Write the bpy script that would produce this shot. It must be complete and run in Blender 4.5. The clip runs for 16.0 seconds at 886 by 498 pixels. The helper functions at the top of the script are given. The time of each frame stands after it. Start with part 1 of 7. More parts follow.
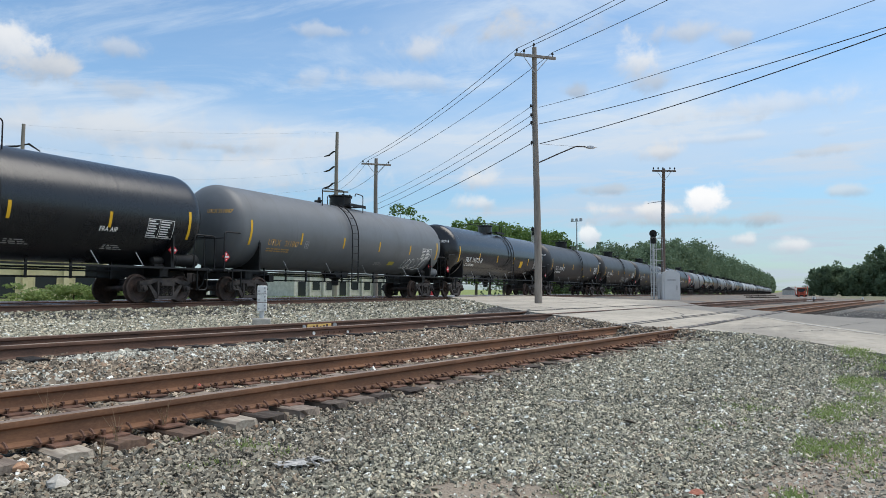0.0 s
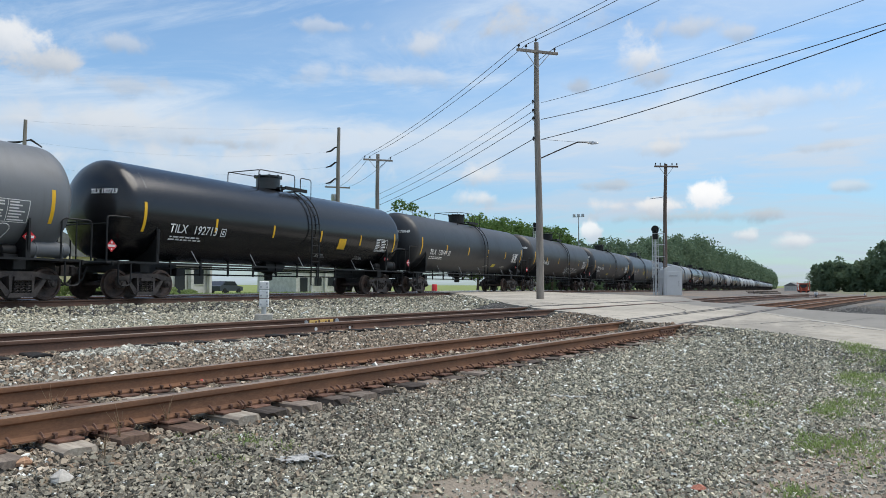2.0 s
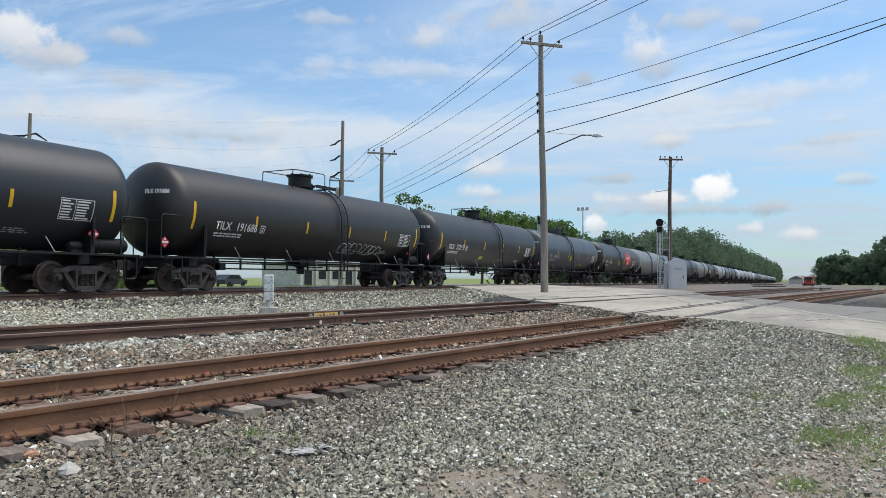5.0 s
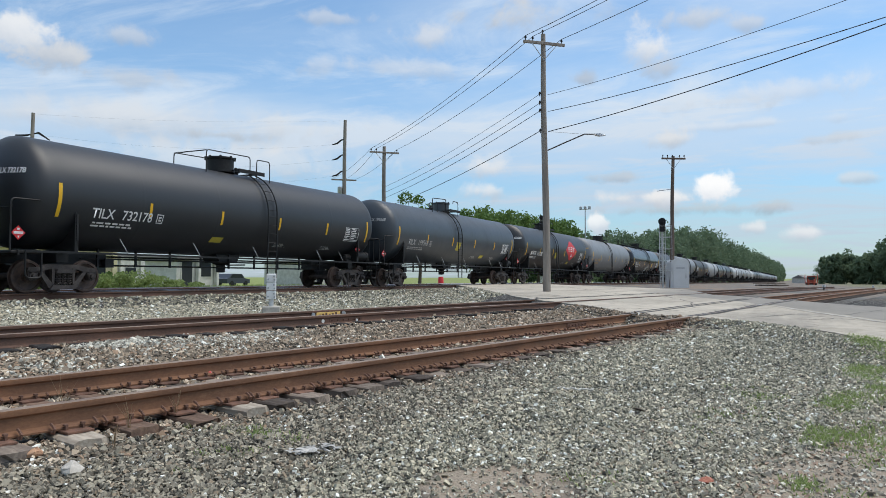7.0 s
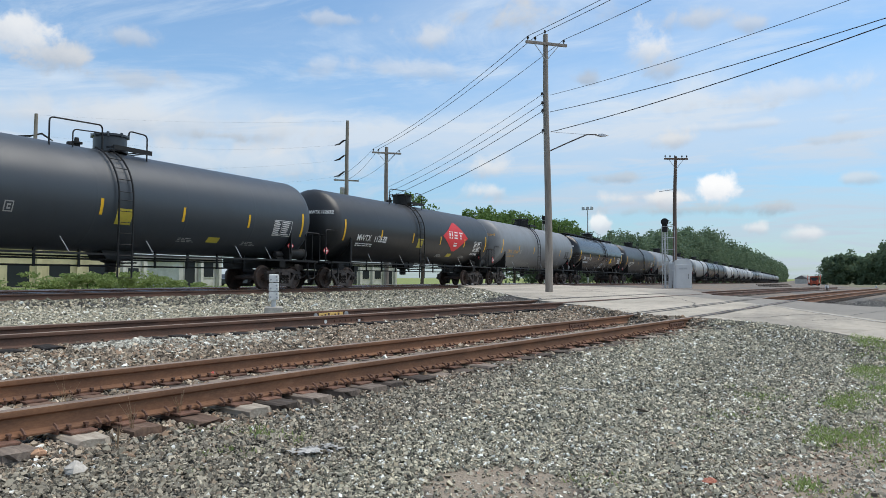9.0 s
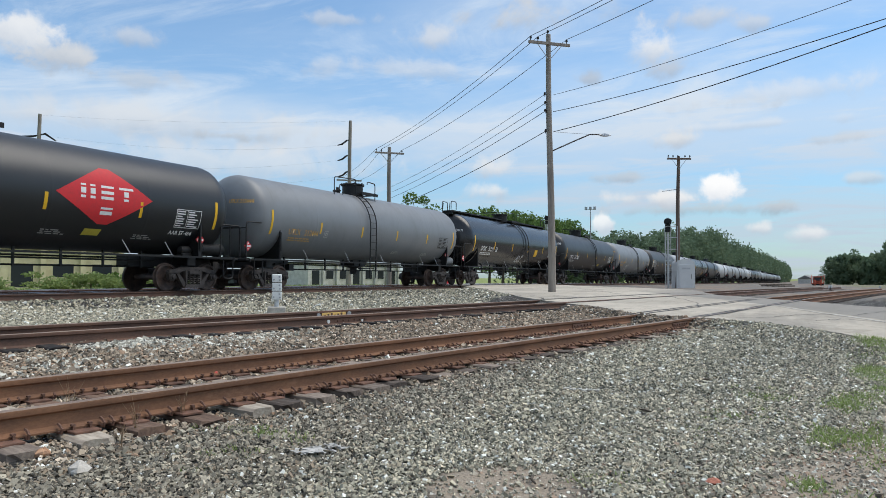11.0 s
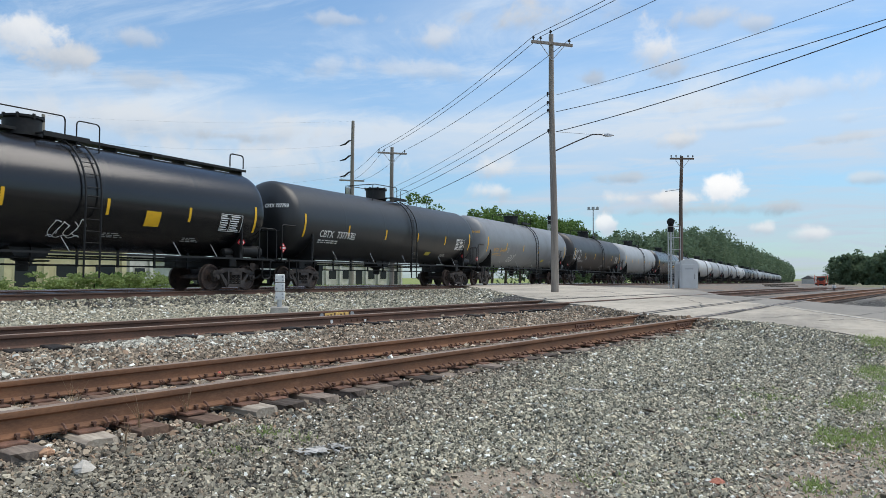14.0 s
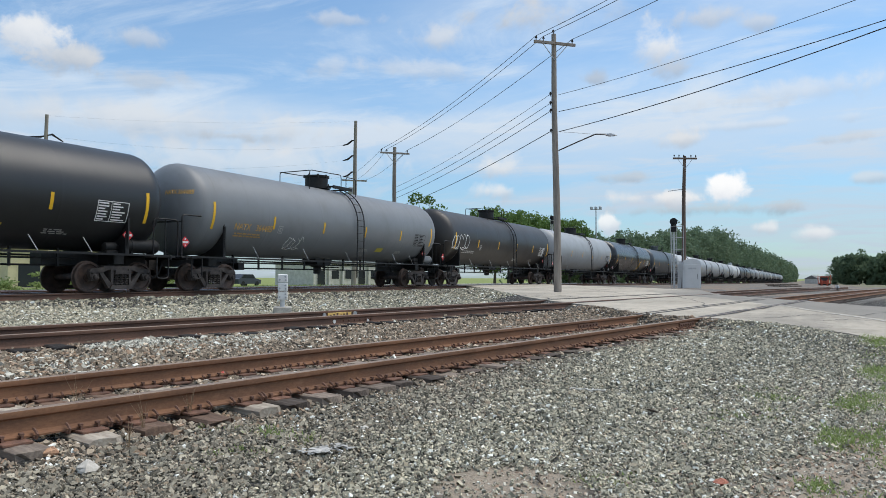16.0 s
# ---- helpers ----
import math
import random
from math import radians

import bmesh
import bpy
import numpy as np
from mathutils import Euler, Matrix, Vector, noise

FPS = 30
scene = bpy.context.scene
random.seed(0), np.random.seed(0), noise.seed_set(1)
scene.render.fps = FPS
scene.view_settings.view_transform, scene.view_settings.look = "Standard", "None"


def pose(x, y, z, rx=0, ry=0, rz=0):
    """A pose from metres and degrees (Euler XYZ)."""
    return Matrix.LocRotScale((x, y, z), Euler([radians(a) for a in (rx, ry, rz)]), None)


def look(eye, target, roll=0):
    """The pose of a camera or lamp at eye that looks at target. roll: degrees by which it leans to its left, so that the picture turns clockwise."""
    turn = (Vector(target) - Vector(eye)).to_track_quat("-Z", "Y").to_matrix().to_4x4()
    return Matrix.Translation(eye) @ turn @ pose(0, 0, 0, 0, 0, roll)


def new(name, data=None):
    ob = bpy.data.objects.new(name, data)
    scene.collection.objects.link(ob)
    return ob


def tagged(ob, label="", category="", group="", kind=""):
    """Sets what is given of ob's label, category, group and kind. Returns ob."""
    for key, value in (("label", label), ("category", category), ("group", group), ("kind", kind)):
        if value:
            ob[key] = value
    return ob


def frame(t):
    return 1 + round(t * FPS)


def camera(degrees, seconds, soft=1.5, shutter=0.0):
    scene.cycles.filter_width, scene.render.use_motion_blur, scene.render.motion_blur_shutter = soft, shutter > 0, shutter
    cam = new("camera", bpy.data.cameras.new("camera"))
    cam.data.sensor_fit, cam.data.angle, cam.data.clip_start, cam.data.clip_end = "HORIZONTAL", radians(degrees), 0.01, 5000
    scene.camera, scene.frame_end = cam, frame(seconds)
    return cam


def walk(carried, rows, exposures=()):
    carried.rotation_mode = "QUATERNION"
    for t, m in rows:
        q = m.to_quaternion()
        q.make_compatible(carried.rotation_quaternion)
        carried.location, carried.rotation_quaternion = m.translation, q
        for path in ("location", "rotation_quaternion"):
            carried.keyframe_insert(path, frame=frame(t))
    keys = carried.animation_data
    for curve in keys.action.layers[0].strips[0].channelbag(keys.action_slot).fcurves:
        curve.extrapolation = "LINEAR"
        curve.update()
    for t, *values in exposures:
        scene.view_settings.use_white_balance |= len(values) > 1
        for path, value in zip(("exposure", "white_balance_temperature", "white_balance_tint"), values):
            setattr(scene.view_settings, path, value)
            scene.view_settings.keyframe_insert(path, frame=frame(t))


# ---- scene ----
EYE = Vector((0.0, 0.0, 1.15))
# seconds, turn to the left of the main line, tilt upwards
PATH = [
    (0, 26.216, 3.181), (0.5, 26.26, 3.134), (1, 26.291, 3.077), (1.5, 26.319, 2.973), (2, 26.354, 2.839),
    (2.5, 26.407, 2.711), (3, 26.47, 2.598), (3.5, 26.531, 2.501), (4, 26.591, 2.416), (6.5, 26.793, 2.233),
    (7, 26.858, 2.24), (7.5, 26.914, 2.264), (8, 26.955, 2.276), (8.5, 26.994, 2.276), (9, 27.039, 2.277),
    (11.5, 27.302, 2.277), (12, 27.34, 2.283), (12.5, 27.386, 2.286), (13, 27.412, 2.287), (13.5, 27.436, 2.285),
    (14, 27.469, 2.281), (14.5, 27.516, 2.276), (15, 27.577, 2.274), (15.5, 27.635, 2.275), (16, 27.678, 2.274),
]


def aim(t, turn, tilt):
    """The eye drifts very slowly to its left."""
    a, b = radians(turn), radians(tilt)
    eye = EYE + Vector((-0.45, 0.89, 0)) * (0.0016 * (t - 8))
    return look(eye, eye + Vector((math.cos(a) * math.cos(b), math.sin(a) * math.cos(b), math.sin(b))), 0.14)


cam = camera(63.3, 16.0, soft=0.6)
walk(cam, [(t, aim(t, a, b)) for t, a, b in PATH])


# ---- sky, sun and exposure ----
SUN_AZ, SUN_EL = radians(312), radians(64)


def tree(nt, kind, **values):
    n = nt.nodes.new(kind)
    for key, v in values.items():
        if key == "op":
            n.operation = v
        elif key == "data":
            n.data_type = v
        elif key == "blend":
            n.blend_type = v
        else:
            n.inputs[int(key[1:])].default_value = v
    return n


def wire(nt, a, b):
    nt.links.new(a, b)


def calc(nt, op, a, b=None, c=None, clamp=False):
    n = nt.nodes.new("ShaderNodeMath")
    n.operation, n.use_clamp = op, clamp
    for i, v in enumerate((a, b, c)):
        if v is None:
            continue
        if isinstance(v, (int, float)):
            n.inputs[i].default_value = v
        else:
            nt.links.new(v, n.inputs[i])
    return n.outputs[0]


def smooth(nt, v, lo, hi):
    n = nt.nodes.new("ShaderNodeMapRange")
    n.interpolation_type = "SMOOTHSTEP"
    nt.links.new(v, n.inputs[0])
    n.inputs[1].default_value, n.inputs[2].default_value = lo, hi
    return n.outputs[0]


def mixed(nt, fac, a, b, blend="MIX"):
    n = nt.nodes.new("ShaderNodeMix")
    n.data_type, n.blend_type = "RGBA", blend
    for sock, v in ((n.inputs[0], fac), (n.inputs[6], a), (n.inputs[7], b)):
        if isinstance(v, (int, float)):
            sock.default_value = v
        elif isinstance(v, (tuple, list)):
            sock.default_value = (*v, 1) if len(v) == 3 else v
        else:
            nt.links.new(v, sock)
    return n.outputs[2]


def noisy(nt, vec, scale, detail=4, rough=0.55, distort=0.0):
    n = nt.nodes.new("ShaderNodeTexNoise")
    n.inputs["Scale"].default_value, n.inputs["Detail"].default_value = scale, detail
    n.inputs["Roughness"].default_value, n.inputs["Distortion"].default_value = rough, distort
    if vec is not None:
        nt.links.new(vec, n.inputs["Vector"])
    return n.outputs["Fac"]


def build_world():
    w = bpy.data.worlds.new("sky")
    scene.world = w
    w.use_nodes = True
    nt = w.node_tree
    nt.nodes.clear()
    sky = nt.nodes.new("ShaderNodeTexSky")
    sky.sky_type, sky.sun_disc = "NISHITA", False
    sky.sun_elevation, sky.sun_rotation = SUN_EL, radians(90) - SUN_AZ
    sky.air_density, sky.dust_density, sky.ozone_density = 1.0, 0.6, 2.0
    co = nt.nodes.new("ShaderNodeTexCoord").outputs["Generated"]
    sep = nt.nodes.new("ShaderNodeSeparateXYZ")
    wire(nt, co, sep.inputs[0])
    x, y, z = sep.outputs
    az = calc(nt, "ARCTAN2", y, x)
    el = calc(nt, "ARCSINE", z)
    # high cloud: noise on a flat layer, so that it closes up towards the horizon
    up = calc(nt, "ADD", calc(nt, "MAXIMUM", z, 0.0), 0.10)
    flat = nt.nodes.new("ShaderNodeCombineXYZ")
    wire(nt, calc(nt, "DIVIDE", x, up), flat.inputs[0])
    wire(nt, calc(nt, "DIVIDE", y, up), flat.inputs[1])
    stretch = nt.nodes.new("ShaderNodeMapping")
    wire(nt, flat.outputs[0], stretch.inputs[0])
    stretch.inputs["Rotation"].default_value = (0, 0, radians(28))
    stretch.inputs["Scale"].default_value = (0.9, 0.55, 1)
    stretch.inputs["Location"].default_value = (3.2, 1.1, 0.4)
    veil = smooth(nt, noisy(nt, stretch.outputs[0], 0.75, 8, 0.58, 0.5), 0.38, 0.68)
    patch = smooth(nt, noisy(nt, stretch.outputs[0], 2.3, 10, 0.64, 0.6), 0.45, 0.66)
    haze = smooth(nt, el, radians(17), radians(1))
    cover = calc(nt, "ADD", calc(nt, "ADD", calc(nt, "MULTIPLY", veil, 0.54), 0.06), calc(nt, "MULTIPLY", patch, 0.42))
    cover = calc(nt, "ADD", cover, calc(nt, "MULTIPLY", haze, 0.10), clamp=True)
    # a band of stretched cloud above the skyline
    band_at = calc(nt, "ADD", el, calc(nt, "MULTIPLY", noisy(nt, flat.outputs[0], 0.9, 5, 0.6), 0.12))
    band = calc(nt, "MULTIPLY", smooth(nt, band_at, radians(10.5), radians(14)), smooth(nt, band_at, radians(19), radians(15)))
    cover = calc(nt, "ADD", cover, calc(nt, "MULTIPLY", band, 0.5), clamp=True)
    blue = mixed(nt, 1.0, sky.outputs[0], (0.82, 0.99, 1.04), "MULTIPLY")
    blue = mixed(nt, haze, blue, mixed(nt, 1.0, blue, (0.66, 0.72, 0.79), "MULTIPLY"))
    col = mixed(nt, cover, blue, mixed(nt, haze, (4.3, 4.95, 5.7), (3.3, 3.85, 4.55)))
    # fair-weather heaps: azimuth, elevation, half width and height in degrees, brightness, amount
    bump = calc(nt, "SUBTRACT", noisy(nt, co, 19, 8, 0.58, 0.25), 0.5)
    side = calc(nt, "SUBTRACT", noisy(nt, co, 22, 6, 0.6), 0.5)
    for a, e, w2, h2, lum, amount in (
            (48.0, 11.5, 13.0, 1.3, 6.4, 0.45), (43.9, 8.6, 12.0, 1.4, 6.9, 0.5), (30.8, 16.4, 6.8, 0.8, 6.7, 0.4), (2.4, 13.3, 6.1, 0.9, 6.9, 0.5), (3.6, 11.2, 5.5, 0.35, 7.0, 0.4),
            (44.3, 10.7, 2.5, 0.35, 4.6, 0.5), (20.4, 20.1, 4.2, 1.1, 5.6, 0.7), (7.8, 19.0, 2.4, 0.8, 5.9, 0.6), (3.5, 18.3, 1.5, 0.6, 5.9, 0.55), (50.0, 14.4, 3.4, 0.9, 5.4, 0.45),
            (50.4, 17.2, 2.3, 0.7, 6.2, 0.5), (28.1, 18.5, 2.2, 1.0, 6.6, 0.6), (35.3, 19.8, 2.7, 0.5, 6.4, 0.45), (55.6, 15.3, 2.2, 0.9, 5.9, 0.8), (58.0, 16.4, 2.2, 1.5, 7.4, 0.85),
            (9.7, 15.7, 1.8, 0.7, 5.0, 0.6), (11.0, 17.3, 1.5, 1.3, 7.4, 0.8), (15.9, 15.3, 1.1, 0.5, 4.3, 0.55), (9.2, 10.4, 1.8, 0.6, 6.5, 0.8), (13.0, 7.7, 2.0, 0.4, 4.8, 0.5),
            (8.0, 5.2, 6.6, 0.5, 4.9, 0.6), (23.1, 8.6, 1.8, 0.9, 7.0, 0.75), (23.5, 6.9, 1.9, 0.7, 7.2, 0.75), (13.2, 6.1, 1.5, 0.6, 7.0, 0.8), (9.2, 6.0, 1.6, 0.8, 7.3, 0.9), (10.6, 6.0, 1.0, 0.55, 7.1, 0.8),
            (6.2, 6.6, 1.6, 1.25, 8.3, 1.0), (14.6, 4.3, 1.1, 0.7, 8.0, 0.85), (0.0, 3.2, 1.3, 0.6, 7.4, 0.75), (3.3, 3.6, 0.7, 0.4, 7.2, 0.7), (-3.5, 6.9, 1.7, 0.4, 6.2, 0.6), (-1.9, 9.8, 2.0, 0.35, 5.4, 0.4)):
        da = calc(nt, "DIVIDE", calc(nt, "ADD", calc(nt, "SUBTRACT", az, radians(a)), calc(nt, "MULTIPLY", side, 0.03)), radians(w2))
        de = calc(nt, "DIVIDE", calc(nt, "SUBTRACT", el, radians(e)), radians(h2))
        r = calc(nt, "SQRT", calc(nt, "ADD", calc(nt, "MULTIPLY", da, da), calc(nt, "MULTIPLY", de, de)))
        r = calc(nt, "SUBTRACT", r, calc(nt, "MULTIPLY", bump, 4.2))
        m = calc(nt, "MULTIPLY", smooth(nt, r, 1.2 if amount > 0.84 else 1.35, 0.4 if amount > 0.84 else 0.12), amount)
        lit = smooth(nt, calc(nt, "ADD", de, calc(nt, "MULTIPLY", side, 1.6)), -1.1, 0.5)
        col = mixed(nt, m, col, mixed(nt, lit, (lum * 0.46, lum * 0.51, lum * 0.58), (lum * 0.74, lum * 0.745, lum * 0.75)))
    bg = nt.nodes.new("ShaderNodeBackground")
    wire(nt, col, bg.inputs[0])
    bg.inputs[1].default_value = 0.113
    out = nt.nodes.new("ShaderNodeOutputWorld")
    wire(nt, bg.outputs[0], out.inputs[0])


build_world()
sun = new("sun", bpy.data.lights.new("sun", "SUN"))
sun.data.energy, sun.data.angle, sun.data.color = 1.9, radians(48), (1.0, 0.93, 0.83)
sun.matrix_world = look((0, 0, 50), (-50 * math.cos(SUN_AZ) * math.cos(SUN_EL), -50 * math.sin(SUN_AZ) * math.cos(SUN_EL), 50 - 50 * math.sin(SUN_EL)))
scene.view_settings.exposure = 0.5


# ---- materials ----
def material(name, rough=0.7, metal=0.0):
    m = bpy.data.materials.new(name)
    m.use_nodes = True
    nt = m.node_tree
    b = nt.nodes["Principled BSDF"]
    b.inputs["Roughness"].default_value, b.inputs["Metallic"].default_value = rough, metal
    b.inputs["Specular IOR Level"].default_value = 0.4
    return m, nt, b


def position(nt, world=True, scale=None):
    if world:
        v = nt.nodes.new("ShaderNodeNewGeometry").outputs["Position"]
    else:
        v = nt.nodes.new("ShaderNodeTexCoord").outputs["Object"]
    if scale:
        mp = nt.nodes.new("ShaderNodeMapping")
        mp.inputs["Scale"].default_value = scale
        nt.links.new(v, mp.inputs[0])
        v = mp.outputs[0]
    return v


def relief(nt, b, h, strength=0.3, dist=0.01):
    n = nt.nodes.new("ShaderNodeBump")
    n.inputs["Strength"].default_value, n.inputs["Distance"].default_value = strength, dist
    nt.links.new(h, n.inputs["Height"])
    nt.links.new(n.outputs[0], b.inputs["Normal"])


def worn(name, a, b_, rough=0.7, metal=0.0, scale=6.0, fine=60.0, bump=0.25, world=False, spread=0.0, third=None, stretch=None):
    """Two colours mixed by coarse and fine noise; spread: how far pieces differ from one another."""
    m, nt, b = material(name, rough, metal)
    v = position(nt, world, stretch)
    big = noisy(nt, v, scale, 5, 0.6)
    small = noisy(nt, v, fine, 4, 0.6)
    f = smooth(nt, calc(nt, "ADD", calc(nt, "MULTIPLY", big, 0.65), calc(nt, "MULTIPLY", small, 0.35)), 0.36, 0.64)
    col = mixed(nt, f, a, b_)
    if third:
        col = mixed(nt, smooth(nt, noisy(nt, v, scale * 2.3, 6, 0.7), 0.56, 0.7), col, third)
    if spread:
        rnd = nt.nodes.new("ShaderNodeObjectInfo").outputs["Random"]
        k = calc(nt, "ADD", calc(nt, "MULTIPLY", rnd, spread), 1 - spread / 2)
        comb = nt.nodes.new("ShaderNodeCombineXYZ")
        for i in range(3):
            nt.links.new(k, comb.inputs[i])
        col = mixed(nt, 1.0, col, comb.outputs[0], "MULTIPLY")
    nt.links.new(col, b.inputs["Base Color"])
    nt.links.new(calc(nt, "ADD", calc(nt, "MULTIPLY", small, 0.25), rough - 0.12), b.inputs["Roughness"])
    relief(nt, b, small, bump, 0.006)
    return m


def stones(name, colours, rough=0.85):
    """Crushed stone: colour by island, from (share, colour) steps."""
    m, nt, b = material(name, rough)
    b.inputs["Specular IOR Level"].default_value = 0.2
    isl = nt.nodes.new("ShaderNodeNewGeometry").outputs["Random Per Island"]
    ramp = nt.nodes.new("ShaderNodeValToRGB")
    ramp.color_ramp.interpolation = "CONSTANT"
    at = 0.0
    els = ramp.color_ramp.elements
    for i, (share, c) in enumerate(colours):
        e = els[i] if i < 2 else els.new(at)
        e.position, e.color = at, (*c, 1)
        at += share
    nt.links.new(isl, ramp.inputs[0])
    v = position(nt)
    dust = smooth(nt, noisy(nt, v, 40, 5, 0.65), 0.35, 0.75)
    col = mixed(nt, calc(nt, "MULTIPLY", dust, 0.12), ramp.outputs[0], (0.30, 0.275, 0.235))
    col = mixed(nt, 1.0, col, (0.995, 0.995, 0.915), "MULTIPLY")
    nt.links.new(col, b.inputs["Base Color"])
    relief(nt, b, noisy(nt, v, 160, 3), 0.3, 0.004)
    return m


def glossy(name, col, rough, dirt, dirt_amount=0.35, streak=0.3, metal=0.0):
    """Painted tank: patchy road dirt, faint rain streaks, slight waviness of the plate."""
    m, nt, b = material(name, rough, metal)
    b.inputs["IOR"].default_value, b.inputs["Specular IOR Level"].default_value = 1.5, 0.6
    v = position(nt, False)
    s = position(nt, False, (2.2, 0.25, 0.25))
    big = smooth(nt, noisy(nt, v, 0.55, 6, 0.65, 0.6), 0.35, 0.75)
    run = smooth(nt, noisy(nt, s, 2.6, 6, 0.7), 0.5, 0.8)
    fine = noisy(nt, v, 35, 4, 0.6)
    f = calc(nt, "ADD", calc(nt, "MULTIPLY", big, dirt_amount), calc(nt, "MULTIPLY", run, streak), clamp=True)
    c = mixed(nt, f, col, dirt)
    c = mixed(nt, calc(nt, "MULTIPLY", fine, 0.012), c, (0.25, 0.24, 0.23))
    nt.links.new(c, b.inputs["Base Color"])
    nt.links.new(calc(nt, "ADD", calc(nt, "MULTIPLY", f, 0.22), calc(nt, "ADD", calc(nt, "MULTIPLY", fine, 0.1), rough - 0.08)), b.inputs["Roughness"])
    relief(nt, b, noisy(nt, v, 0.9, 3), 0.12, 0.05)
    return m


def plain(name, col, rough=0.6, metal=0.0):
    m, nt, b = material(name, rough, metal)
    v = position(nt, False)
    k = noisy(nt, v, 9, 5, 0.6)
    nt.links.new(mixed(nt, calc(nt, "MULTIPLY", smooth(nt, k, 0.4, 0.75), 0.4), col, tuple(c * 0.6 + 0.02 for c in col)), b.inputs["Base Color"])
    return m


def leafy(name, a, b_, c_):
    m, nt, b = material(name, 0.7)
    b.inputs["Specular IOR Level"].default_value = 0.12
    isl = nt.nodes.new("ShaderNodeNewGeometry").outputs["Random Per Island"]
    col = mixed(nt, isl, a, b_)
    col = mixed(nt, smooth(nt, noisy(nt, position(nt), 0.22, 4), 0.45, 0.7), col, c_)
    nt.links.new(col, b.inputs["Base Color"])
    trans = nt.nodes.new("ShaderNodeBsdfTranslucent")
    nt.links.new(col, trans.inputs[0])
    mix = nt.nodes.new("ShaderNodeMixShader")
    mix.inputs[0].default_value = 0.4
    nt.links.new(b.outputs[0], mix.inputs[1])
    nt.links.new(trans.outputs[0], mix.inputs[2])
    nt.links.new(mix.outputs[0], nt.nodes["Material Output"].inputs[0])
    return m


RUST = worn("rusty_rail", (0.222, 0.108, 0.056), (0.14, 0.072, 0.042), 0.8, 0.0, 3, 70, 0.35, third=(0.23, 0.122, 0.072), stretch=(0.4, 1, 1))
RUST_DARK = worn("dark_rusty_rail", (0.155, 0.082, 0.055), (0.085, 0.05, 0.037), 0.75, 0.0, 3, 70, 0.3, stretch=(0.4, 1, 1))
RUST_PLATE = worn("rusty_plate", (0.19, 0.098, 0.066), (0.11, 0.062, 0.045), 0.85, 0.0, 12, 90, 0.4, spread=0.5)
SHINE = worn("polished_steel", (0.5, 0.5, 0.5), (0.4, 0.39, 0.38), 0.3, 0.9, 8, 80, 0.05)
TIE = worn("weathered_tie_wood", (0.27, 0.22, 0.175), (0.12, 0.094, 0.078), 0.9, 0.0, 5, 45, 0.7, spread=0.9, third=(0.27, 0.22, 0.17), stretch=(1, 0.14, 1))
TIE_RED = worn("rust_stained_tie_wood", (0.23, 0.145, 0.10), (0.11, 0.074, 0.056), 0.9, 0.0, 5, 45, 0.7, spread=0.6, third=(0.26, 0.17, 0.12), stretch=(1, 0.14, 1))
TIE_DARK = worn("creosoted_tie_wood", (0.15, 0.118, 0.096), (0.06, 0.048, 0.041), 0.9, 0.0, 5, 45, 0.6, spread=0.6, stretch=(1, 0.14, 1))
# creosote, taken blacker to include the shade of the hollows round the tie ends
TIE_BLACK = worn("shaded_creosoted_tie", (0.035, 0.029, 0.026), (0.015, 0.013, 0.012), 0.9, 0.0, 5, 45, 0.6)
TIE_PALE = worn("bleached_tie_wood", (0.42, 0.37, 0.30), (0.24, 0.20, 0.16), 0.9, 0.0, 6, 50, 0.7, spread=0.5, stretch=(1, 0.14, 1))
BALLAST = stones("crushed_ballast", [(0.32, (0.282, 0.229, 0.186)), (0.25, (0.149, 0.122, 0.102)), (0.21, (0.400, 0.325, 0.262)), (0.11, (0.330, 0.227, 0.166)), (0.08, (0.632, 0.523, 0.430)), (0.03, (0.880, 0.880, 0.871))])
YARD = stones("yard_gravel", [(0.30, (0.341, 0.322, 0.269)), (0.20, (0.181, 0.176, 0.148)), (0.22, (0.491, 0.457, 0.379)), (0.10, (0.380, 0.331, 0.262)), (0.12, (0.657, 0.589, 0.475)), (0.06, (0.880, 0.880, 0.868))])
SLATE = stones("slate_ballast", [(0.34, (0.263, 0.237, 0.200)), (0.26, (0.135, 0.121, 0.104)), (0.22, (0.380, 0.343, 0.290)), (0.10, (0.298, 0.237, 0.185)), (0.06, (0.536, 0.475, 0.394)), (0.02, (0.880, 0.880, 0.880))])
PALE_STONE = stones("pale_limestone", [(0.3, (0.5, 0.48, 0.45)), (0.3, (0.68, 0.66, 0.62)), (0.2, (0.36, 0.34, 0.31)), (0.2, (0.25, 0.24, 0.22))])
FINE_STONE = stones("fine_gravel", [(0.26, (0.324, 0.290, 0.251)), (0.18, (0.216, 0.197, 0.176)), (0.24, (0.454, 0.409, 0.359)), (0.14, (0.389, 0.284, 0.228)), (0.11, (0.627, 0.590, 0.535)), (0.07, (0.865, 0.830, 0.774))])


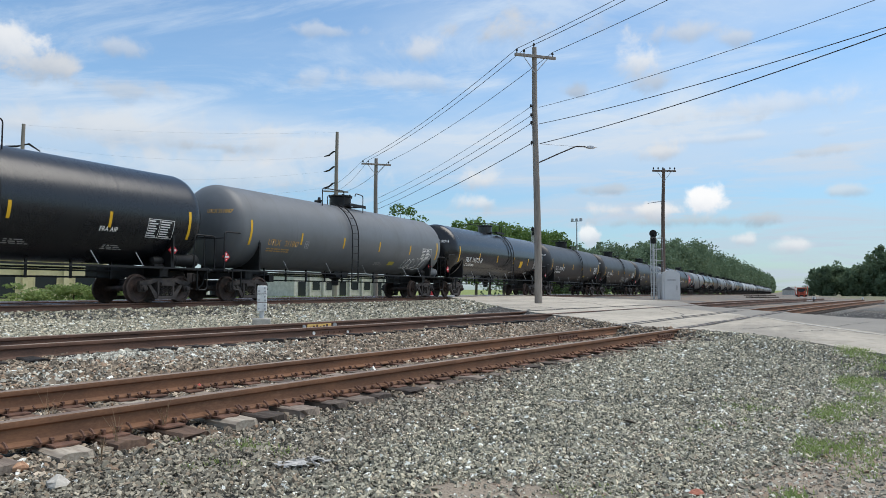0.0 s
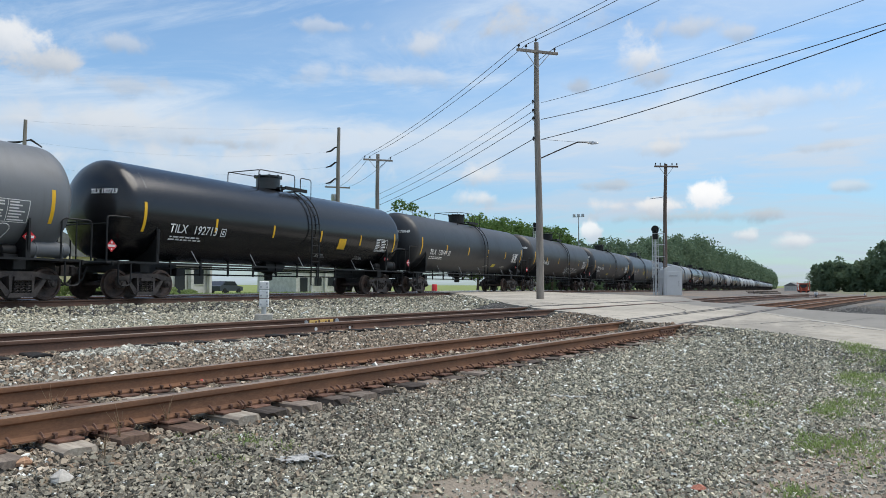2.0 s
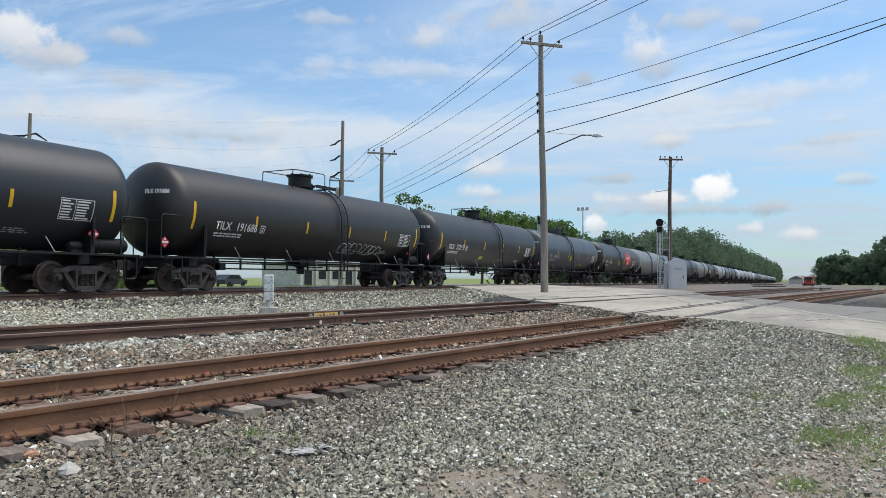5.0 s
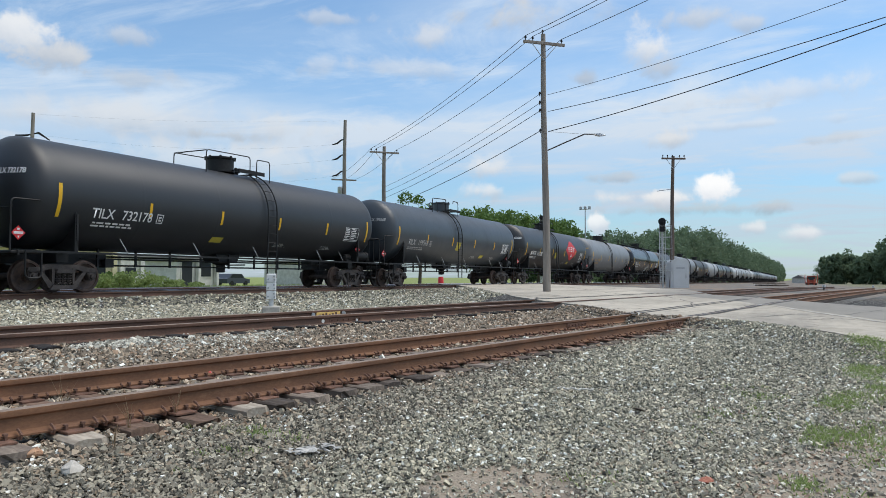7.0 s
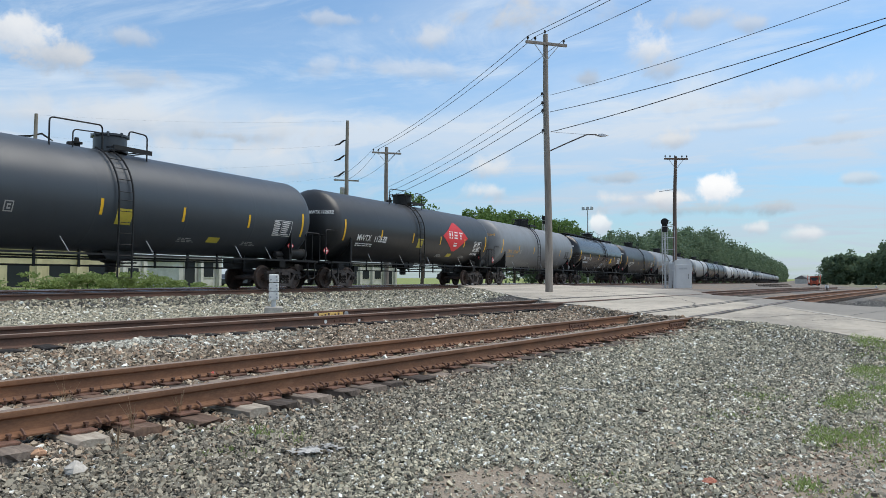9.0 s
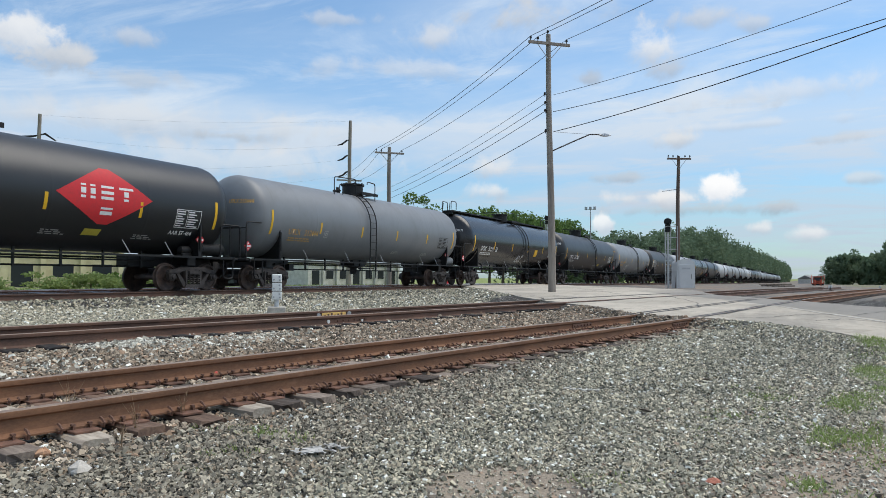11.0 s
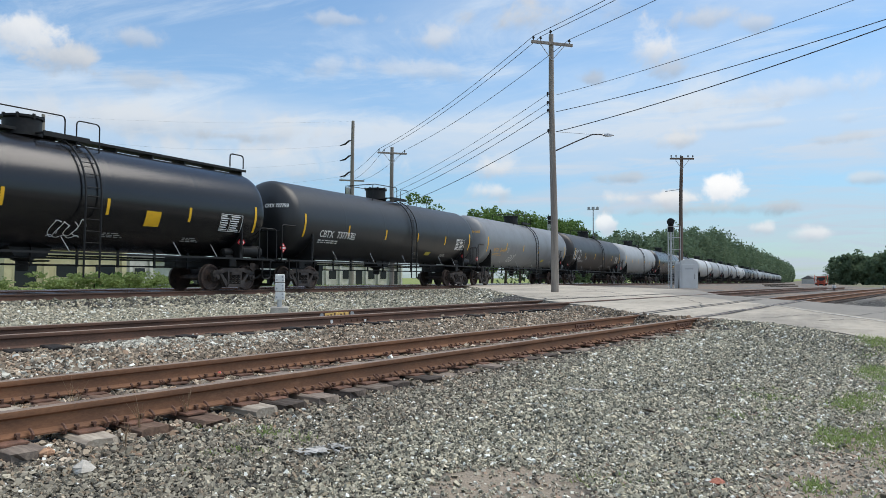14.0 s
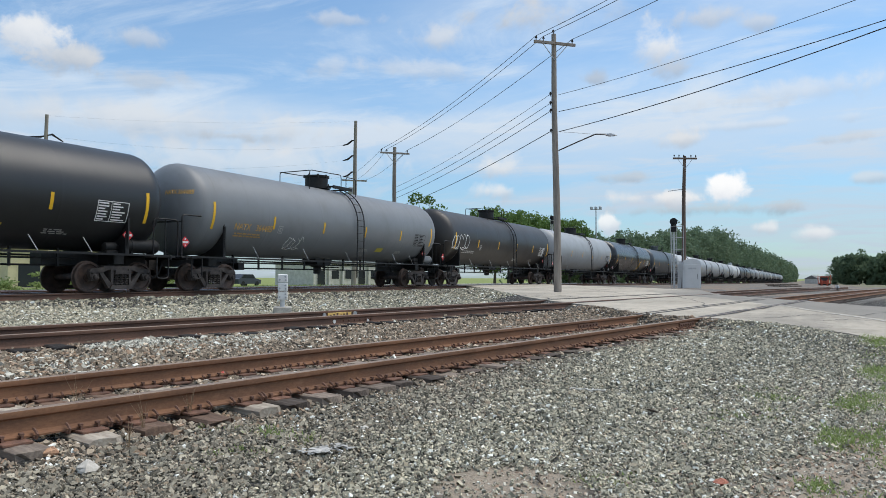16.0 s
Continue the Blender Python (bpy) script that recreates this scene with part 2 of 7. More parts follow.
def ground_material():
    m, nt, b = material("gravel_ground", 0.95)
    b.inputs["Specular IOR Level"].default_value = 0.15
    v = position(nt)
    vor = nt.nodes.new("ShaderNodeTexVoronoi")
    vor.inputs["Scale"].default_value = 36
    nt.links.new(v, vor.inputs["Vector"])
    cell = nt.nodes.new("ShaderNodeSeparateColor")
    nt.links.new(vor.outputs["Color"], cell.inputs[0])
    # fines coloured near black, standing in for the shade between loose stones
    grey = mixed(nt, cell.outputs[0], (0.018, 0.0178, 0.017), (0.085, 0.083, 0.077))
    grey = mixed(nt, smooth(nt, cell.outputs[1], 0.94, 0.95), grey, (0.6, 0.58, 0.54))
    big = noisy(nt, v, 0.35, 6, 0.6)
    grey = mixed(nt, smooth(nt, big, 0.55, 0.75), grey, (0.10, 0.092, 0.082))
    sep = nt.nodes.new("ShaderNodeSeparateXYZ")
    nt.links.new(v, sep.inputs[0])
    # dirt where the stones thin out, on the camera's side
    dirt = mixed(nt, noisy(nt, v, 18, 5, 0.7), (0.27, 0.22, 0.165), (0.38, 0.325, 0.26))
    edge = calc(nt, "ADD", calc(nt, "ADD", sep.outputs[1], calc(nt, "MULTIPLY", sep.outputs[0], 0.35)), calc(nt, "MULTIPLY", noisy(nt, v, 0.9, 5, 0.6), 1.6))
    col = mixed(nt, smooth(nt, edge, 3.15, 2.6), grey, dirt)
    # one bare, trodden spot
    ox, oy = calc(nt, "SUBTRACT", sep.outputs[0], 3.72), calc(nt, "SUBTRACT", sep.outputs[1], 1.55)
    spot = calc(nt, "SQRT", calc(nt, "ADD", calc(nt, "MULTIPLY", ox, ox), calc(nt, "MULTIPLY", oy, oy)))
    spot = calc(nt, "ADD", spot, calc(nt, "MULTIPLY", noisy(nt, v, 3.0, 5, 0.6), 0.5))
    col = mixed(nt, smooth(nt, spot, 0.82, 0.55), col, dirt)
    # grey and rusty fines of the far yard
    yard = mixed(nt, smooth(nt, noisy(nt, v, 0.12, 6, 0.65), 0.42, 0.62), (0.17, 0.165, 0.155), (0.26, 0.205, 0.16))
    col = mixed(nt, smooth(nt, sep.outputs[0], 30, 45), col, yard)
    # mown grass beyond the second main line, and far off
    grass = mixed(nt, noisy(nt, v, 3.0, 6, 0.7), (0.16, 0.21, 0.06), (0.30, 0.33, 0.13))
    lawn = smooth(nt, calc(nt, "ADD", sep.outputs[1], calc(nt, "MULTIPLY", noisy(nt, v, 0.5, 4), 2.0)), 27.6, 28.4)
    col = mixed(nt, lawn, col, grass)
    rough = smooth(nt, noisy(nt, v, 0.2, 6, 0.7), 0.42, 0.6)
    far = calc(nt, "MULTIPLY", calc(nt, "MULTIPLY", smooth(nt, sep.outputs[1], -3, -9), smooth(nt, sep.outputs[0], 60, 130)), rough)
    col = mixed(nt, far, col, mixed(nt, 0.5, grass, (0.13, 0.135, 0.07)))
    nt.links.new(col, b.inputs["Base Color"])
    relief(nt, b, calc(nt, "ADD", vor.outputs["Distance"], noisy(nt, v, 90, 3)), 0.6, 0.02)
    return m


def pavement_material():
    m, nt, b = material("worn_concrete", 0.95)
    b.inputs["Specular IOR Level"].default_value = 0.15
    v = position(nt)
    big = noisy(nt, v, 0.35, 6, 0.65, 0.4)
    mid = noisy(nt, v, 3.0, 6, 0.65)
    fine = noisy(nt, v, 60, 4, 0.6)
    col = mixed(nt, smooth(nt, big, 0.35, 0.65), (0.53, 0.475, 0.39), (0.38, 0.34, 0.28))
    col = mixed(nt, calc(nt, "MULTIPLY", smooth(nt, mid, 0.48, 0.68), 0.6), col, (0.25, 0.225, 0.185))
    col = mixed(nt, calc(nt, "MULTIPLY", fine, 0.35), col, (0.52, 0.48, 0.41))
    # darker asphalt lane on the yard side of the edge line
    sep = nt.nodes.new("ShaderNodeSeparateXYZ")
    nt.links.new(v, sep.inputs[0])
    d = calc(nt, "SUBTRACT", calc(nt, "MULTIPLY", calc(nt, "SUBTRACT", sep.outputs[0], 24.0), 0.49), calc(nt, "MULTIPLY", calc(nt, "SUBTRACT", sep.outputs[1], 1.0), 0.87))
    d = calc(nt, "ADD", d, calc(nt, "MULTIPLY", calc(nt, "SUBTRACT", noisy(nt, v, 1.4, 5, 0.6), 0.5), 0.9))
    lane = calc(nt, "MULTIPLY", smooth(nt, d, 0.0, 0.35), smooth(nt, sep.outputs[1], 9.0, 5.0))
    col = mixed(nt, calc(nt, "MULTIPLY", lane, 0.75), col, mixed(nt, mid, (0.17, 0.165, 0.155), (0.26, 0.25, 0.23)))
    # polished and stained wheel paths across the slab
    path = nt.nodes.new("ShaderNodeMapping")
    nt.links.new(v, path.inputs[0])
    path.inputs["Rotation"].default_value = (0, 0, radians(-30))
    path.inputs["Scale"].default_value = (0.08, 0.7, 1)
    col = mixed(nt, calc(nt, "MULTIPLY", smooth(nt, noisy(nt, path.outputs[0], 1.0, 6, 0.65), 0.48, 0.7), 0.5), col, (0.23, 0.215, 0.19))
    # cracks
    wob = nt.nodes.new("ShaderNodeVectorMath")
    wob.operation = "MULTIPLY_ADD"
    n = nt.nodes.new("ShaderNodeTexNoise")
    n.inputs["Scale"].default_value = 0.8
    nt.links.new(v, n.inputs["Vector"])
    nt.links.new(n.outputs["Color"], wob.inputs[0])
    wob.inputs[1].default_value = (1.6, 1.6, 0)
    nt.links.new(v, wob.inputs[2])
    vor = nt.nodes.new("ShaderNodeTexVoronoi")
    vor.feature = "DISTANCE_TO_EDGE"
    vor.inputs["Scale"].default_value = 0.30
    nt.links.new(wob.outputs[0], vor.inputs["Vector"])
    crack = calc(nt, "MULTIPLY", smooth(nt, vor.outputs["Distance"], 0.007, 0.001), smooth(nt, big, 0.42, 0.62))
    col = mixed(nt, calc(nt, "MULTIPLY", crack, 0.6), col, (0.07, 0.065, 0.06))
    nt.links.new(col, b.inputs["Base Color"])
    relief(nt, b, calc(nt, "SUBTRACT", fine, crack), 0.35, 0.012)
    return m


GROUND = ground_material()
CONCRETE = pavement_material()
CONCRETE_BLOCK = worn("cast_concrete", (0.5, 0.47, 0.42), (0.36, 0.34, 0.3), 0.85, 0, 8, 70, 0.4)
FADED = worn("faded_road_paint", (0.62, 0.60, 0.55), (0.40, 0.37, 0.32), 0.9, 0, 2.5, 40, 0.2, world=True)
TAR = worn("tar_seam", (0.05, 0.048, 0.045), (0.10, 0.095, 0.09), 0.8, 0, 3, 30, 0.3, world=True)
POLE_WOOD = worn("weathered_pole_wood", (0.30, 0.27, 0.235), (0.19, 0.165, 0.145), 0.9, 0, 6, 40, 0.6, stretch=(1, 1, 0.08), spread=0.2)
POLE_BROWN = worn("brown_pole_wood", (0.17, 0.125, 0.10), (0.105, 0.08, 0.066), 0.9, 0, 6, 40, 0.6, stretch=(1, 1, 0.08), spread=0.2)
GALV = worn("galvanised_steel", (0.5, 0.51, 0.52), (0.36, 0.37, 0.38), 0.45, 0.6, 10, 60, 0.1)
SILVER = worn("silver_paint", (0.62, 0.63, 0.63), (0.44, 0.45, 0.45), 0.5, 0.2, 5, 50, 0.15)
WIRE = plain("wire_black", (0.03, 0.03, 0.032), 0.6)
BLACK = plain("black_steel", (0.006, 0.006, 0.0065), 0.6)
CABINET = worn("pale_cabinet_paint", (0.60, 0.61, 0.61), (0.54, 0.55, 0.55), 0.5, 0, 1.2, 30, 0.05)
BARK = worn("bark", (0.12, 0.095, 0.07), (0.06, 0.05, 0.04), 0.95, 0, 4, 30, 0.8, stretch=(1, 1, 0.2))
LEAF = leafy("tree_leaves", (0.085, 0.155, 0.045), (0.165, 0.245, 0.075), (0.115, 0.19, 0.058))
# paler, bluer leaves: the haze of distance is mixed into their colour
LEAF_HAZED = leafy("hazed_far_leaves", (0.125, 0.185, 0.115), (0.185, 0.25, 0.15), (0.155, 0.215, 0.135))
GRASS = leafy("grass_blades", (0.17, 0.24, 0.07), (0.32, 0.37, 0.15), (0.23, 0.29, 0.1))
WEED = leafy("weed_leaves", (0.19, 0.26, 0.085), (0.34, 0.41, 0.17), (0.25, 0.32, 0.115))
HEAD = worn("worn_rail_head", (0.30, 0.225, 0.17), (0.20, 0.14, 0.105), 0.55, 0.2, 4, 60, 0.1)
STRAW = leafy("dry_stalks", (0.34, 0.24, 0.15), (0.42, 0.31, 0.2), (0.36, 0.26, 0.17))
TRUCK_STEEL = worn("grimy_truck_steel", (0.085, 0.072, 0.066), (0.035, 0.030, 0.029), 0.7, 0.1, 4, 40, 0.4)
WHEEL_STEEL = worn("rusty_wheel_steel", (0.095, 0.062, 0.05), (0.04, 0.030, 0.027), 0.6, 0.2, 5, 50, 0.3)
YELLOW = plain("yellow_reflector", (0.80, 0.46, 0.02), 0.45)
WHITE = plain("white_lettering", (0.78, 0.78, 0.76), 0.55)
OCHRE = plain("ochre_lettering", (0.55, 0.33, 0.10), 0.6)
GREY_INK = plain("faded_lettering", (0.42, 0.42, 0.41), 0.6)
RED = plain("red_paint", (0.62, 0.03, 0.035), 0.5)
PINK = plain("pale_placard", (0.75, 0.70, 0.70), 0.5)
DULL_YELLOW = plain("dull_yellow_sign", (0.55, 0.45, 0.06), 0.55)


# ---- mesh helpers ----
class Shape:
    """Collects vertices and faces of one mesh."""

    def __init__(self):
        self.v, self.f = [], []

    def add(self, verts, faces):
        n = len(self.v)
        self.v += [tuple(p) for p in verts]
        self.f += [tuple(i + n for i in q) for q in faces]
        return self

    def box(self, lo, hi, cut=0.0):
        """A box; cut: chamfer of its upright and upper edges."""
        (a, b, c), (d, e, f) = lo, hi
        if cut <= 0:
            return self.add([(a, b, c), (d, b, c), (d, e, c), (a, e, c), (a, b, f), (d, b, f), (d, e, f), (a, e, f)],
                            [(3, 2, 1, 0), (4, 5, 6, 7), (0, 1, 5, 4), (1, 2, 6, 5), (2, 3, 7, 6), (3, 0, 4, 7)])
        k = cut
        ring = [(a + k, b), (d - k, b), (d, b + k), (d, e - k), (d - k, e), (a + k, e), (a, e - k), (a, b + k)]
        mx, my = (a + d) / 2, (b + e) / 2
        top = [(x - k * (1 if x > mx else -1), y - k * (1 if y > my else -1)) for x, y in ring]
        vs = [(x, y, c) for x, y in ring] + [(x, y, f - k) for x, y in ring] + [(x, y, f) for x, y in top]
        fs = [tuple(range(7, -1, -1)), tuple(range(16, 24))]
        for r in (0, 8):
            fs += [(r + i, r + (i + 1) % 8, r + 8 + (i + 1) % 8, r + 8 + i) for i in range(8)]
        return self.add(vs, fs)

    def prism(self, outline, y0, y1):
        """An outline in x and z, pushed along y."""
        n = len(outline)
        vs = [(x, y0, z) for x, z in outline] + [(x, y1, z) for x, z in outline]
        fs = [tuple(range(n)), tuple(range(2 * n - 1, n - 1, -1))]
        fs += [((i + 1) % n, i, n + i, n + (i + 1) % n) for i in range(n)]
        return self.add(vs, fs)

    def tube(self, path, r, seg=6, closed=False):
        pts = [Vector(p) for p in path]
        n = len(pts)
        rings = []
        side = None
        for i, p in enumerate(pts):
            a = pts[i - 1] if i else p
            b = pts[i + 1] if i < n - 1 else p
            d = (b - a).normalized()
            if side is None:
                side = d.cross(Vector((0.13, 0.29, 0.95)) if abs(d.z) < 0.9 else Vector((1, 0, 0))).normalized()
            side = (side - d * side.dot(d)).normalized()
            other = d.cross(side)
            rr = r[i] if isinstance(r, (list, tuple)) else r
            rings.append([p + (side * math.cos(k * math.tau / seg) + other * math.sin(k * math.tau / seg)) * rr for k in range(seg)])
        vs = [q for ring in rings for q in ring]
        fs = [(i * seg + k, i * seg + (k + 1) % seg, (i + 1) * seg + (k + 1) % seg, (i + 1) * seg + k) for i in range(n - 1) for k in range(seg)]
        fs += [tuple(range(seg - 1, -1, -1)), tuple((n - 1) * seg + k for k in range(seg))]
        return self.add(vs, fs)

    def lathe(self, profile, seg=32, axis="z", at=(0, 0, 0)):
        """profile: (along, radius) turned about an axis."""
        vs, fs = [], []
        for h, r in profile:
            for k in range(seg):
                c, s = math.cos(k * math.tau / seg) * r, math.sin(k * math.tau / seg) * r
                p = (c, s, h) if axis == "z" else (h, c, s) if axis == "x" else (s, h, c)
                vs.append((p[0] + at[0], p[1] + at[1], p[2] + at[2]))
        n = len(profile)
        fs = [(i * seg + k, i * seg + (k + 1) % seg, (i + 1) * seg + (k + 1) % seg, (i + 1) * seg + k) for i in range(n - 1) for k in range(seg)]
        fs += [tuple(range(seg - 1, -1, -1)), tuple((n - 1) * seg + k for k in range(seg))]
        return self.add(vs, fs)

    def mesh(self, name, mat=None, smooth_faces=False):
        me = bpy.data.meshes.new(name)
        me.from_pydata(self.v, [], self.f)
        me.materials.append(mat)
        if smooth_faces:
            me.polygons.foreach_set("use_smooth", [True] * len(me.polygons))
            me.set_sharp_from_angle(angle=radians(38))
        me.validate()
        me.update()
        return me


def part(name, me, parent=None, mat=None, m=None, label=""):
    """One mesh object under a thing or a part; mat overrides the shared mesh's material."""
    ob = new(name, me)
    if mat is not None:
        ob.material_slots[0].link = "OBJECT"
        ob.material_slots[0].material = mat
    if parent is not None:
        ob.parent = parent
    if m is not None:
        ob.matrix_basis = m
    return tagged(ob, label)


def thing(name, label, category, group="", kind="", m=None, me=None):
    ob = new(name, me)
    if m is not None:
        ob.matrix_basis = m
    return tagged(ob, label, category, group, kind)


# ---- ground ----
MAIN_Y, MAIN_Z = 19.8, 0.68
SECOND_Y = 24.1


def near_y(x):
    return 5.97 - 0.163 * x


def mid_y(x):
    return 10.4 - 0.15 * x


def fall(x):
    """The whole line runs gently downhill beyond the crossing."""
    return -0.0052 * (max(0.0, min(x, 700) - 45) - 12 * (1 - math.exp(-max(0.0, min(x, 700) - 45) / 12)))


def near_base(x):
    return 0.27 + 0.12 * min(1.0, max(0.0, (x - 18) / 14))


def near_z(x):
    return near_base(x) + fall(x)


def mid_z(x):
    return 0.44 + fall(x)


def main_z(x):
    return MAIN_Z + fall(x)


LEFT_EDGE = [(56, 30), (47, 24), (39.4, 19.1), (35.6, 16.5), (29.2, 12.5), (23.1, 8.7), (21.4, 7.3), (19.9, 5.7), (17.9, 4.0), (16.9, 2.0), (16.8, 1.3), (16.4, 0.75), (15.3, -0.3), (14.1, -0.8), (11.5, -3.0), (7, -7.5), (3, -12)]
EDGE_X, EDGE_Y = [p[0] for p in LEFT_EDGE[::-1]], [p[1] for p in LEFT_EDGE[::-1]]


def ground_z(x, y):
    return ground_base(x, y) + fall(x)


def pave_z(x, y):
    return pave_base(x, y) + fall(x)


def ground_base(x, y):
    a, b = near_y(x), mid_y(x)
    lift = near_base(x) - 0.27
    ys = (a - 6.0, a - 2.4, a - 1.3, a, a + 1.5, b - 1.5, b, b + 1.7, MAIN_Y - 3.0, MAIN_Y - 1.6, SECOND_Y + 1.6, SECOND_Y + 3.4, 60)
    foot = float(np.interp(x, (4, 9), (0.0, 0.035)))
    zs = (0.0, 0.0, foot + lift, 0.042 + lift, 0.05 + lift, 0.22, 0.262, 0.255, 0.285, 0.475, 0.475, 0.22, 0.12)
    z = float(np.interp(y, ys, zs))
    if -14 < y < MAIN_Y - 3 and 5 < x < 60:
        # the ground banks up to the crossing's slab, away from the tracks
        e = float(np.interp(y, EDGE_Y, EDGE_X))
        clear = min(1.0, max(0.0, (a - 1.5 - y) / 0.8)) if y < b else min(1.0, max(0.0, (y - b - 1.8) / 0.8))
        w = max(min(1.0, max(0.0, (x - e + 3.2) / 3.0)) * clear, min(1.0, max(0.0, (x - e + 0.9) / 0.9)))
        if x > e + 0.4:
            return min(z, pave_base(x, y) - 0.08) if clear < 1 else pave_base(x, y) - 0.08
        z += (max(z, pave_base(x, y) - 0.03) - z) * w * w * (3 - 2 * w)
    return z + 0.025 * noise.noise((x * 0.45, y * 0.45, 0)) + 0.012 * noise.noise((x * 1.7, y * 1.7, 3))


def pave_base(x, y):
    a, b = near_y(x), mid_y(x)
    zn = near_base(x)
    if y < a - 0.8:
        return max(0.05, zn - 0.035 * (a - 0.8 - y))
    return float(np.interp(y, (a, b, MAIN_Y - 0.8, SECOND_Y + 0.8, SECOND_Y + 8), (zn, 0.44, MAIN_Z, MAIN_Z, 0.3))) - 0.012


def axis_steps(*spans):
    out = []
    for lo, hi, n in spans:
        out += list(np.linspace(lo, hi, n, endpoint=False))
    return out + [spans[-1][1]]


def build_ground():
    xs = axis_steps((-2500, -60, 8), (-60, 0, 24), (0, 40, 110), (40, 120, 80), (120, 600, 50), (600, 4500, 8))
    ys = axis_steps((-3000, -60, 8), (-60, -8, 18), (-8, 30, 120), (30, 70, 24), (70, 3000, 10))
    vs = [(x, y, ground_z(x, y)) for x in xs for y in ys]
    k = len(ys)
    fs = [(i * k + j, (i + 1) * k + j, (i + 1) * k + j + 1, i * k + j + 1) for i in range(len(xs) - 1) for j in range(k - 1)]
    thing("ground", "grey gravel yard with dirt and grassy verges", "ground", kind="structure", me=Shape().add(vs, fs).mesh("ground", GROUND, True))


def along(points, n):
    pts = [Vector((*p, 0)) for p in points]
    cum = [0.0]
    for a, b in zip(pts, pts[1:]):
        cum.append(cum[-1] + (b - a).length)
    s = np.linspace(0, cum[-1], n)
    return list(zip(np.interp(s, cum, [p.x for p in pts]), np.interp(s, cum, [p.y for p in pts])))


RIGHT_EDGE = [(66, 30), (58, 24), (53, 19), (49, 14), (46, 9.2), (43.8, 6.2), (33.6, 3.75), (31.6, 2.4), (28.6, 0.5), (27.0, -1.0), (26.6, -2.4), (25, -5.5), (22, -9.5), (19, -13)]


def build_pavement():
    n, w = 120, 44
    le, ri = along(LEFT_EDGE, n), along(RIGHT_EDGE, n)
    rnd = random.Random(4)
    vs, fs = [], []
    for i in range(n):
        jag = 0.16 * noise.noise((i * 0.9, 2, 0)) + 0.08 * rnd.uniform(-1, 1)
        for j in range(w):
            f = j / (w - 1)
            x = le[i][0] * (1 - f) + ri[i][0] * f + jag * (1 - f) * 1.2
            y = le[i][1] * (1 - f) + ri[i][1] * f
            vs.append((x, y, pave_z(x, y) + 0.012 * noise.noise((x * 0.7, y * 0.7, 5))))
    fs = [(i * w + j, i * w + j + 1, (i + 1) * w + j + 1, (i + 1) * w + j) for i in range(n - 1) for j in range(w - 1)]
    rim = [i * w for i in range(n)] + [(n - 1) * w + j for j in range(1, w)] + [i * w + w - 1 for i in range(n - 2, -1, -1)] + [j for j in range(w - 2, 0, -1)]
    base = len(vs)
    vs += [(vs[k][0], vs[k][1], vs[k][2] - 0.35) for k in rim]
    m = len(rim)
    fs += [(rim[(k + 1) % m], rim[k], base + k, base + (k + 1) % m) for k in range(m)]
    ob = thing("pavement", "worn pale concrete level crossing with cracks and tarred seams", "pavement", kind="structure", me=Shape().add(vs, fs).mesh("pavement", CONCRETE, True))
    # tarred seams and the lip of the inner slab
    seam = Shape()
    for pts, wd in (([(19.4, 5.4), (18.9, 4.6), (19.9, 3.9), (19.6, 2.6)], 0.02), ([(24.5, -1.9), (21.2, -0.9), (20.5, 0.2), (18.6, 0.9), (17.6, 1.6)], 0.018),
                    ([(20.0, -3.4), (19.0, -1.8), (19.4, -0.6), (18.3, 0.0)], 0.018), ([(27, 9.4), (25.2, 7.6), (23.8, 7.4)], 0.03),
                    ([(41, 12.5), (33, 8.4), (27.5, 5.6)], 0.022), ([(30, 5.2), (24.6, 3.4), (21.5, 2.9)], 0.02), ([(25.5, 10.2), (23.6, 8.3), (22.4, 7.9)], 0.04)):
        line = along(pts, 26)
        vv, ff = [], []
        for i, (x, y) in enumerate(line):
            x2, y2 = line[min(i + 1, 25)]
            x1, y1 = line[max(i - 1, 0)]
            d = Vector((x2 - x1, y2 - y1, 0)).normalized()
            q = Vector((-d.y, d.x, 0)) * (wd * rnd.uniform(0.4, 1.2))
            x, y = x + rnd.uniform(-0.05, 0.05), y + rnd.uniform(-0.05, 0.05)
            for s in (-1, 1):
                px, py = x + s * q.x, y + s * q.y
                vv.append((px, py, pave_z(px, py) + 0.012 * noise.noise((px * 0.7, py * 0.7, 5)) + 0.006))
        ff = [(2 * i, 2 * i + 1, 2 * i + 3, 2 * i + 2) for i in range(25)]
        seam.add(vv, ff)
    part("tar_seam", seam.mesh("tar_seam", TAR), ob, label="dark tarred cracks")

    def strip(points, half, lift, name, mat, label):
        line = along(points, 60)
        vv = []
        for i, (x, y) in enumerate(line):
            d = Vector((line[min(i + 1, 59)][0] - line[max(i - 1, 0)][0], line[min(i + 1, 59)][1] - line[max(i - 1, 0)][1], 0)).normalized()
            for s in (-1, 1):
                px, py = x - d.y * half * s, y + d.x * half * s
                vv.append((px, py, pave_z(px, py) + 0.012 * noise.noise((px * 0.7, py * 0.7, 5)) + lift))
        part(name, Shape().add(vv, [(2 * i, 2 * i + 2, 2 * i + 3, 2 * i + 1) for i in range(59)]).mesh(name, mat), ob, label=label)

    strip([(25.5, 1.9), (24, 1.0), (21.5, -0.2), (19.5, -1.3), (17.5, -2.7), (15, -5)], 0.06, 0.008, "edge_line", FADED, "worn faded white edge line")
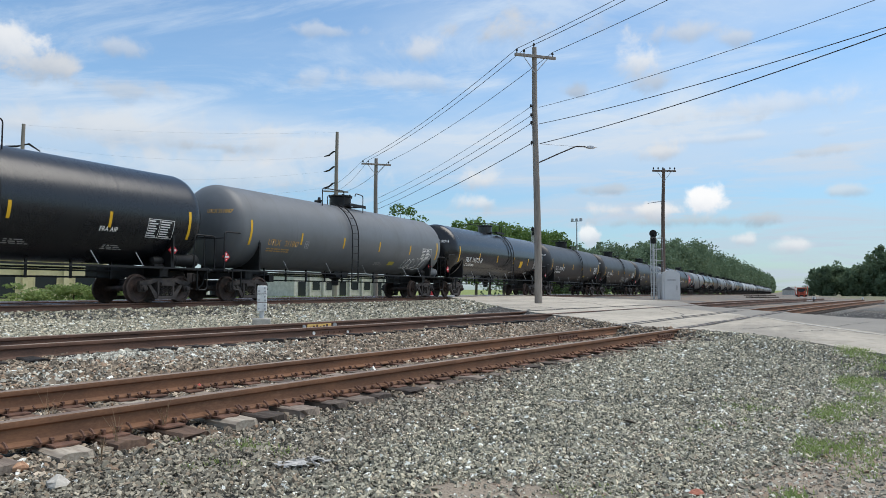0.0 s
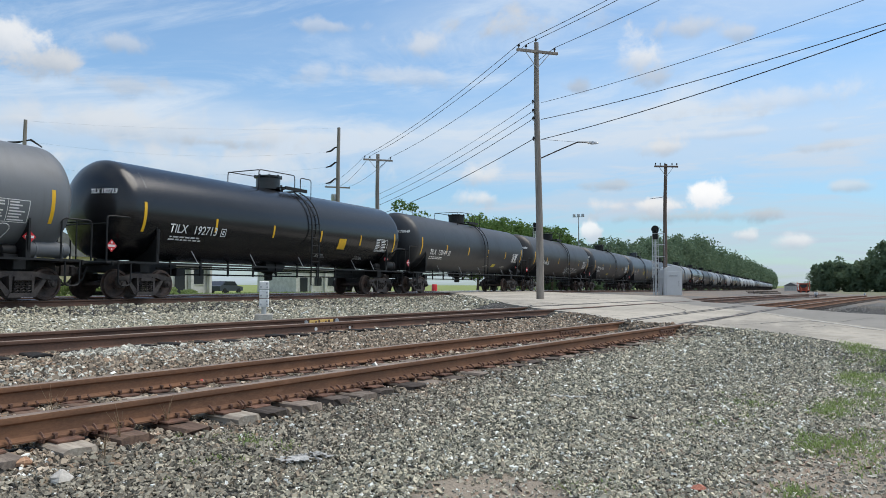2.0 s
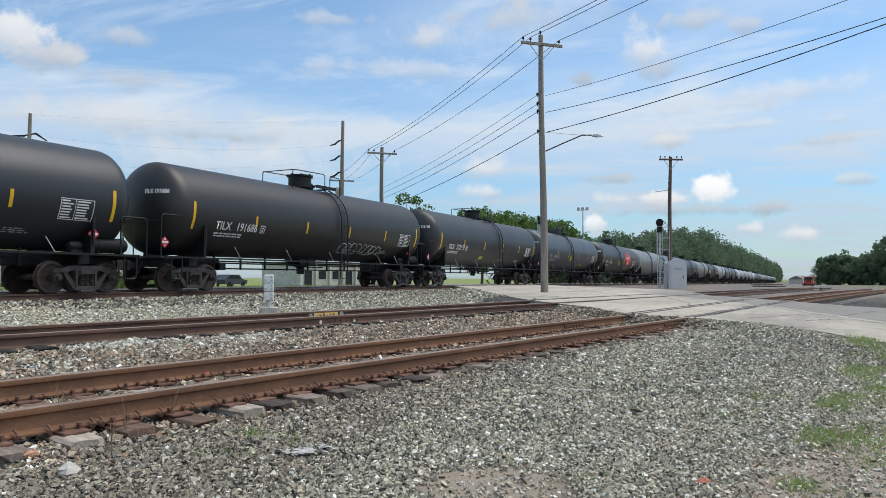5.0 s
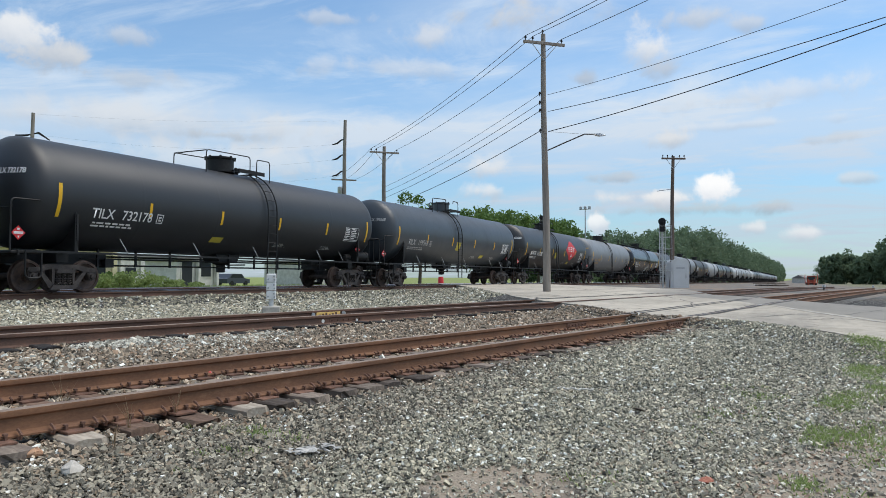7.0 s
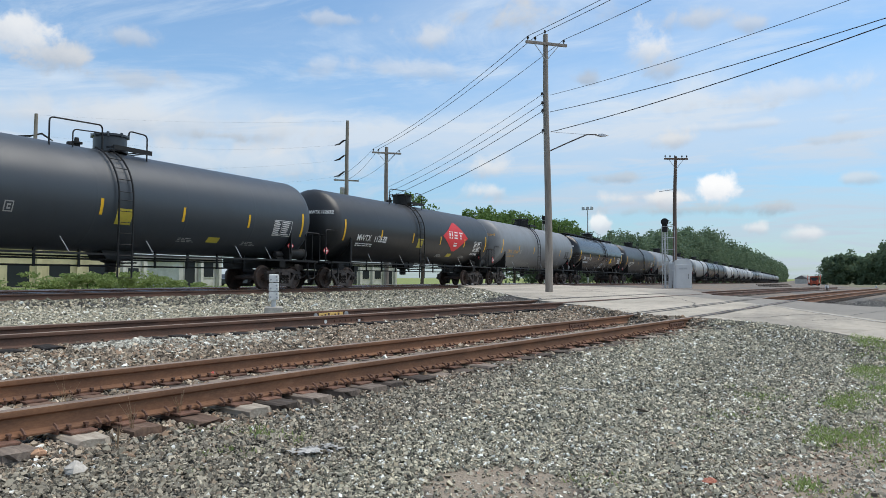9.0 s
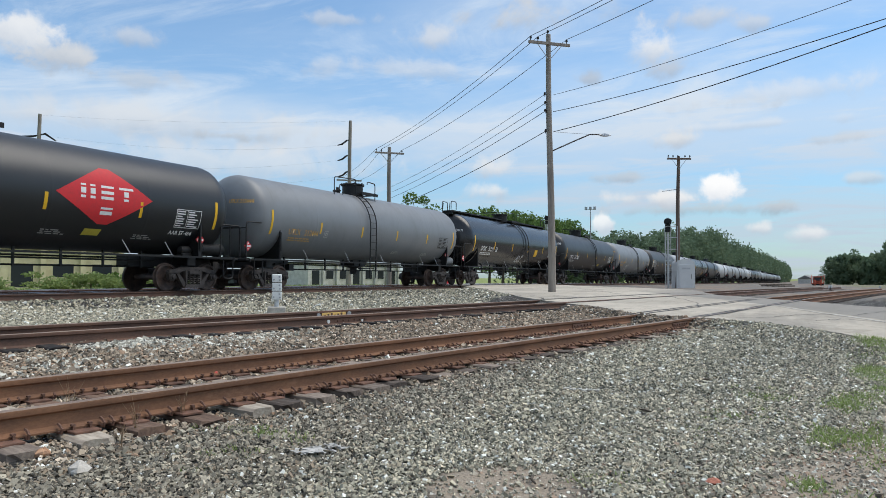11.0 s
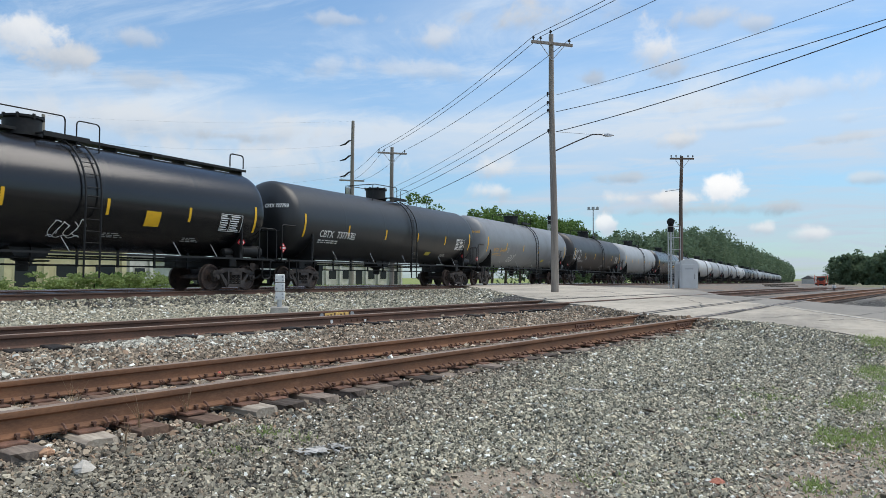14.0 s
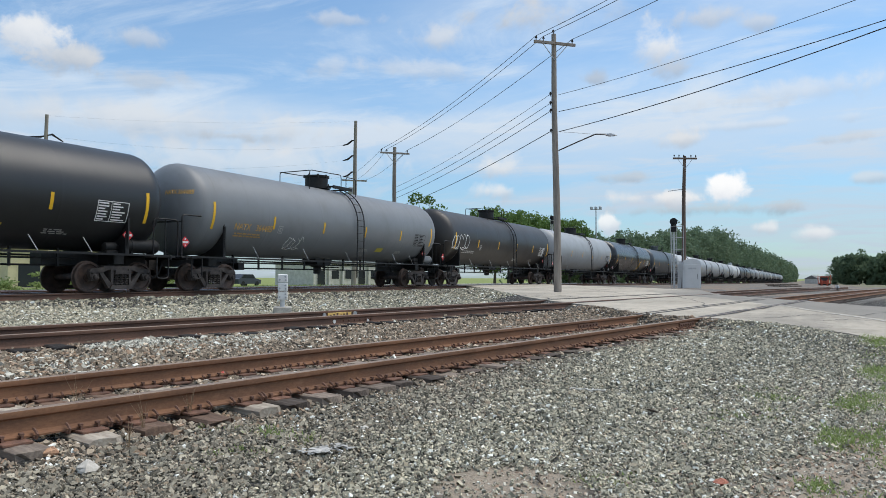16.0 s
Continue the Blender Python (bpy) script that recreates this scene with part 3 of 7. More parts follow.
    # open grooves beside the rails in the slab
    for yf, x0, x1 in ((near_y, 17.2, 29.6), (mid_y, 20.6, 34.6)):
        for off in (-0.86, -0.65, 0.65, 0.86):
            strip([(x, yf(x) + off) for x in np.linspace(x0 + 0.2, x1 - 0.3, 12)], 0.045, 0.007, "flangeway", TAR, "dark flangeway groove")


build_ground()
build_pavement()

# ---- tracks ----
RAIL = [(-0.07, 0), (0.07, 0), (0.07, 0.012), (0.018, 0.035), (0.011, 0.06), (0.011, 0.118), (0.034, 0.134), (0.0365, 0.16), (0.033, 0.174), (0.02, 0.181),
        (-0.02, 0.181), (-0.033, 0.174), (-0.0365, 0.16), (-0.034, 0.134), (-0.011, 0.118), (-0.011, 0.06), (-0.018, 0.035), (-0.07, 0.012)]


def rail_mesh(name, pts, mat, crown=None):
    """Rail along points (x, y, z of its top)."""
    vs, fs, n = [], [], len(RAIL)
    for i, p in enumerate(pts):
        a, b = Vector(pts[max(i - 1, 0)]), Vector(pts[min(i + 1, len(pts) - 1)])
        d = (b - a).normalized()
        q = Vector((-d.y, d.x, 0)).normalized()
        for u, h in RAIL:
            vs.append((p[0] + q.x * u, p[1] + q.y * u, p[2] - 0.181 + h))
    for i in range(len(pts) - 1):
        fs += [(i * n + k, i * n + (k + 1) % n, (i + 1) * n + (k + 1) % n, (i + 1) * n + k) for k in range(n)]
    fs += [tuple(range(n - 1, -1, -1)), tuple((len(pts) - 1) * n + k for k in range(n))]
    me = Shape().add(vs, fs).mesh(name, mat, True)
    if crown:
        me.materials.append(crown)
        for p in me.polygons:
            if p.normal.z > 0.3 and p.index % n in (8, 9, 10) and len(p.vertices) == 4:
                p.material_index = 1
    return me


def tie_mesh(seed):
    """A sleeper 2.3 m long across the track, its arrises worn and its ends split."""
    rnd = random.Random(seed)
    s = Shape()
    n = 9
    vs, fs = [], []
    ring = [(-0.115, -0.17), (0.115, -0.17), (0.118, -0.02), (0.10, 0.0), (0.035, -0.004), (-0.04, 0.0), (-0.10, -0.003), (-0.118, -0.02)]
    for i in range(n):
        y = -1.16 + 2.32 * i / (n - 1)
        for x, z in ring:
            e = 0.012 if i in (0, n - 1) else 0.006
            vs.append((x + rnd.uniform(-e, e), y + (rnd.uniform(-0.03, 0.03) if i in (0, n - 1) else 0), z + rnd.uniform(-e, e * 0.4)))
    k = len(ring)
    fs = [(i * k + (j + 1) % k, i * k + j, (i + 1) * k + j, (i + 1) * k + (j + 1) % k) for i in range(n - 1) for j in range(k)]
    fs += [tuple(range(k)), tuple((n - 1) * k + j for j in range(k - 1, -1, -1))]
    return s.add(vs, fs).mesh("tie", TIE)


def plate_mesh():
    """Tie plate with four spikes, lying across the rail."""
    s = Shape().box((-0.095, -0.18, 0), (0.095, 0.18, 0.016), 0.004)
    for x in (-0.06, 0.06):
        for y in (-0.088, 0.088):
            s.box((x - 0.008, y - 0.008, 0.016), (x + 0.008, y + 0.008, 0.045))
            lean = 0.012 if y < 0 else -0.012
            s.box((x - 0.015, y - 0.016 + lean, 0.043), (x + 0.015, y + 0.016 + lean, 0.058), 0.004)
    return s.mesh("tie_plate", RUST_PLATE)


def anchor_mesh():
    """Spring clip gripping the rail's foot."""
    s = Shape().box((-0.012, -0.10, -0.012), (0.012, 0.10, 0.004))
    s.tube([(0, -0.10, -0.01), (0, -0.115, 0.02), (0, -0.085, 0.04), (0, -0.055, 0.05)], 0.011, 5)
    s.tube([(0, 0.10, -0.01), (0, 0.115, 0.02), (0, 0.085, 0.035)], 0.011, 5)
    return s.mesh("rail_anchor", RUST_PLATE)


def joint_mesh():
    s = Shape()
    for side in (-1, 1):
        s.prism([(-0.45, 0.04), (0.45, 0.04), (0.45, 0.115), (-0.45, 0.115)], side * 0.02 - 0.012, side * 0.02 + 0.012)
        for k in range(6):
            s.lathe([(-0.012, 0.018), (0.012, 0.018)], 6, "y", (-0.38 + k * 0.152, side * 0.042, 0.078))
    return s.mesh("joint_bar", RUST_DARK)


TIES = [tie_mesh(i) for i in range(6)]
PLATE, ANCHOR, JOINT = plate_mesh(), anchor_mesh(), joint_mesh()


TIE_AT = {}


def build_track(name, label, x0, x1, yfun, zfun, tie_range, spacing, rail_mat, crown=None, ties=(), plates=True, anchors=True, sink=0.0, seed=1, known=()):
    rnd = random.Random(seed)
    track = thing(name, label, "railway track", kind="structure")
    slope = yfun(1) - yfun(0)
    ang = math.atan(slope)
    q = Vector((-math.sin(ang), math.cos(ang), 0))
    for side in (-1, 1):
        pts, x = [], x0
        while x < x1:
            pts.append((x + q.x * 0.753 * side, yfun(x) + q.y * 0.753 * side, zfun(x)))
            x += 1.0 if x < 80 else 12.0
        part("rail", rail_mesh("rail", pts, rail_mat, crown), track)
    x, laid = tie_range[0], list(known)
    while x < tie_range[1]:
        if laid:
            x = laid.pop(0)
        z = zfun(x) - 0.181 - 0.016
        yaw = math.degrees(ang) + rnd.uniform(-2.2, 2.2)
        slip = rnd.uniform(-0.05, 0.09)
        mat = rnd.choices([TIE, TIE_RED, TIE_DARK, TIE_PALE, TIE_BLACK], (*ties, 0, 0)[:5])[0]
        part("tie", TIES[rnd.randrange(6)], track, mat, pose(x + q.x * slip, yfun(x) + q.y * slip, z - sink * rnd.uniform(0.6, 1.2), rnd.uniform(-0.8, 0.8), 0, yaw))
        for side in (-1, 1):
            px, py = x + q.x * 0.753 * side, yfun(x) + q.y * 0.753 * side
            if plates:
                part("tie_plate", PLATE, track, None, pose(px, py, z - 0.002, 0, 0, math.degrees(ang)))
            if anchors and x < 20:
                for e in (-1, 1):
                    d = e * (0.135 + rnd.uniform(0, 0.02))
                    part("rail_anchor", ANCHOR, track, None, pose(px + math.cos(ang) * d, py + math.sin(ang) * d, z + 0.016, 0, 0, math.degrees(ang) + (180 if side > 0 else 0)))
        TIE_AT.setdefault(name, []).append(x)
        x += spacing * rnd.uniform(0.93, 1.07)
    return track


near_track = build_track("near_track", "rust-brown siding rails spiked to weathered wooden ties", -8, 75, near_y, near_z, (0.2, 16.6), 0.52, RUST, HEAD, (5, 3, 4, 1.4), seed=7,
                         known=(1.0, 1.5, 2.0, 2.5, 2.99, 3.49, 3.85, 4.31, 4.82, 5.14, 5.56, 5.94, 6.32, 6.66, 7.09, 7.51, 7.92))
part("joint_bar", JOINT, near_track, None, pose(14.6 + 0.12, near_y(14.6) + 0.745, near_z(14.6) - 0.181, 0, 0, -9.3))
part("joint_bar", JOINT, near_track, None, pose(16.2 - 0.12, near_y(16.2) - 0.745, near_z(16.2) - 0.181, 0, 0, -9.3))
mid_track = build_track("mid_track", "dark rusty second siding half buried in ballast", -10, 90, mid_y, mid_z, (1.0, 20.5), 0.5, RUST_DARK, HEAD, (0, 0, 0, 0, 1), plates=False, anchors=False, sink=-0.05, seed=8)
build_track("main_track", "main line track with polished rail heads", -70, 760, lambda x: MAIN_Y, main_z, (8, 40), 0.5, RUST_DARK, SHINE, (1, 2, 6, 0.2), plates=False, anchors=False, sink=0.0, seed=9)
build_track("second_main_track", "second main line behind the first, polished rail heads", -70, 760, lambda x: SECOND_Y, main_z, (14, 34), 0.5, RUST_DARK, SHINE, (1, 2, 6, 0.2), plates=False, anchors=False, sink=0.0, seed=10)
# rusted ties of the sidings beyond the crossing
far_ties = Shape()
rnd_t = random.Random(21)
for yf, zf, a0, a1 in ((near_y, near_z, 29.5, 70), (mid_y, mid_z, 34.5, 84)):
    xx = a0
    while xx < a1:
        c, s_ = math.cos(-0.16), math.sin(-0.16)
        zt = zf(xx) - 0.2
        q_ = [(xx - s_ * v + c * u, yf(xx) + c * v + s_ * u) for u, v in ((-0.11, -1.3), (0.11, -1.3), (0.11, 1.3), (-0.11, 1.3))]
        far_ties.add([(*p, zt - 0.15) for p in q_] + [(*p, zt) for p in q_], [(4, 5, 6, 7), (0, 1, 5, 4), (1, 2, 6, 5), (2, 3, 7, 6), (3, 0, 4, 7)])
        xx += 0.55 * rnd_t.uniform(0.9, 1.1)
tagged(part("far_ties", far_ties.mesh("far_ties", TIE_DARK), near_track), kind="stuff")


# ---- loose stone ----
def stone_field(name, label, mat, pts, sizes, seed):
    """Angular stones, each a warped block bedded on its open underside, at points (n, 3)."""
    rng = np.random.default_rng(seed)
    n = len(pts)
    cube = np.array([(-1, -1, -1), (1, -1, -1), (1, 1, -1), (-1, 1, -1), (-1, -1, 1), (1, -1, 1), (1, 1, 1), (-1, 1, 1)], float)
    v = cube[None] * rng.uniform(0.55, 1.05, (n, 8, 3)) * rng.uniform((0.8, 0.6, 0.35), (1.4, 1.15, 0.85), (n, 3))[:, None]
    yaw, lean = rng.uniform(0, math.tau, n), rng.normal(0, 0.36, (n, 2))
    q = np.stack([np.cos(yaw / 2), lean[:, 0], lean[:, 1], np.sin(yaw / 2)], 1)
    q /= np.linalg.norm(q, axis=1, keepdims=True)
    w, x, y, z = q.T
    rot = np.stack([1 - 2 * (y * y + z * z), 2 * (x * y - z * w), 2 * (x * z + y * w), 2 * (x * y + z * w), 1 - 2 * (x * x + z * z), 2 * (y * z - x * w),
                    2 * (x * z - y * w), 2 * (y * z + x * w), 1 - 2 * (x * x + y * y)], 1).reshape(n, 3, 3)
    v = np.einsum("nij,nkj->nki", rot, v)
    v = v * sizes[:, None, None] * 0.5 + pts[:, None, :]
    quads = np.array([(4, 5, 6, 7), (0, 1, 5, 4), (1, 2, 6, 5), (2, 3, 7, 6), (3, 0, 4, 7)])
    tris = np.concatenate([quads[:, [0, 1, 2]], quads[:, [0, 2, 3]]])
    faces = (tris[None] + (np.arange(n) * 8)[:, None, None]).reshape(-1, 3)
    me = bpy.data.meshes.new(name)
    me.vertices.add(n * 8)
    me.vertices.foreach_set("co", v.reshape(-1).astype(np.float32))
    me.loops.add(len(faces) * 3)
    me.loops.foreach_set("vertex_index", faces.reshape(-1).astype(np.int32))
    me.polygons.add(len(faces))
    me.polygons.foreach_set("loop_start", (np.arange(len(faces)) * 3).astype(np.int32))
    me.update(calc_edges=True)
    me.shade_flat()
    me.materials.append(mat)
    return thing(name, label, "gravel", kind="stuff", me=me)


def in_pave(x, y):
    """True where the crossing's slab lies."""
    e = np.interp(y, [p[1] for p in LEFT_EDGE[::-1]], [p[0] for p in LEFT_EDGE[::-1]])
    r = np.interp(y, [p[1] for p in RIGHT_EDGE[::-1]], [p[0] for p in RIGHT_EDGE[::-1]])
    return (x > e + 0.15) & (x < r - 0.1)


def scatter(n, r0, r1, a0, a1, seed, power=1.0):
    """Points in a fan round the standpoint: more per square metre close by."""
    rng = np.random.default_rng(seed)
    r = (r0 ** power + (r1 ** power - r0 ** power) * rng.random(n)) ** (1 / power)
    a = np.radians(a0 + (a1 - a0) * rng.random(n))
    x, y = r * np.cos(a), r * np.sin(a)
    keep = ~in_pave(x, y)
    return x[keep], y[keep], rng


def build_stone():
    # coarse ballast round the two sidings
    x, y, rng = scatter(212000, 2.0, 21.0, -8, 63, 31, 0.62)
    a = (y - (5.97 - 0.163 * x)) * 0.987
    bump = np.array([noise.noise((px * 0.8, py * 0.8, 1)) for px, py in zip(x, y)])
    bare = y + 0.35 * x + 0.7 * bump
    ties = np.array(TIE_AT["near_track"])
    foot = x - 0.163 * (y - (5.97 - 0.163 * x)) / 1.0266
    k = np.clip(np.searchsorted(ties, foot), 1, len(ties) - 1)
    gap = np.minimum(np.abs(foot - ties[k]), np.abs(foot - ties[k - 1]))
    keep = (y < MAIN_Y - 1.7) & (bare > 1.75 + 0.6 * rng.random(len(x))) & ~((np.abs(a) < 1.17) & (gap < 0.125)) & ~((np.abs(np.abs(a) - 0.753) < 0.09) & (rng.random(len(x)) < 0.8))
    keep &= (y > -0.45 - 0.05 * x + 0.25 * bump)
    keep &= ~((np.hypot(x - 3.72, y - 1.55) + 0.25 * bump < 0.5) & (rng.random(len(x)) < 0.9))
    am = (y - (10.4 - 0.15 * x)) * 0.989
    ties = np.array(TIE_AT["mid_track"])
    foot = x - 0.15 * (y - (10.4 - 0.15 * x)) / 1.0225
    k = np.clip(np.searchsorted(ties, foot), 1, len(ties) - 1)
    keep &= ~((am > -1.25) & (am < -0.82) & (np.minimum(np.abs(foot - ties[k]), np.abs(foot - ties[k - 1])) < 0.15))
    x, y, a, bump = x[keep], y[keep], a[keep], bump[keep]
    z = np.array([ground_z(px, py) for px, py in zip(x, y)]) + 0.010
    r = np.hypot(x, y)
    size = np.clip(rng.lognormal(math.log(0.0217), 0.36, len(x)), 0.012, 0.048) * np.clip(0.75 + r * 0.085, 0.9, 2.1)
    z = z - np.where((np.abs(a) < 1.3), 0.012, 0) + np.where((np.abs(a) < 1.3), rng.uniform(-0.01, 0.02, len(x)), 0)
    yard = a + 0.3 * bump < -1.15 + rng.normal(size=len(x)) * 0.2
    size = np.where(yard, size * np.interp(a, (-3.4, -1.5), (0.66, 0.84)), size)
    coarse = yard & (a - 0.35 * bump > -2.6 + 0.22 * (x - 4) + rng.normal(size=len(x)) * 0.35)
    yard = (yard & ~coarse) | (y > 11.8 - 0.15 * x)
    for sel, nm, lab, mat, sd in ((coarse, "slate_ballast", "dark slate-grey angular ballast beside the siding", SLATE, 40), (~yard & ~coarse, "ballast", "dark grey crushed ballast stones with scattered white chips", BALLAST, 32), (yard, "yard_gravel", "grey crushed stone of the yard with pale chips", YARD, 39)):
        stone_field(nm, lab, mat, np.stack([x[sel], y[sel], z[sel]], 1), size[sel], sd)
    # finer gravel and dirt on the near side
    x, y, rng = scatter(66000, 1.6, 9.5, -12, 64, 33, 1.0)
    keep = (y + 0.35 * x < 3.3 + rng.normal(size=len(x)) * 0.3) | (y < -0.25 - 0.04 * x)
    keep &= (rng.random(len(x)) < np.where(np.hypot(x - 3.72, y - 1.55) < 0.45, 0.45, 0.95)) & (y < 3.6)
    x, y = x[keep], y[keep]
    z = np.array([ground_z(px, py) for px, py in zip(x, y)]) + 0.002
    size = np.clip(rng.lognormal(math.log(0.0145), 0.48, len(x)), 0.006, 0.032) * np.clip(0.8 + np.hypot(x, y) * 0.06, 0.85, 1.7)
    stone_field("gravel", "fine brownish gravel mixed with dirt", FINE_STONE, np.stack([x, y, z], 1), size, 34)
    # pale stone spilled beside the second siding
    rng = np.random.default_rng(35)
    px, py = [], []
    for cx, cy, sx, sy, n in ((6.75, 8.2, 0.38, 0.14, 1100), (8.2, 7.6, 0.8, 0.26, 700), (5.2, 7.4, 0.5, 0.3, 200)):
        px.append(rng.normal(cx, sx, n))
        py.append(rng.normal(cy, sy, n))
    x, y = np.concatenate(px), np.concatenate(py)
    z = np.array([ground_z(a_, b_) for a_, b_ in zip(x, y)]) + 0.02
    stone_field("pale_stone", "spilled white limestone pieces on the ballast", PALE_STONE, np.stack([x, y, z], 1), rng.lognormal(math.log(0.034), 0.35, len(x)), 36)
    # shoulder of the main line
    rng = np.random.default_rng(37)
    n = 17000
    x, y = rng.uniform(9, 40, n), rng.uniform(MAIN_Y - 9.5, MAIN_Y - 0.95, n)
    keep = ~in_pave(x, y) & ((np.hypot(x, y) > 20) | (y > MAIN_Y - 4.5))
    x, y = x[keep], y[keep]
    z = np.array([ground_z(a_, b_) for a_, b_ in zip(x, y)]) + 0.006
    stone_field("main_ballast", "grey crushed ballast shoulder of the main line", YARD, np.stack([x, y, z], 1), rng.lognormal(math.log(0.07), 0.3, len(x)), 38)


build_stone()


# ---- tank cars ----
TANK_R, TANK_Z, HALF = 1.585, 2.825, 8.0     # shell radius, axis above the rail, half length of the straight shell
RIM = TANK_R + 0.006


def on_shell(x, s, r=RIM):
    """A point of the near side: s metres up along the shell from its widest line."""
    a = s / TANK_R
    return (x, -r * math.cos(a), TANK_Z + r * math.sin(a))


def shell_patch(sh, x0, x1, s0, s1, slant=0.0, r=RIM, nx=1):
    n = max(2, int(abs(s1 - s0) / 0.12) + 1)
    vs, fs = [], []
    for i in range(n + 1):
        s = s0 + (s1 - s0) * i / n
        for j in range(nx + 1):
            vs.append(on_shell(x0 + (x1 - x0) * j / nx + slant * (s - s0), s, r))
    k = nx + 1
    fs = [(i * k + j, i * k + j + 1, (i + 1) * k + j + 1, (i + 1) * k + j) for i in range(n) for j in range(nx)]
    return sh.add(vs, fs)


def tank_mesh():
    prof = []
    for i in range(9):
        a = math.pi / 2 * i / 8
        prof.append((-HALF - 0.76 * math.cos(a), max(0.02, TANK_R * math.sin(a))))
    prof[-1] = (-HALF, TANK_R)
    prof.append((-HALF + 0.12, TANK_R))
    for x in (-4.9, -1.7, 1.7, 4.9):
        prof += [(x - 0.09, TANK_R), (x - 0.03, TANK_R), (x - 0.012, TANK_R + 0.0012), (x + 0.012, TANK_R + 0.0012), (x + 0.03, TANK_R), (x + 0.09, TANK_R)]
    prof += [(-x, r) for x, r in prof[9::-1]]
    s = Shape().lathe(prof, 52, "x", (0, 0, TANK_Z))
    return s.mesh("tank", None, True)


def arc_tube(x, a0, a1, r, rad, seg=6, n=14):
    return [(x, -r * math.sin(a0 + (a1 - a0) * i / n), TANK_Z + r * math.cos(a0 + (a1 - a0) * i / n)) for i in range(n + 1)]


def ladder_meshes():
    """Side ladder: stringers bent over the shell, and the rungs."""
    rail = Shape()
    r = TANK_R + 0.09
    pts = arc_tube(0, 0.35, math.pi / 2, r, 0.02)
    pts += [(0, -r, TANK_Z - 0.5), (0, -r + 0.02, 1.2), (0, -r + 0.03, 0.45)]
    rail.tube(pts, 0.028, 6)
    at = [(-r * math.sin(0.55 + i * 0.23), TANK_Z + r * math.cos(0.55 + i * 0.23)) for i in range(5)]
    at += [(-r, TANK_Z - 0.08 - i * 0.33) for i in range(8)]
    return rail.mesh("ladder_stringer", BLACK, True), Shape().tube([(0, 0, 0), (0.5, 0, 0)], 0.013, 5).mesh("rung", BLACK, True), at


def bend(a, b, c, n=5):
    """A rounded corner at b between a and c."""
    a, b, c = Vector(a), Vector(b), Vector(c)
    r = 0.14
    p, q = b + (a - b).normalized() * r, b + (c - b).normalized() * r
    return [p * (1 - t) ** 2 + b * 2 * t * (1 - t) + q * t * t for t in (i / n for i in range(n + 1))]


def bar(points, r=0.02):
    out = [Vector(points[0])]
    for a, b, c in zip(points, points[1:], points[2:]):
        out += bend(a, b, c)
    out.append(Vector(points[-1]))
    return Shape().tube(out, r, 6).mesh("bar", BLACK, True)


def side_frame_mesh():
    """Cast truck side frame seen from the side, with its window openings left free."""
    s = Shape()
    y0, y1 = -0.07, 0.07
    top = [(-1.06, 0.60), (-1.02, 0.70), (-0.66, 0.73), (-0.5, 0.80), (0.5, 0.80), (0.66, 0.73), (1.02, 0.70), (1.06, 0.60), (0.98, 0.54), (0.66, 0.58), (0.46, 0.66), (-0.46, 0.66), (-0.66, 0.58), (-0.98, 0.54)]
    s.prism(top, y0, y1)
    for k in (-1, 1):
        s.prism([(k * x, z) for x, z in ((0.74, 0.60), (0.62, 0.60), (0.26, 0.20), (0.34, 0.10), (0.44, 0.16))][::k], y0, y1)
        s.prism([(k * x, z) for x, z in ((0.26, 0.70), (0.36, 0.70), (0.34, 0.24), (0.28, 0.24))][::k], y0 - 0.02, y1 + 0.02)
        s.prism([(k * x, z) for x, z in ((1.06, 0.62), (1.0, 0.36), (0.92, 0.34), (0.90, 0.56))][::k], y0, y1)
        s.prism([(k * x, z) for x, z in ((0.74, 0.62), (0.80, 0.36), (0.88, 0.34), (0.88, 0.56))][::k], y0, y1)
    s.prism([(-0.40, 0.10), (0.40, 0.10), (0.34, 0.22), (-0.34, 0.22)], y0 - 0.05, y1 + 0.05)
    s.prism([(-0.26, 0.56), (0.26, 0.56), (0.24, 0.66), (-0.24, 0.66)], y0 - 0.1, y1 + 0.1)
    return s.mesh("side_frame", TRUCK_STEEL)


def spring_mesh():
    s = Shape()
    for x in (-0.17, 0.0, 0.17):
        for y in (-0.08, 0.06):
            s.tube([(x + 0.065 * math.cos(k * 0.7), y + 0.065 * math.sin(k * 0.7), 0.22 + 0.34 * k / 45) for k in range(0, 46, 2)], 0.016, 4)
    return s.mesh("spring_group", TRUCK_STEEL, True)


def bearing_mesh():
    s = Shape().lathe([(-0.16, 0.045), (-0.15, 0.075), (-0.08, 0.08), (-0.075, 0.11), (0.08, 0.11)], 20, "y")
    for k in range(3):
        a = k * math.tau / 3 + 0.4
        s.lathe([(-0.17, 0.014), (-0.14, 0.014)], 6, "y", (0.05 * math.sin(a), 0, 0.05 * math.cos(a)))
    return s.mesh("bearing_cap", TRUCK_STEEL, True)


def bolster_mesh():
    s = Shape().box((-0.22, -1.05, 0.5), (0.22, 1.05, 0.78), 0.03)
    s.lathe([(0.78, 0.3), (0.84, 0.3)], 20, "z")
    for k in (-1, 1):
        s.box((k * 0.62 - 0.07, -0.9, 0.42), (k * 0.62 + 0.07, 0.9, 0.58), 0.02)
        for y in (-0.72, 0.72):
            s.box((k * 0.40 - 0.06, y - 0.05, 0.32), (k * 0.40 + 0.05, y + 0.05, 0.62), 0.015)
    return s.mesh("truck", TRUCK_STEEL)


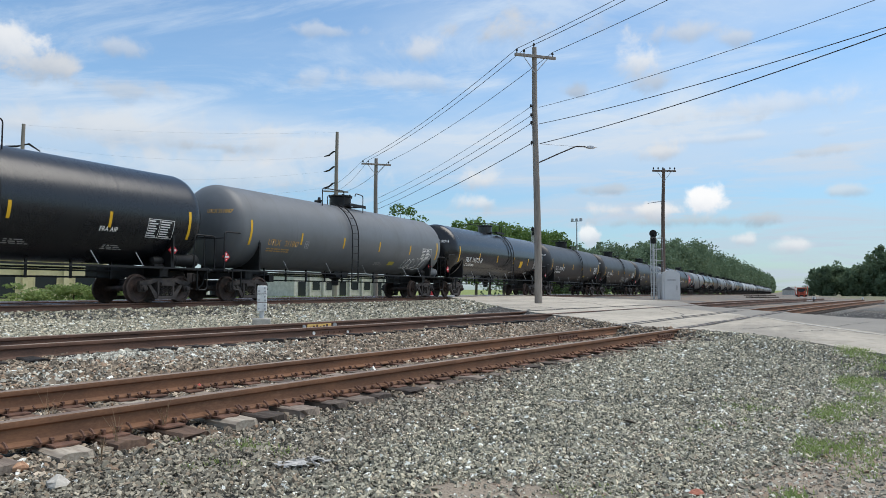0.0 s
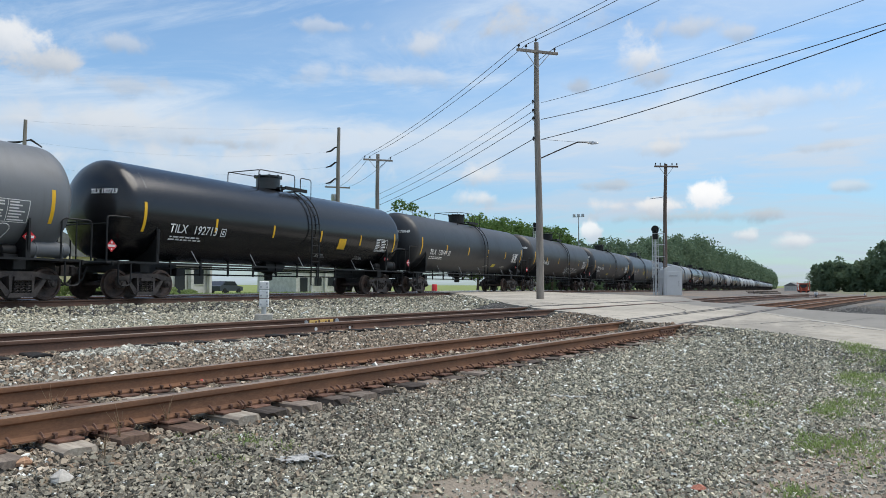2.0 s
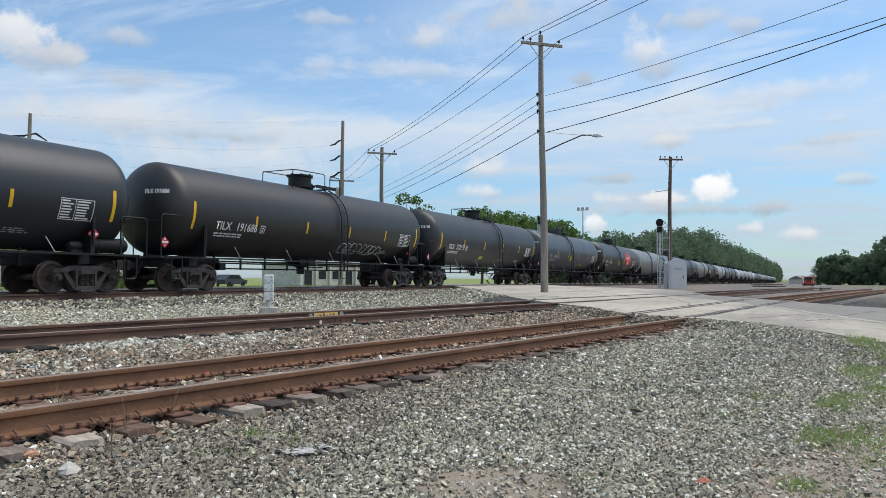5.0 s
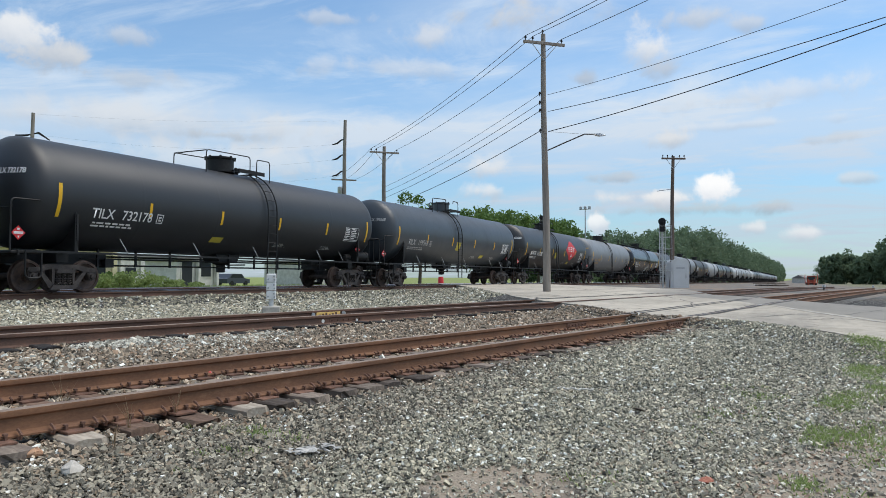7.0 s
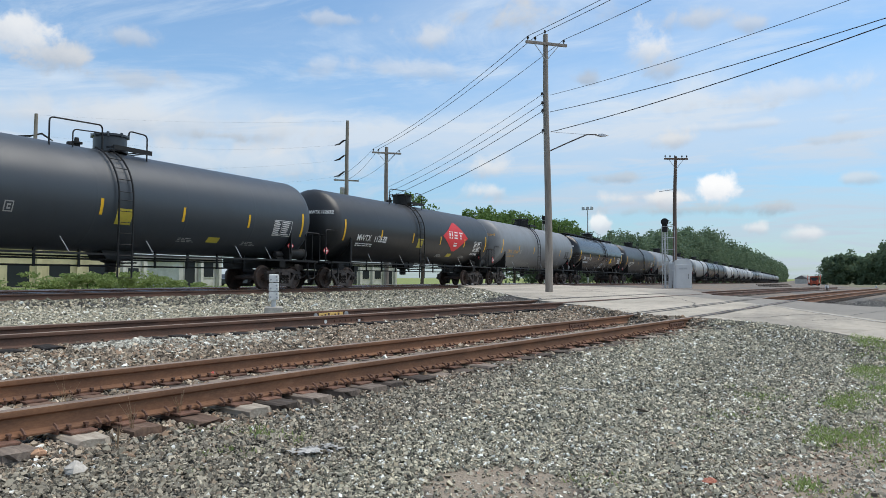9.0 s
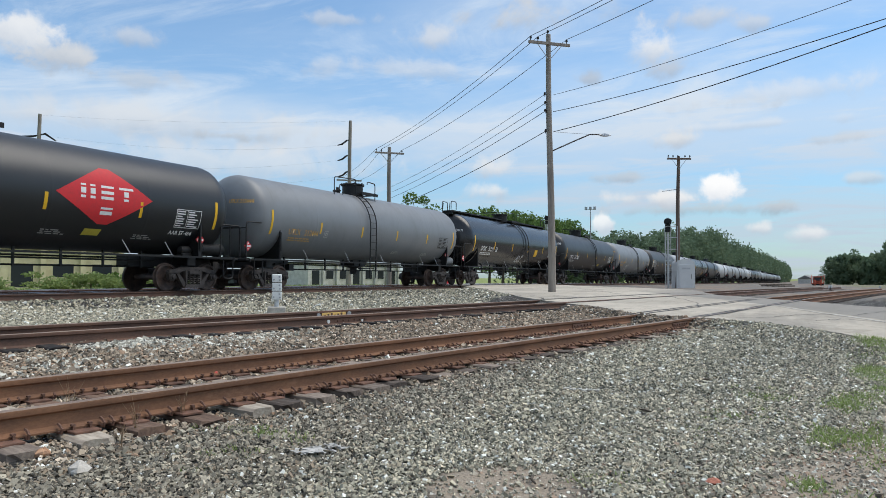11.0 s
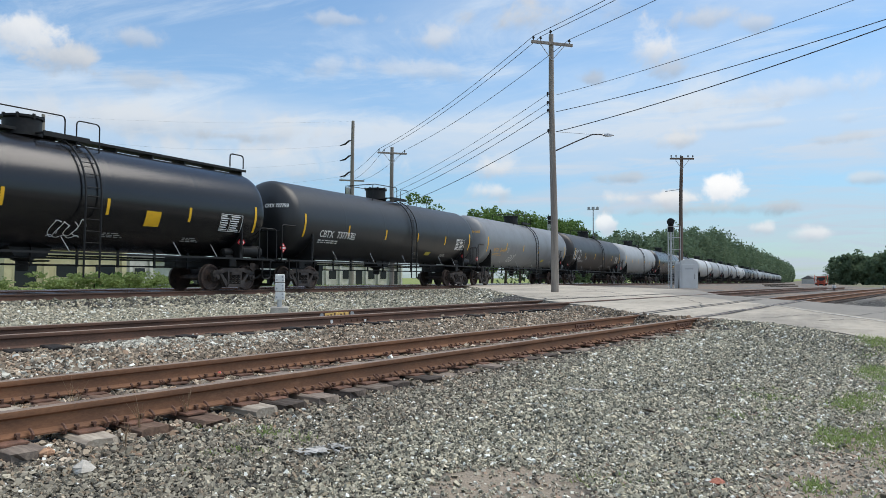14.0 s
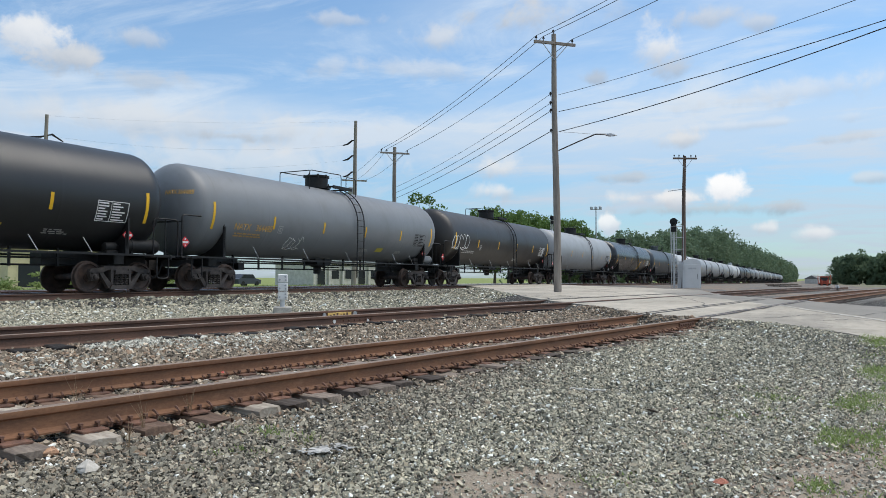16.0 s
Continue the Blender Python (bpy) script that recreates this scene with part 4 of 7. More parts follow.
def wheelset_mesh():
    """Axle and two flanged wheels turning about y."""
    s = Shape().lathe([(-1.12, 0.075), (-0.82, 0.08), (-0.6, 0.1), (0, 0.085), (0.6, 0.1), (0.82, 0.08), (1.12, 0.075)], 14, "y")
    for k in (-1, 1):
        prof = [(0.66, 0.14), (0.672, 0.28), (0.69, 0.36), (0.682, 0.38), (0.682, 0.482), (0.70, 0.486), (0.712, 0.462), (0.80, 0.455), (0.812, 0.44), (0.812, 0.385), (0.775, 0.37), (0.745, 0.28), (0.76, 0.15), (0.83, 0.14), (0.83, 0.09)]
        s.lathe([(k * a, r) for a, r in prof][::k], 22, "y")
        for j in range(2):
            a = j * math.pi + 0.3
            s.lathe([(k * 0.755, 0.03), (k * 0.765, 0.03)][::k], 8, "y", (0.25 * math.sin(a), 0, 0.25 * math.cos(a)))
    return s.mesh("wheelset", WHEEL_STEEL, True)


def sill_mesh():
    """Stub sill with deck at one end (the +x end)."""
    s = Shape().box((5.2, -0.28, 0.82), (8.75, 0.28, 1.18), 0.02)
    s.box((8.05, -1.42, 1.08), (8.95, 1.42, 1.14), 0.01)
    s.box((7.0, -1.0, 0.86), (7.36, 1.0, 1.16), 0.02)
    s.box((8.72, -1.45, 1.02), (8.78, 1.45, 1.16), 0.01)
    return s.mesh("stub_sill", BLACK)


def saddle_mesh():
    """Bolster web that carries the tank: a plate cut to the shell."""
    s = Shape()
    pts = [(-1.42, 1.12), (1.42, 1.12), (1.5, 1.5)]
    n = 12
    lo = math.asin(1.5 / 1.615)
    pts += [(1.615 * math.sin(lo - 2 * lo * i / n), TANK_Z - 1.615 * math.cos(lo - 2 * lo * i / n)) for i in range(n + 1)]
    pts.append((-1.5, 1.5))
    vs = [(-0.03, y, z) for y, z in pts] + [(0.03, y, z) for y, z in pts]
    k = len(pts)
    fs = [tuple(range(k - 1, -1, -1)), tuple(range(k, 2 * k))] + [(i, (i + 1) % k, k + (i + 1) % k, k + i) for i in range(k)]
    s.add(vs, fs)
    for y in (-1.46, 1.44):
        s.box((-0.07, y, 1.12), (0.07, y + 0.03, 1.75), 0.01)
    return s.mesh("tank_saddle", BLACK)


def coupler_mesh():
    s = Shape().box((8.7, -0.09, 0.76), (9.02, 0.09, 0.98), 0.02)
    s.prism([(8.98, 0.70), (9.24, 0.70), (9.24, 1.03), (8.98, 1.03)], -0.17, 0.04)
    s.box((9.05, 0.04, 0.72), (9.16, 0.16, 1.0), 0.02)
    s.tube([(8.8, -0.2, 0.76), (9.0, -0.22, 0.5), (9.2, -0.22, 0.44)], 0.028, 6)
    return s.mesh("coupler", TRUCK_STEEL)


def side_rail_mesh():
    """Rod along the foot of the tank with its slanting brackets."""
    s = Shape()
    s.box((-8.6, -1.53, 1.10), (8.6, -1.47, 1.16))
    return s.mesh("side_rail", BLACK)


def bracket_mesh():
    s = Shape().tube([(0, -1.50, 1.15), (-0.22, -1.40, 1.58)], 0.014, 5)
    return s.mesh("bracket", GALV)


def rigging_mesh():
    """Brake rods and train pipe hung under the tank."""
    s = Shape()
    for z, y in ((1.0, -0.4), (0.80, -0.3)):
        s.tube([(-6.2, y, z), (6.2, y, z)], 0.03, 5)
    for k in range(9):
        x = -5.6 + k * 1.4
        s.box((x - 0.03, -0.43, 0.76), (x + 0.03, -0.37, 1.5))
    s.box((-5.4, -0.5, 0.74), (-5.1, -0.2, 1.02))
    return s.mesh("brake_rigging", BLACK)


def outlet_mesh():
    s = Shape().lathe([(0.62, 0.1), (0.64, 0.17), (0.9, 0.17), (0.95, 0.3), (1.2, 0.34), (1.5, 0.34)], 18, "z")
    s.prism([(-0.75, 1.46), (-0.42, 0.98), (0.42, 0.98), (0.75, 1.46)], -0.38, 0.38)
    s.tube([(0, -0.3, 0.9), (0, -1.2, 0.9)], 0.025, 5)
    return s.mesh("bottom_outlet", BLACK, True)


def dome_mesh():
    s = Shape().lathe([(4.40, 0.53), (4.50, 0.53), (4.50, 0.50), (4.86, 0.50), (4.90, 0.545), (4.96, 0.545), (4.97, 0.50), (5.0, 0.3)], 28, "z")
    for k in range(8):
        a = k * math.tau / 8
        s.box((0.53 * math.cos(a) - 0.03, 0.53 * math.sin(a) - 0.03, 4.86), (0.53 * math.cos(a) + 0.03, 0.53 * math.sin(a) + 0.03, 5.0))
    return s.mesh("manway", None, True)


def valve_mesh():
    s = Shape().lathe([(4.45, 0.10), (4.62, 0.10), (4.63, 0.17), (4.68, 0.17), (4.70, 0.08), (4.82, 0.06)], 14, "z")
    s.box((-0.3, -0.07, 4.55), (-0.08, 0.07, 4.66), 0.015)
    return s.mesh("valve", None, True)


def grating_mesh():
    """Top walkway plates beside the manway, open between their bars."""
    s = Shape()
    for y in (-0.86, 0.56):
        for k in range(7):
            s.box((-0.2, y + k * 0.05, 4.475), (1.65, y + k * 0.05 + 0.02, 4.50))
        for x in (-0.2, 0.7, 1.61):
            s.box((x, y, 4.44), (x + 0.04, y + 0.32, 4.475))
    for x in (1.3, 1.62):
        s.box((x, -0.86, 4.44), (x + 0.05, 0.86, 4.475))
    s.box((-0.2, -0.9, 4.38), (1.7, -0.86, 4.52))
    return s.mesh("grating", BLACK)


def running_board_mesh():
    s = Shape()
    for k in range(5):
        s.box((-8.5, -0.30 + k * 0.13, 4.52), (8.5, -0.19 + k * 0.13, 4.55))
    for k in range(13):
        x = -8.3 + k * 16.6 / 12
        s.box((x - 0.03, -0.28, 4.36), (x + 0.03, 0.34, 4.52))
    s.box((-8.5, -0.34, 4.50), (8.5, -0.30, 4.58))
    return s.mesh("running_board", BLACK)


def reservoir_mesh():
    s = Shape().lathe([(7.3, 0.06), (7.33, 0.18), (7.4, 0.225), (8.5, 0.225), (8.57, 0.18), (8.6, 0.06)], 20, "x", (0, -0.95, 1.42))
    for x in (7.55, 8.35):
        s.lathe([(x - 0.03, 0.235), (x + 0.03, 0.235)], 20, "x", (0, -0.95, 1.42))
        s.box((x - 0.03, -1.1, 1.13), (x + 0.03, -0.8, 1.3))
    return s.mesh("air_reservoir", None, True)


def brake_cylinder_mesh():
    s = Shape().lathe([(6.55, 0.05), (6.6, 0.13), (6.75, 0.15), (6.95, 0.15), (7.0, 0.1), (7.1, 0.06)], 16, "x", (0, -1.05, 1.36))
    s.box((6.6, -1.2, 1.13), (7.0, -0.9, 1.26), 0.02)
    return s.mesh("brake_valve", None, True)


def placard_mesh():
    s = Shape()
    r = 0.19
    s.add([(0, -0.012, r), (-r, -0.012, 0), (0, -0.012, -r), (r, -0.012, 0), (0, 0, r), (-r, 0, 0), (0, 0, -r), (r, 0, 0)],
          [(0, 1, 2, 3), (7, 6, 5, 4), (0, 4, 5, 1), (1, 5, 6, 2), (2, 6, 7, 3), (3, 7, 4, 0)])
    return s.mesh("placard", RED)


def placard_mark_mesh():
    s = Shape()
    for x0, z0, x1, z1 in ((-0.13, -0.035, 0.13, 0.035), (-0.03, 0.07, 0.03, 0.13), (-0.02, -0.13, 0.02, -0.08)):
        s.box((x0, -0.018, z0), (x1, -0.012, z1))
    return s.mesh("placard_mark", PINK)


def stripe_mesh(h, w, z=-0.46):
    return shell_patch(Shape(), -w / 2, w / 2, z - h / 2, z + h / 2).mesh("reflective_stripe", YELLOW, True)


def block_mesh(name, rows, mat):
    """Unreadable small print: bars in rows (x, s, width, height)."""
    s = Shape()
    for x, t, w, h in rows:
        shell_patch(s, x, x + w, t, t + h, 0, RIM + 0.001)
    return s.mesh(name, mat, True)


def spec_rows(seed):
    rnd = random.Random(seed)
    rows = [(0, 0.62, 1.05, 0.02), (0, 0.02, 1.05, 0.02), (0, 0.02, 0.02, 0.6), (1.03, 0.02, 0.02, 0.6), (0.45, 0.02, 0.015, 0.6)]
    for k in range(7):
        z = 0.07 + k * 0.08
        rows += [(0.04, z, rnd.uniform(0.2, 0.36), 0.04), (0.5, z, rnd.uniform(0.25, 0.48), 0.04)]
    return rows


def lines(seed, count, width, h=0.055, gap=0.1):
    rnd = random.Random(seed)
    rows = []
    for k in range(count):
        x = rnd.uniform(0, 0.1)
        while x < width * rnd.uniform(0.7, 1.0):
            w = rnd.uniform(0.08, 0.26)
            rows.append((x, -k * gap, w, h))
            x += w + 0.05
    return rows


LETTERS = {}


def letters(text, height):
    """Words in the built-in font, laid on the shell: starts at x = 0, foot at s = 0."""
    key = (text, height)
    if key not in LETTERS:
        cu = bpy.data.curves.new("words", "FONT")
        cu.body, cu.size, cu.resolution_u, cu.offset = text, height * 1.4, 3, 0.005
        tmp = new("words", cu)
        deps = bpy.context.evaluated_depsgraph_get()
        me = bpy.data.meshes.new_from_object(tmp.evaluated_get(deps))
        bpy.data.objects.remove(tmp)
        for v in me.vertices:
            v.co = on_shell(v.co.x * 0.88, v.co.y, RIM + 0.001)
        me.materials.clear()
        me.materials.append(None)
        LETTERS[key] = me
    return LETTERS[key]


def head_letters(text):
    """The mark again, small, on the leading head."""
    key = (text, "head")
    if key not in HEADS:
        cu = bpy.data.curves.new("words", "FONT")
        cu.body, cu.size, cu.resolution_u, cu.offset = text, 0.2, 3, 0.008
        tmp = new("words", cu)
        me = bpy.data.meshes.new_from_object(tmp.evaluated_get(bpy.context.evaluated_depsgraph_get()))
        bpy.data.objects.remove(tmp)
        for v in me.vertices:
            y, z = -0.35 - v.co.x * 0.8, 0.42 + v.co.y
            v.co = (-HALF - 0.775 * math.sqrt(max(0.0, 1 - (y * y + z * z) / TANK_R ** 2)), y, TANK_Z + z)
        me.materials.clear()
        me.materials.append(None)
        HEADS[key] = me
    return HEADS[key]


HEADS = {}


def scrawl_mesh(seed, width, height, r=0.02, loops=7):
    """A sprayed tag: looping strokes on the shell, no letters."""
    rnd = random.Random(seed)
    s = Shape()
    for k in range(loops):
        cx = width * (k + 0.5) / loops
        w, h = width / loops * rnd.uniform(0.45, 0.7), height * rnd.uniform(0.35, 0.5)
        a0, a1 = rnd.uniform(0, 6), rnd.uniform(3.6, 6.2)
        pts = []
        for i in range(16):
            a = a0 + a1 * i / 15
            pts.append(on_shell(cx + w * math.cos(a) + 0.04 * math.sin(3 * a), h * math.sin(a) + 0.05 * math.cos(2 * a + k), TANK_R - r * 0.5))
        s.tube(pts, r, 4)
    s.tube([on_shell(width * i / 12, -height * 0.5 + 0.06 * math.sin(i * 1.3), TANK_R - r * 0.5) for i in range(13)], r, 4)
    return s.mesh("sprayed_tag", WHITE)


def diamond_mesh(r):
    s = Shape()
    n = 8
    vs, fs = [], []
    for i in range(n + 1):
        t = -r + 2 * r * i / n
        w = (r - abs(t)) * 1.7 + 0.16
        vs += [on_shell(-w, t, RIM + 0.002), on_shell(w, t, RIM + 0.002)]
    fs = [(2 * i, 2 * i + 1, 2 * i + 3, 2 * i + 2) for i in range(n)]
    return s.add(vs, fs).mesh("logo_diamond", RED, True)


TANK, SIDE_FRAME, SPRING, BEARING, BOLSTER, WHEELSET = tank_mesh(), side_frame_mesh(), spring_mesh(), bearing_mesh(), bolster_mesh(), wheelset_mesh()
STRINGER, RUNG, RUNG_AT = ladder_meshes()
SILL, SADDLE, COUPLER, SIDE_RAIL, BRACKET, RIGGING, OUTLET = sill_mesh(), saddle_mesh(), coupler_mesh(), side_rail_mesh(), bracket_mesh(), rigging_mesh(), outlet_mesh()
DOME, VALVE, GRATING, BOARD, RESERVOIR, BRAKE = dome_mesh(), valve_mesh(), grating_mesh(), running_board_mesh(), reservoir_mesh(), brake_cylinder_mesh()
PLACARD, PLACARD_MARK = placard_mesh(), placard_mark_mesh()
LONG_STRIPE, STRIPE = stripe_mesh(0.95, 0.11, -0.27), stripe_mesh(0.48, 0.10, -0.32)
TOP_RAIL = bar([(-1.6, -0.80, 4.15), (-1.6, -0.80, 5.0), (0.65, -0.80, 5.05), (0.65, -0.80, 4.30)], 0.02)
TOP_RAIL_FAR = bar([(-1.6, 0.80, 4.15), (-1.6, 0.80, 5.0), (0.65, 0.80, 5.05), (0.65, 0.80, 4.30)], 0.02)
TOP_RAIL_END = bar([(-1.6, -0.80, 4.98), (-1.6, 0.80, 4.98)], 0.02)
TOP_GATE = bar([(1.0, -0.82, 4.25), (1.0, -0.82, 5.0), (1.75, -0.82, 5.0), (1.75, -0.82, 4.15)], 0.02)
END_RAIL = bar([(8.05, -1.45, 1.14), (8.05, -1.45, 2.30), (9.0, -1.45, 2.30), (9.0, -1.45, 1.14)], 0.026)
LONG_RAIL = bar([(-9.0, -1.47, 1.14), (-9.0, -1.47, 2.5), (-7.15, -1.47, 2.5), (-7.15, -1.47, 1.14)], 0.026)
CROSS_RAIL = bar([(8.95, -1.45, 2.28), (8.95, 1.45, 2.28)], 0.022)
STEP = bar([(8.15, -1.5, 1.12), (8.15, -1.5, 0.42), (8.6, -1.5, 0.42), (8.6, -1.5, 1.12)], 0.026)
END_POST = bar([(8.55, -1.4, 1.14), (8.55, -1.4, 2.28)], 0.02)
HOOP_LEFT = bar([(-2.7, -0.80, 4.15), (-2.7, -0.80, 4.98), (-1.0, -0.80, 5.05), (-1.0, -0.80, 4.30)], 0.024)
HOOP_SMALL = bar([(-1.9, -0.7, 4.2), (-1.9, -0.7, 4.78), (-0.9, -0.7, 4.84), (-0.9, -0.7, 4.35)], 0.02)
HOOP_RIGHT = bar([(-0.05, -0.80, 4.9), (-0.05, -0.80, 5.05), (0.65, -0.80, 5.02), (0.65, -0.80, 4.15)], 0.024)
HOOP_RIGHT_FAR = bar([(-0.05, 0.80, 4.3), (-0.05, 0.80, 5.05), (0.65, 0.80, 5.02), (0.65, 0.80, 4.15)], 0.024)
HOSE = Shape().tube([(8.9, 0.5, 1.0), (9.0, 0.45, 0.6), (9.2, 0.35, 0.42)], 0.03, 6).mesh("air_hose", BLACK, True)
HOOP = bar([(-8.4, -0.28, 4.62), (-8.4, -0.28, 5.12), (-7.7, -0.28, 5.12), (-7.7, -0.28, 4.62)], 0.025)
HEAD_LADDER = Shape()
for yy in (-0.25, 0.2):
    HEAD_LADDER.tube([(-8.5, yy, 5.0), (-8.62, yy, 4.4), (-8.8, yy, 3.2), (-8.85, yy, 1.2)], 0.022, 5)
for k in range(9):
    HEAD_LADDER.tube([(-8.62 - 0.2 * min(1, k / 4), -0.25, 4.3 - k * 0.35), (-8.62 - 0.2 * min(1, k / 4), 0.2, 4.3 - k * 0.35)], 0.014, 5)
HEAD_LADDER = HEAD_LADDER.mesh("head_ladder", BLACK, True)
SPECS = [block_mesh("data_panel", spec_rows(k), None) for k in range(3)]
SMALL = [block_mesh("small_print", lines(k, 2, 1.7), None) for k in range(3)]
TINY = block_mesh("small_print", lines(9, 3, 0.8, 0.035, 0.07), None)
SIGN = shell_patch(Shape(), 0, 0.55, 0, 0.24, 0.1, RIM + 0.001).mesh("warning_sign", DULL_YELLOW, True)
SIGN_TALL = shell_patch(Shape(), 0, 0.56, 0, 0.5, 0.0, RIM + 0.001).mesh("yellow_panel", YELLOW, True)
FRAME_MARK = block_mesh("boxed_mark", [(0, 0, 0.03, 0.3), (0.22, 0, 0.03, 0.3), (0.03, 0, 0.19, 0.03), (0.03, 0.27, 0.19, 0.03), (0.08, 0.07, 0.1, 0.05), (0.08, 0.17, 0.1, 0.05), (0.08, 0.07, 0.03, 0.15)], None)
DIAMOND = diamond_mesh(0.85)
DIAMOND_MARK = block_mesh("logo_bars", [(-0.85, 0.0, 0.16, 0.4), (-0.55, 0.0, 0.16, 0.4), (-0.2, 0.0, 0.42, 0.09), (-0.2, 0.155, 0.42, 0.09), (-0.2, 0.31, 0.42, 0.09), (0.4, 0.31, 0.5, 0.09), (0.57, 0.0, 0.16, 0.31), (-0.18, -0.45, 0.4, 0.22)], WHITE)

TONES = {
    "charcoal": glossy("charcoal_tank_paint", (0.015, 0.0175, 0.0215), 0.46, (0.022, 0.025, 0.028), 0.3, 0.25),
    "ash": glossy("ash_black_tank_paint", (0.011, 0.0125, 0.0145), 0.42, (0.020, 0.022, 0.024), 0.3, 0.25),
    "black": glossy("black_tank_paint", (0.005, 0.0065, 0.0095), 0.30, (0.013, 0.0145, 0.017), 0.18, 0.2),
    "gloss": glossy("glossy_black_tank_paint", (0.003, 0.0034, 0.0048), 0.26, (0.007, 0.0078, 0.0095), 0.12, 0.15),
    "brown": glossy("brownish_black_tank_paint", (0.015, 0.0135, 0.0128), 0.45, (0.034, 0.029, 0.025), 0.4, 0.3),
    "slate": glossy("slate_tank_paint", (0.036, 0.046, 0.057), 0.42, (0.026, 0.031, 0.036), 0.35, 0.3),
    "grey": glossy("grey_tank_paint", (0.185, 0.198, 0.21), 0.47, (0.12, 0.12, 0.12), 0.4, 0.35),
    "pale": glossy("pale_grey_tank_paint", (0.33, 0.35, 0.365), 0.5, (0.19, 0.185, 0.175), 0.4, 0.4),
    "midgrey": glossy("mid_grey_tank_paint", (0.14, 0.15, 0.16), 0.5, (0.09, 0.088, 0.085), 0.4, 0.35),
    "white": glossy("white_tank_paint", (0.5, 0.52, 0.53), 0.5, (0.28, 0.26, 0.23), 0.4, 0.4),
}


def build_car(at, tone, words="", ink=WHITE, label="", detail=2, seed=0, tag=None, board=False, logo=False, sign=0, hooped=False, top_dx=0.0, note="", note_x=4.3, note_low=0.0, word_x=-6.65):
    """A tank car on its trucks; its own x runs along the train, its foot is the rail's top."""
    rnd = random.Random(seed)
    car = thing("tank_car", label, "tank car", "tank cars of the train", m=pose(at, MAIN_Y, MAIN_Z))
    paint = TONES[tone]
    tank = part("tank", TANK, car, paint)
    turn = Matrix.Rotation(math.pi, 4, "Z")
    for m in (Matrix(), turn):
        part("stub_sill", SILL, car, None, m)
        part("coupler", COUPLER, car, None, m)
        part("side_rail", SIDE_RAIL, car, None, m)
        for x in (-7.1, 7.1) if m == Matrix() else ():
            part("tank_saddle", SADDLE, car, None, Matrix.Translation((x, 0, 0)))
    for x in (-7.2, 7.2):
        truck = part("truck", BOLSTER, car, None, Matrix.Translation((x, 0, 0)), "cast steel two-axle truck")
        for y, r in ((-1.0, 0), (1.0, 180)):
            part("side_frame", SIDE_FRAME, truck, None, pose(0, y, 0, 0, 0, r))
            if detail > 1 and y < 0:
                part("spring_group", SPRING, truck, None, pose(0, y - 0.0, 0, 0, 0, r))
            if detail > 0:
                for dx in (-0.89, 0.89):
                    part("bearing_cap", BEARING, truck, None, pose(dx, y - (0.02 if y < 0 else -0.02), 0.457, 0, 0, r))
    wheels = []
    for x in (-8.09, -6.31, 6.31, 8.09):
        wheels.append((part("wheelset", WHEELSET, car, None, pose(x, 0, 0.457)), x))
    part("brake_rigging", RIGGING, car)
    part("bottom_outlet", OUTLET, car)
    part("manway", DOME, car, BLACK if rnd.random() < 0.7 else paint, Matrix.Translation((-0.1 + top_dx, 0, 0)))
    part("grating", GRATING, car, None, Matrix.Translation((top_dx - 0.5 if hooped else 0.1, 0, 0)) @ Matrix.Scale(0.75, 4, (1, 0, 0)))
    for me in (HOOP_LEFT, HOOP_SMALL, HOOP_RIGHT, HOOP_RIGHT_FAR) if hooped else (TOP_RAIL, TOP_RAIL_FAR, TOP_RAIL_END, TOP_GATE):
        part("top_handrail", me, car, None, Matrix.Translation((top_dx, 0, 0)))
    rung_x = -1.05 if hooped else 0.72
    part("valve", VALVE, car, BLACK, Matrix.Translation((-1.2 if hooped else 0.85, 0.1, -0.1)))
    for dx in (rung_x, rung_x + 0.5):
        part("ladder_stringer", STRINGER, car, None, Matrix.Translation((dx, 0, 0)))
    for y, z in RUNG_AT if detail else ():
        part("rung", RUNG, car, None, Matrix.Translation((rung_x, y, z)))
    for s in (-7.7, 7.7):
        part("reflective_stripe", LONG_STRIPE, tank, None, Matrix.Translation((s, 0, 0)))
    for s in (-4.62, -1.54, 1.54, 4.62):
        part("reflective_stripe", STRIPE, tank, None, Matrix.Translation((s, 0, 0)))
    if detail == 0:
        return car, []
    for m in (Matrix(), turn):
        for me, nm in ((END_RAIL, "end_handrail"), (STEP, "step"), (END_POST, "end_post"), (CROSS_RAIL, "end_crossbar"), (HOSE, "air_hose")):
            part(nm, me, car, None, m)
    part("end_handrail", LONG_RAIL, car)
    part("step", STEP, car, None, Matrix.Translation((-16.75, 0, 0)))
    for x in (-5.4, -2.5, 0.4, 4.3, 5.9):
        part("bracket", BRACKET, car, None, Matrix.Translation((x, 0, 0)))
    part("air_reservoir", RESERVOIR, car, paint if tone in ("grey", "pale", "midgrey") else BLACK)
    part("brake_valve", BRAKE, car, BLACK)
    for x, y, z in ((-8.62, -1.2, 1.62), (7.15, -1.40, 1.72)):
        pl = part("placard", PLACARD, car, None, pose(x, y, z), "red and white hazard placard")
        part("placard_mark", PLACARD_MARK, pl)
    # lettering
    if words:
        x = word_x
        for name, word in zip(("reporting_mark", "car_number"), words.split()):
            me = letters(word, 0.24 if ink is OCHRE else 0.30)
            part(name, me, tank, ink, Matrix.Translation((x, 0, 0)), "painted reporting mark")
            x += max(v.co.x for v in me.vertices) + 0.26
    part("small_print", SMALL[seed % 3], tank, ink if words else GREY_INK, Matrix.Translation((word_x, 0, 0)))
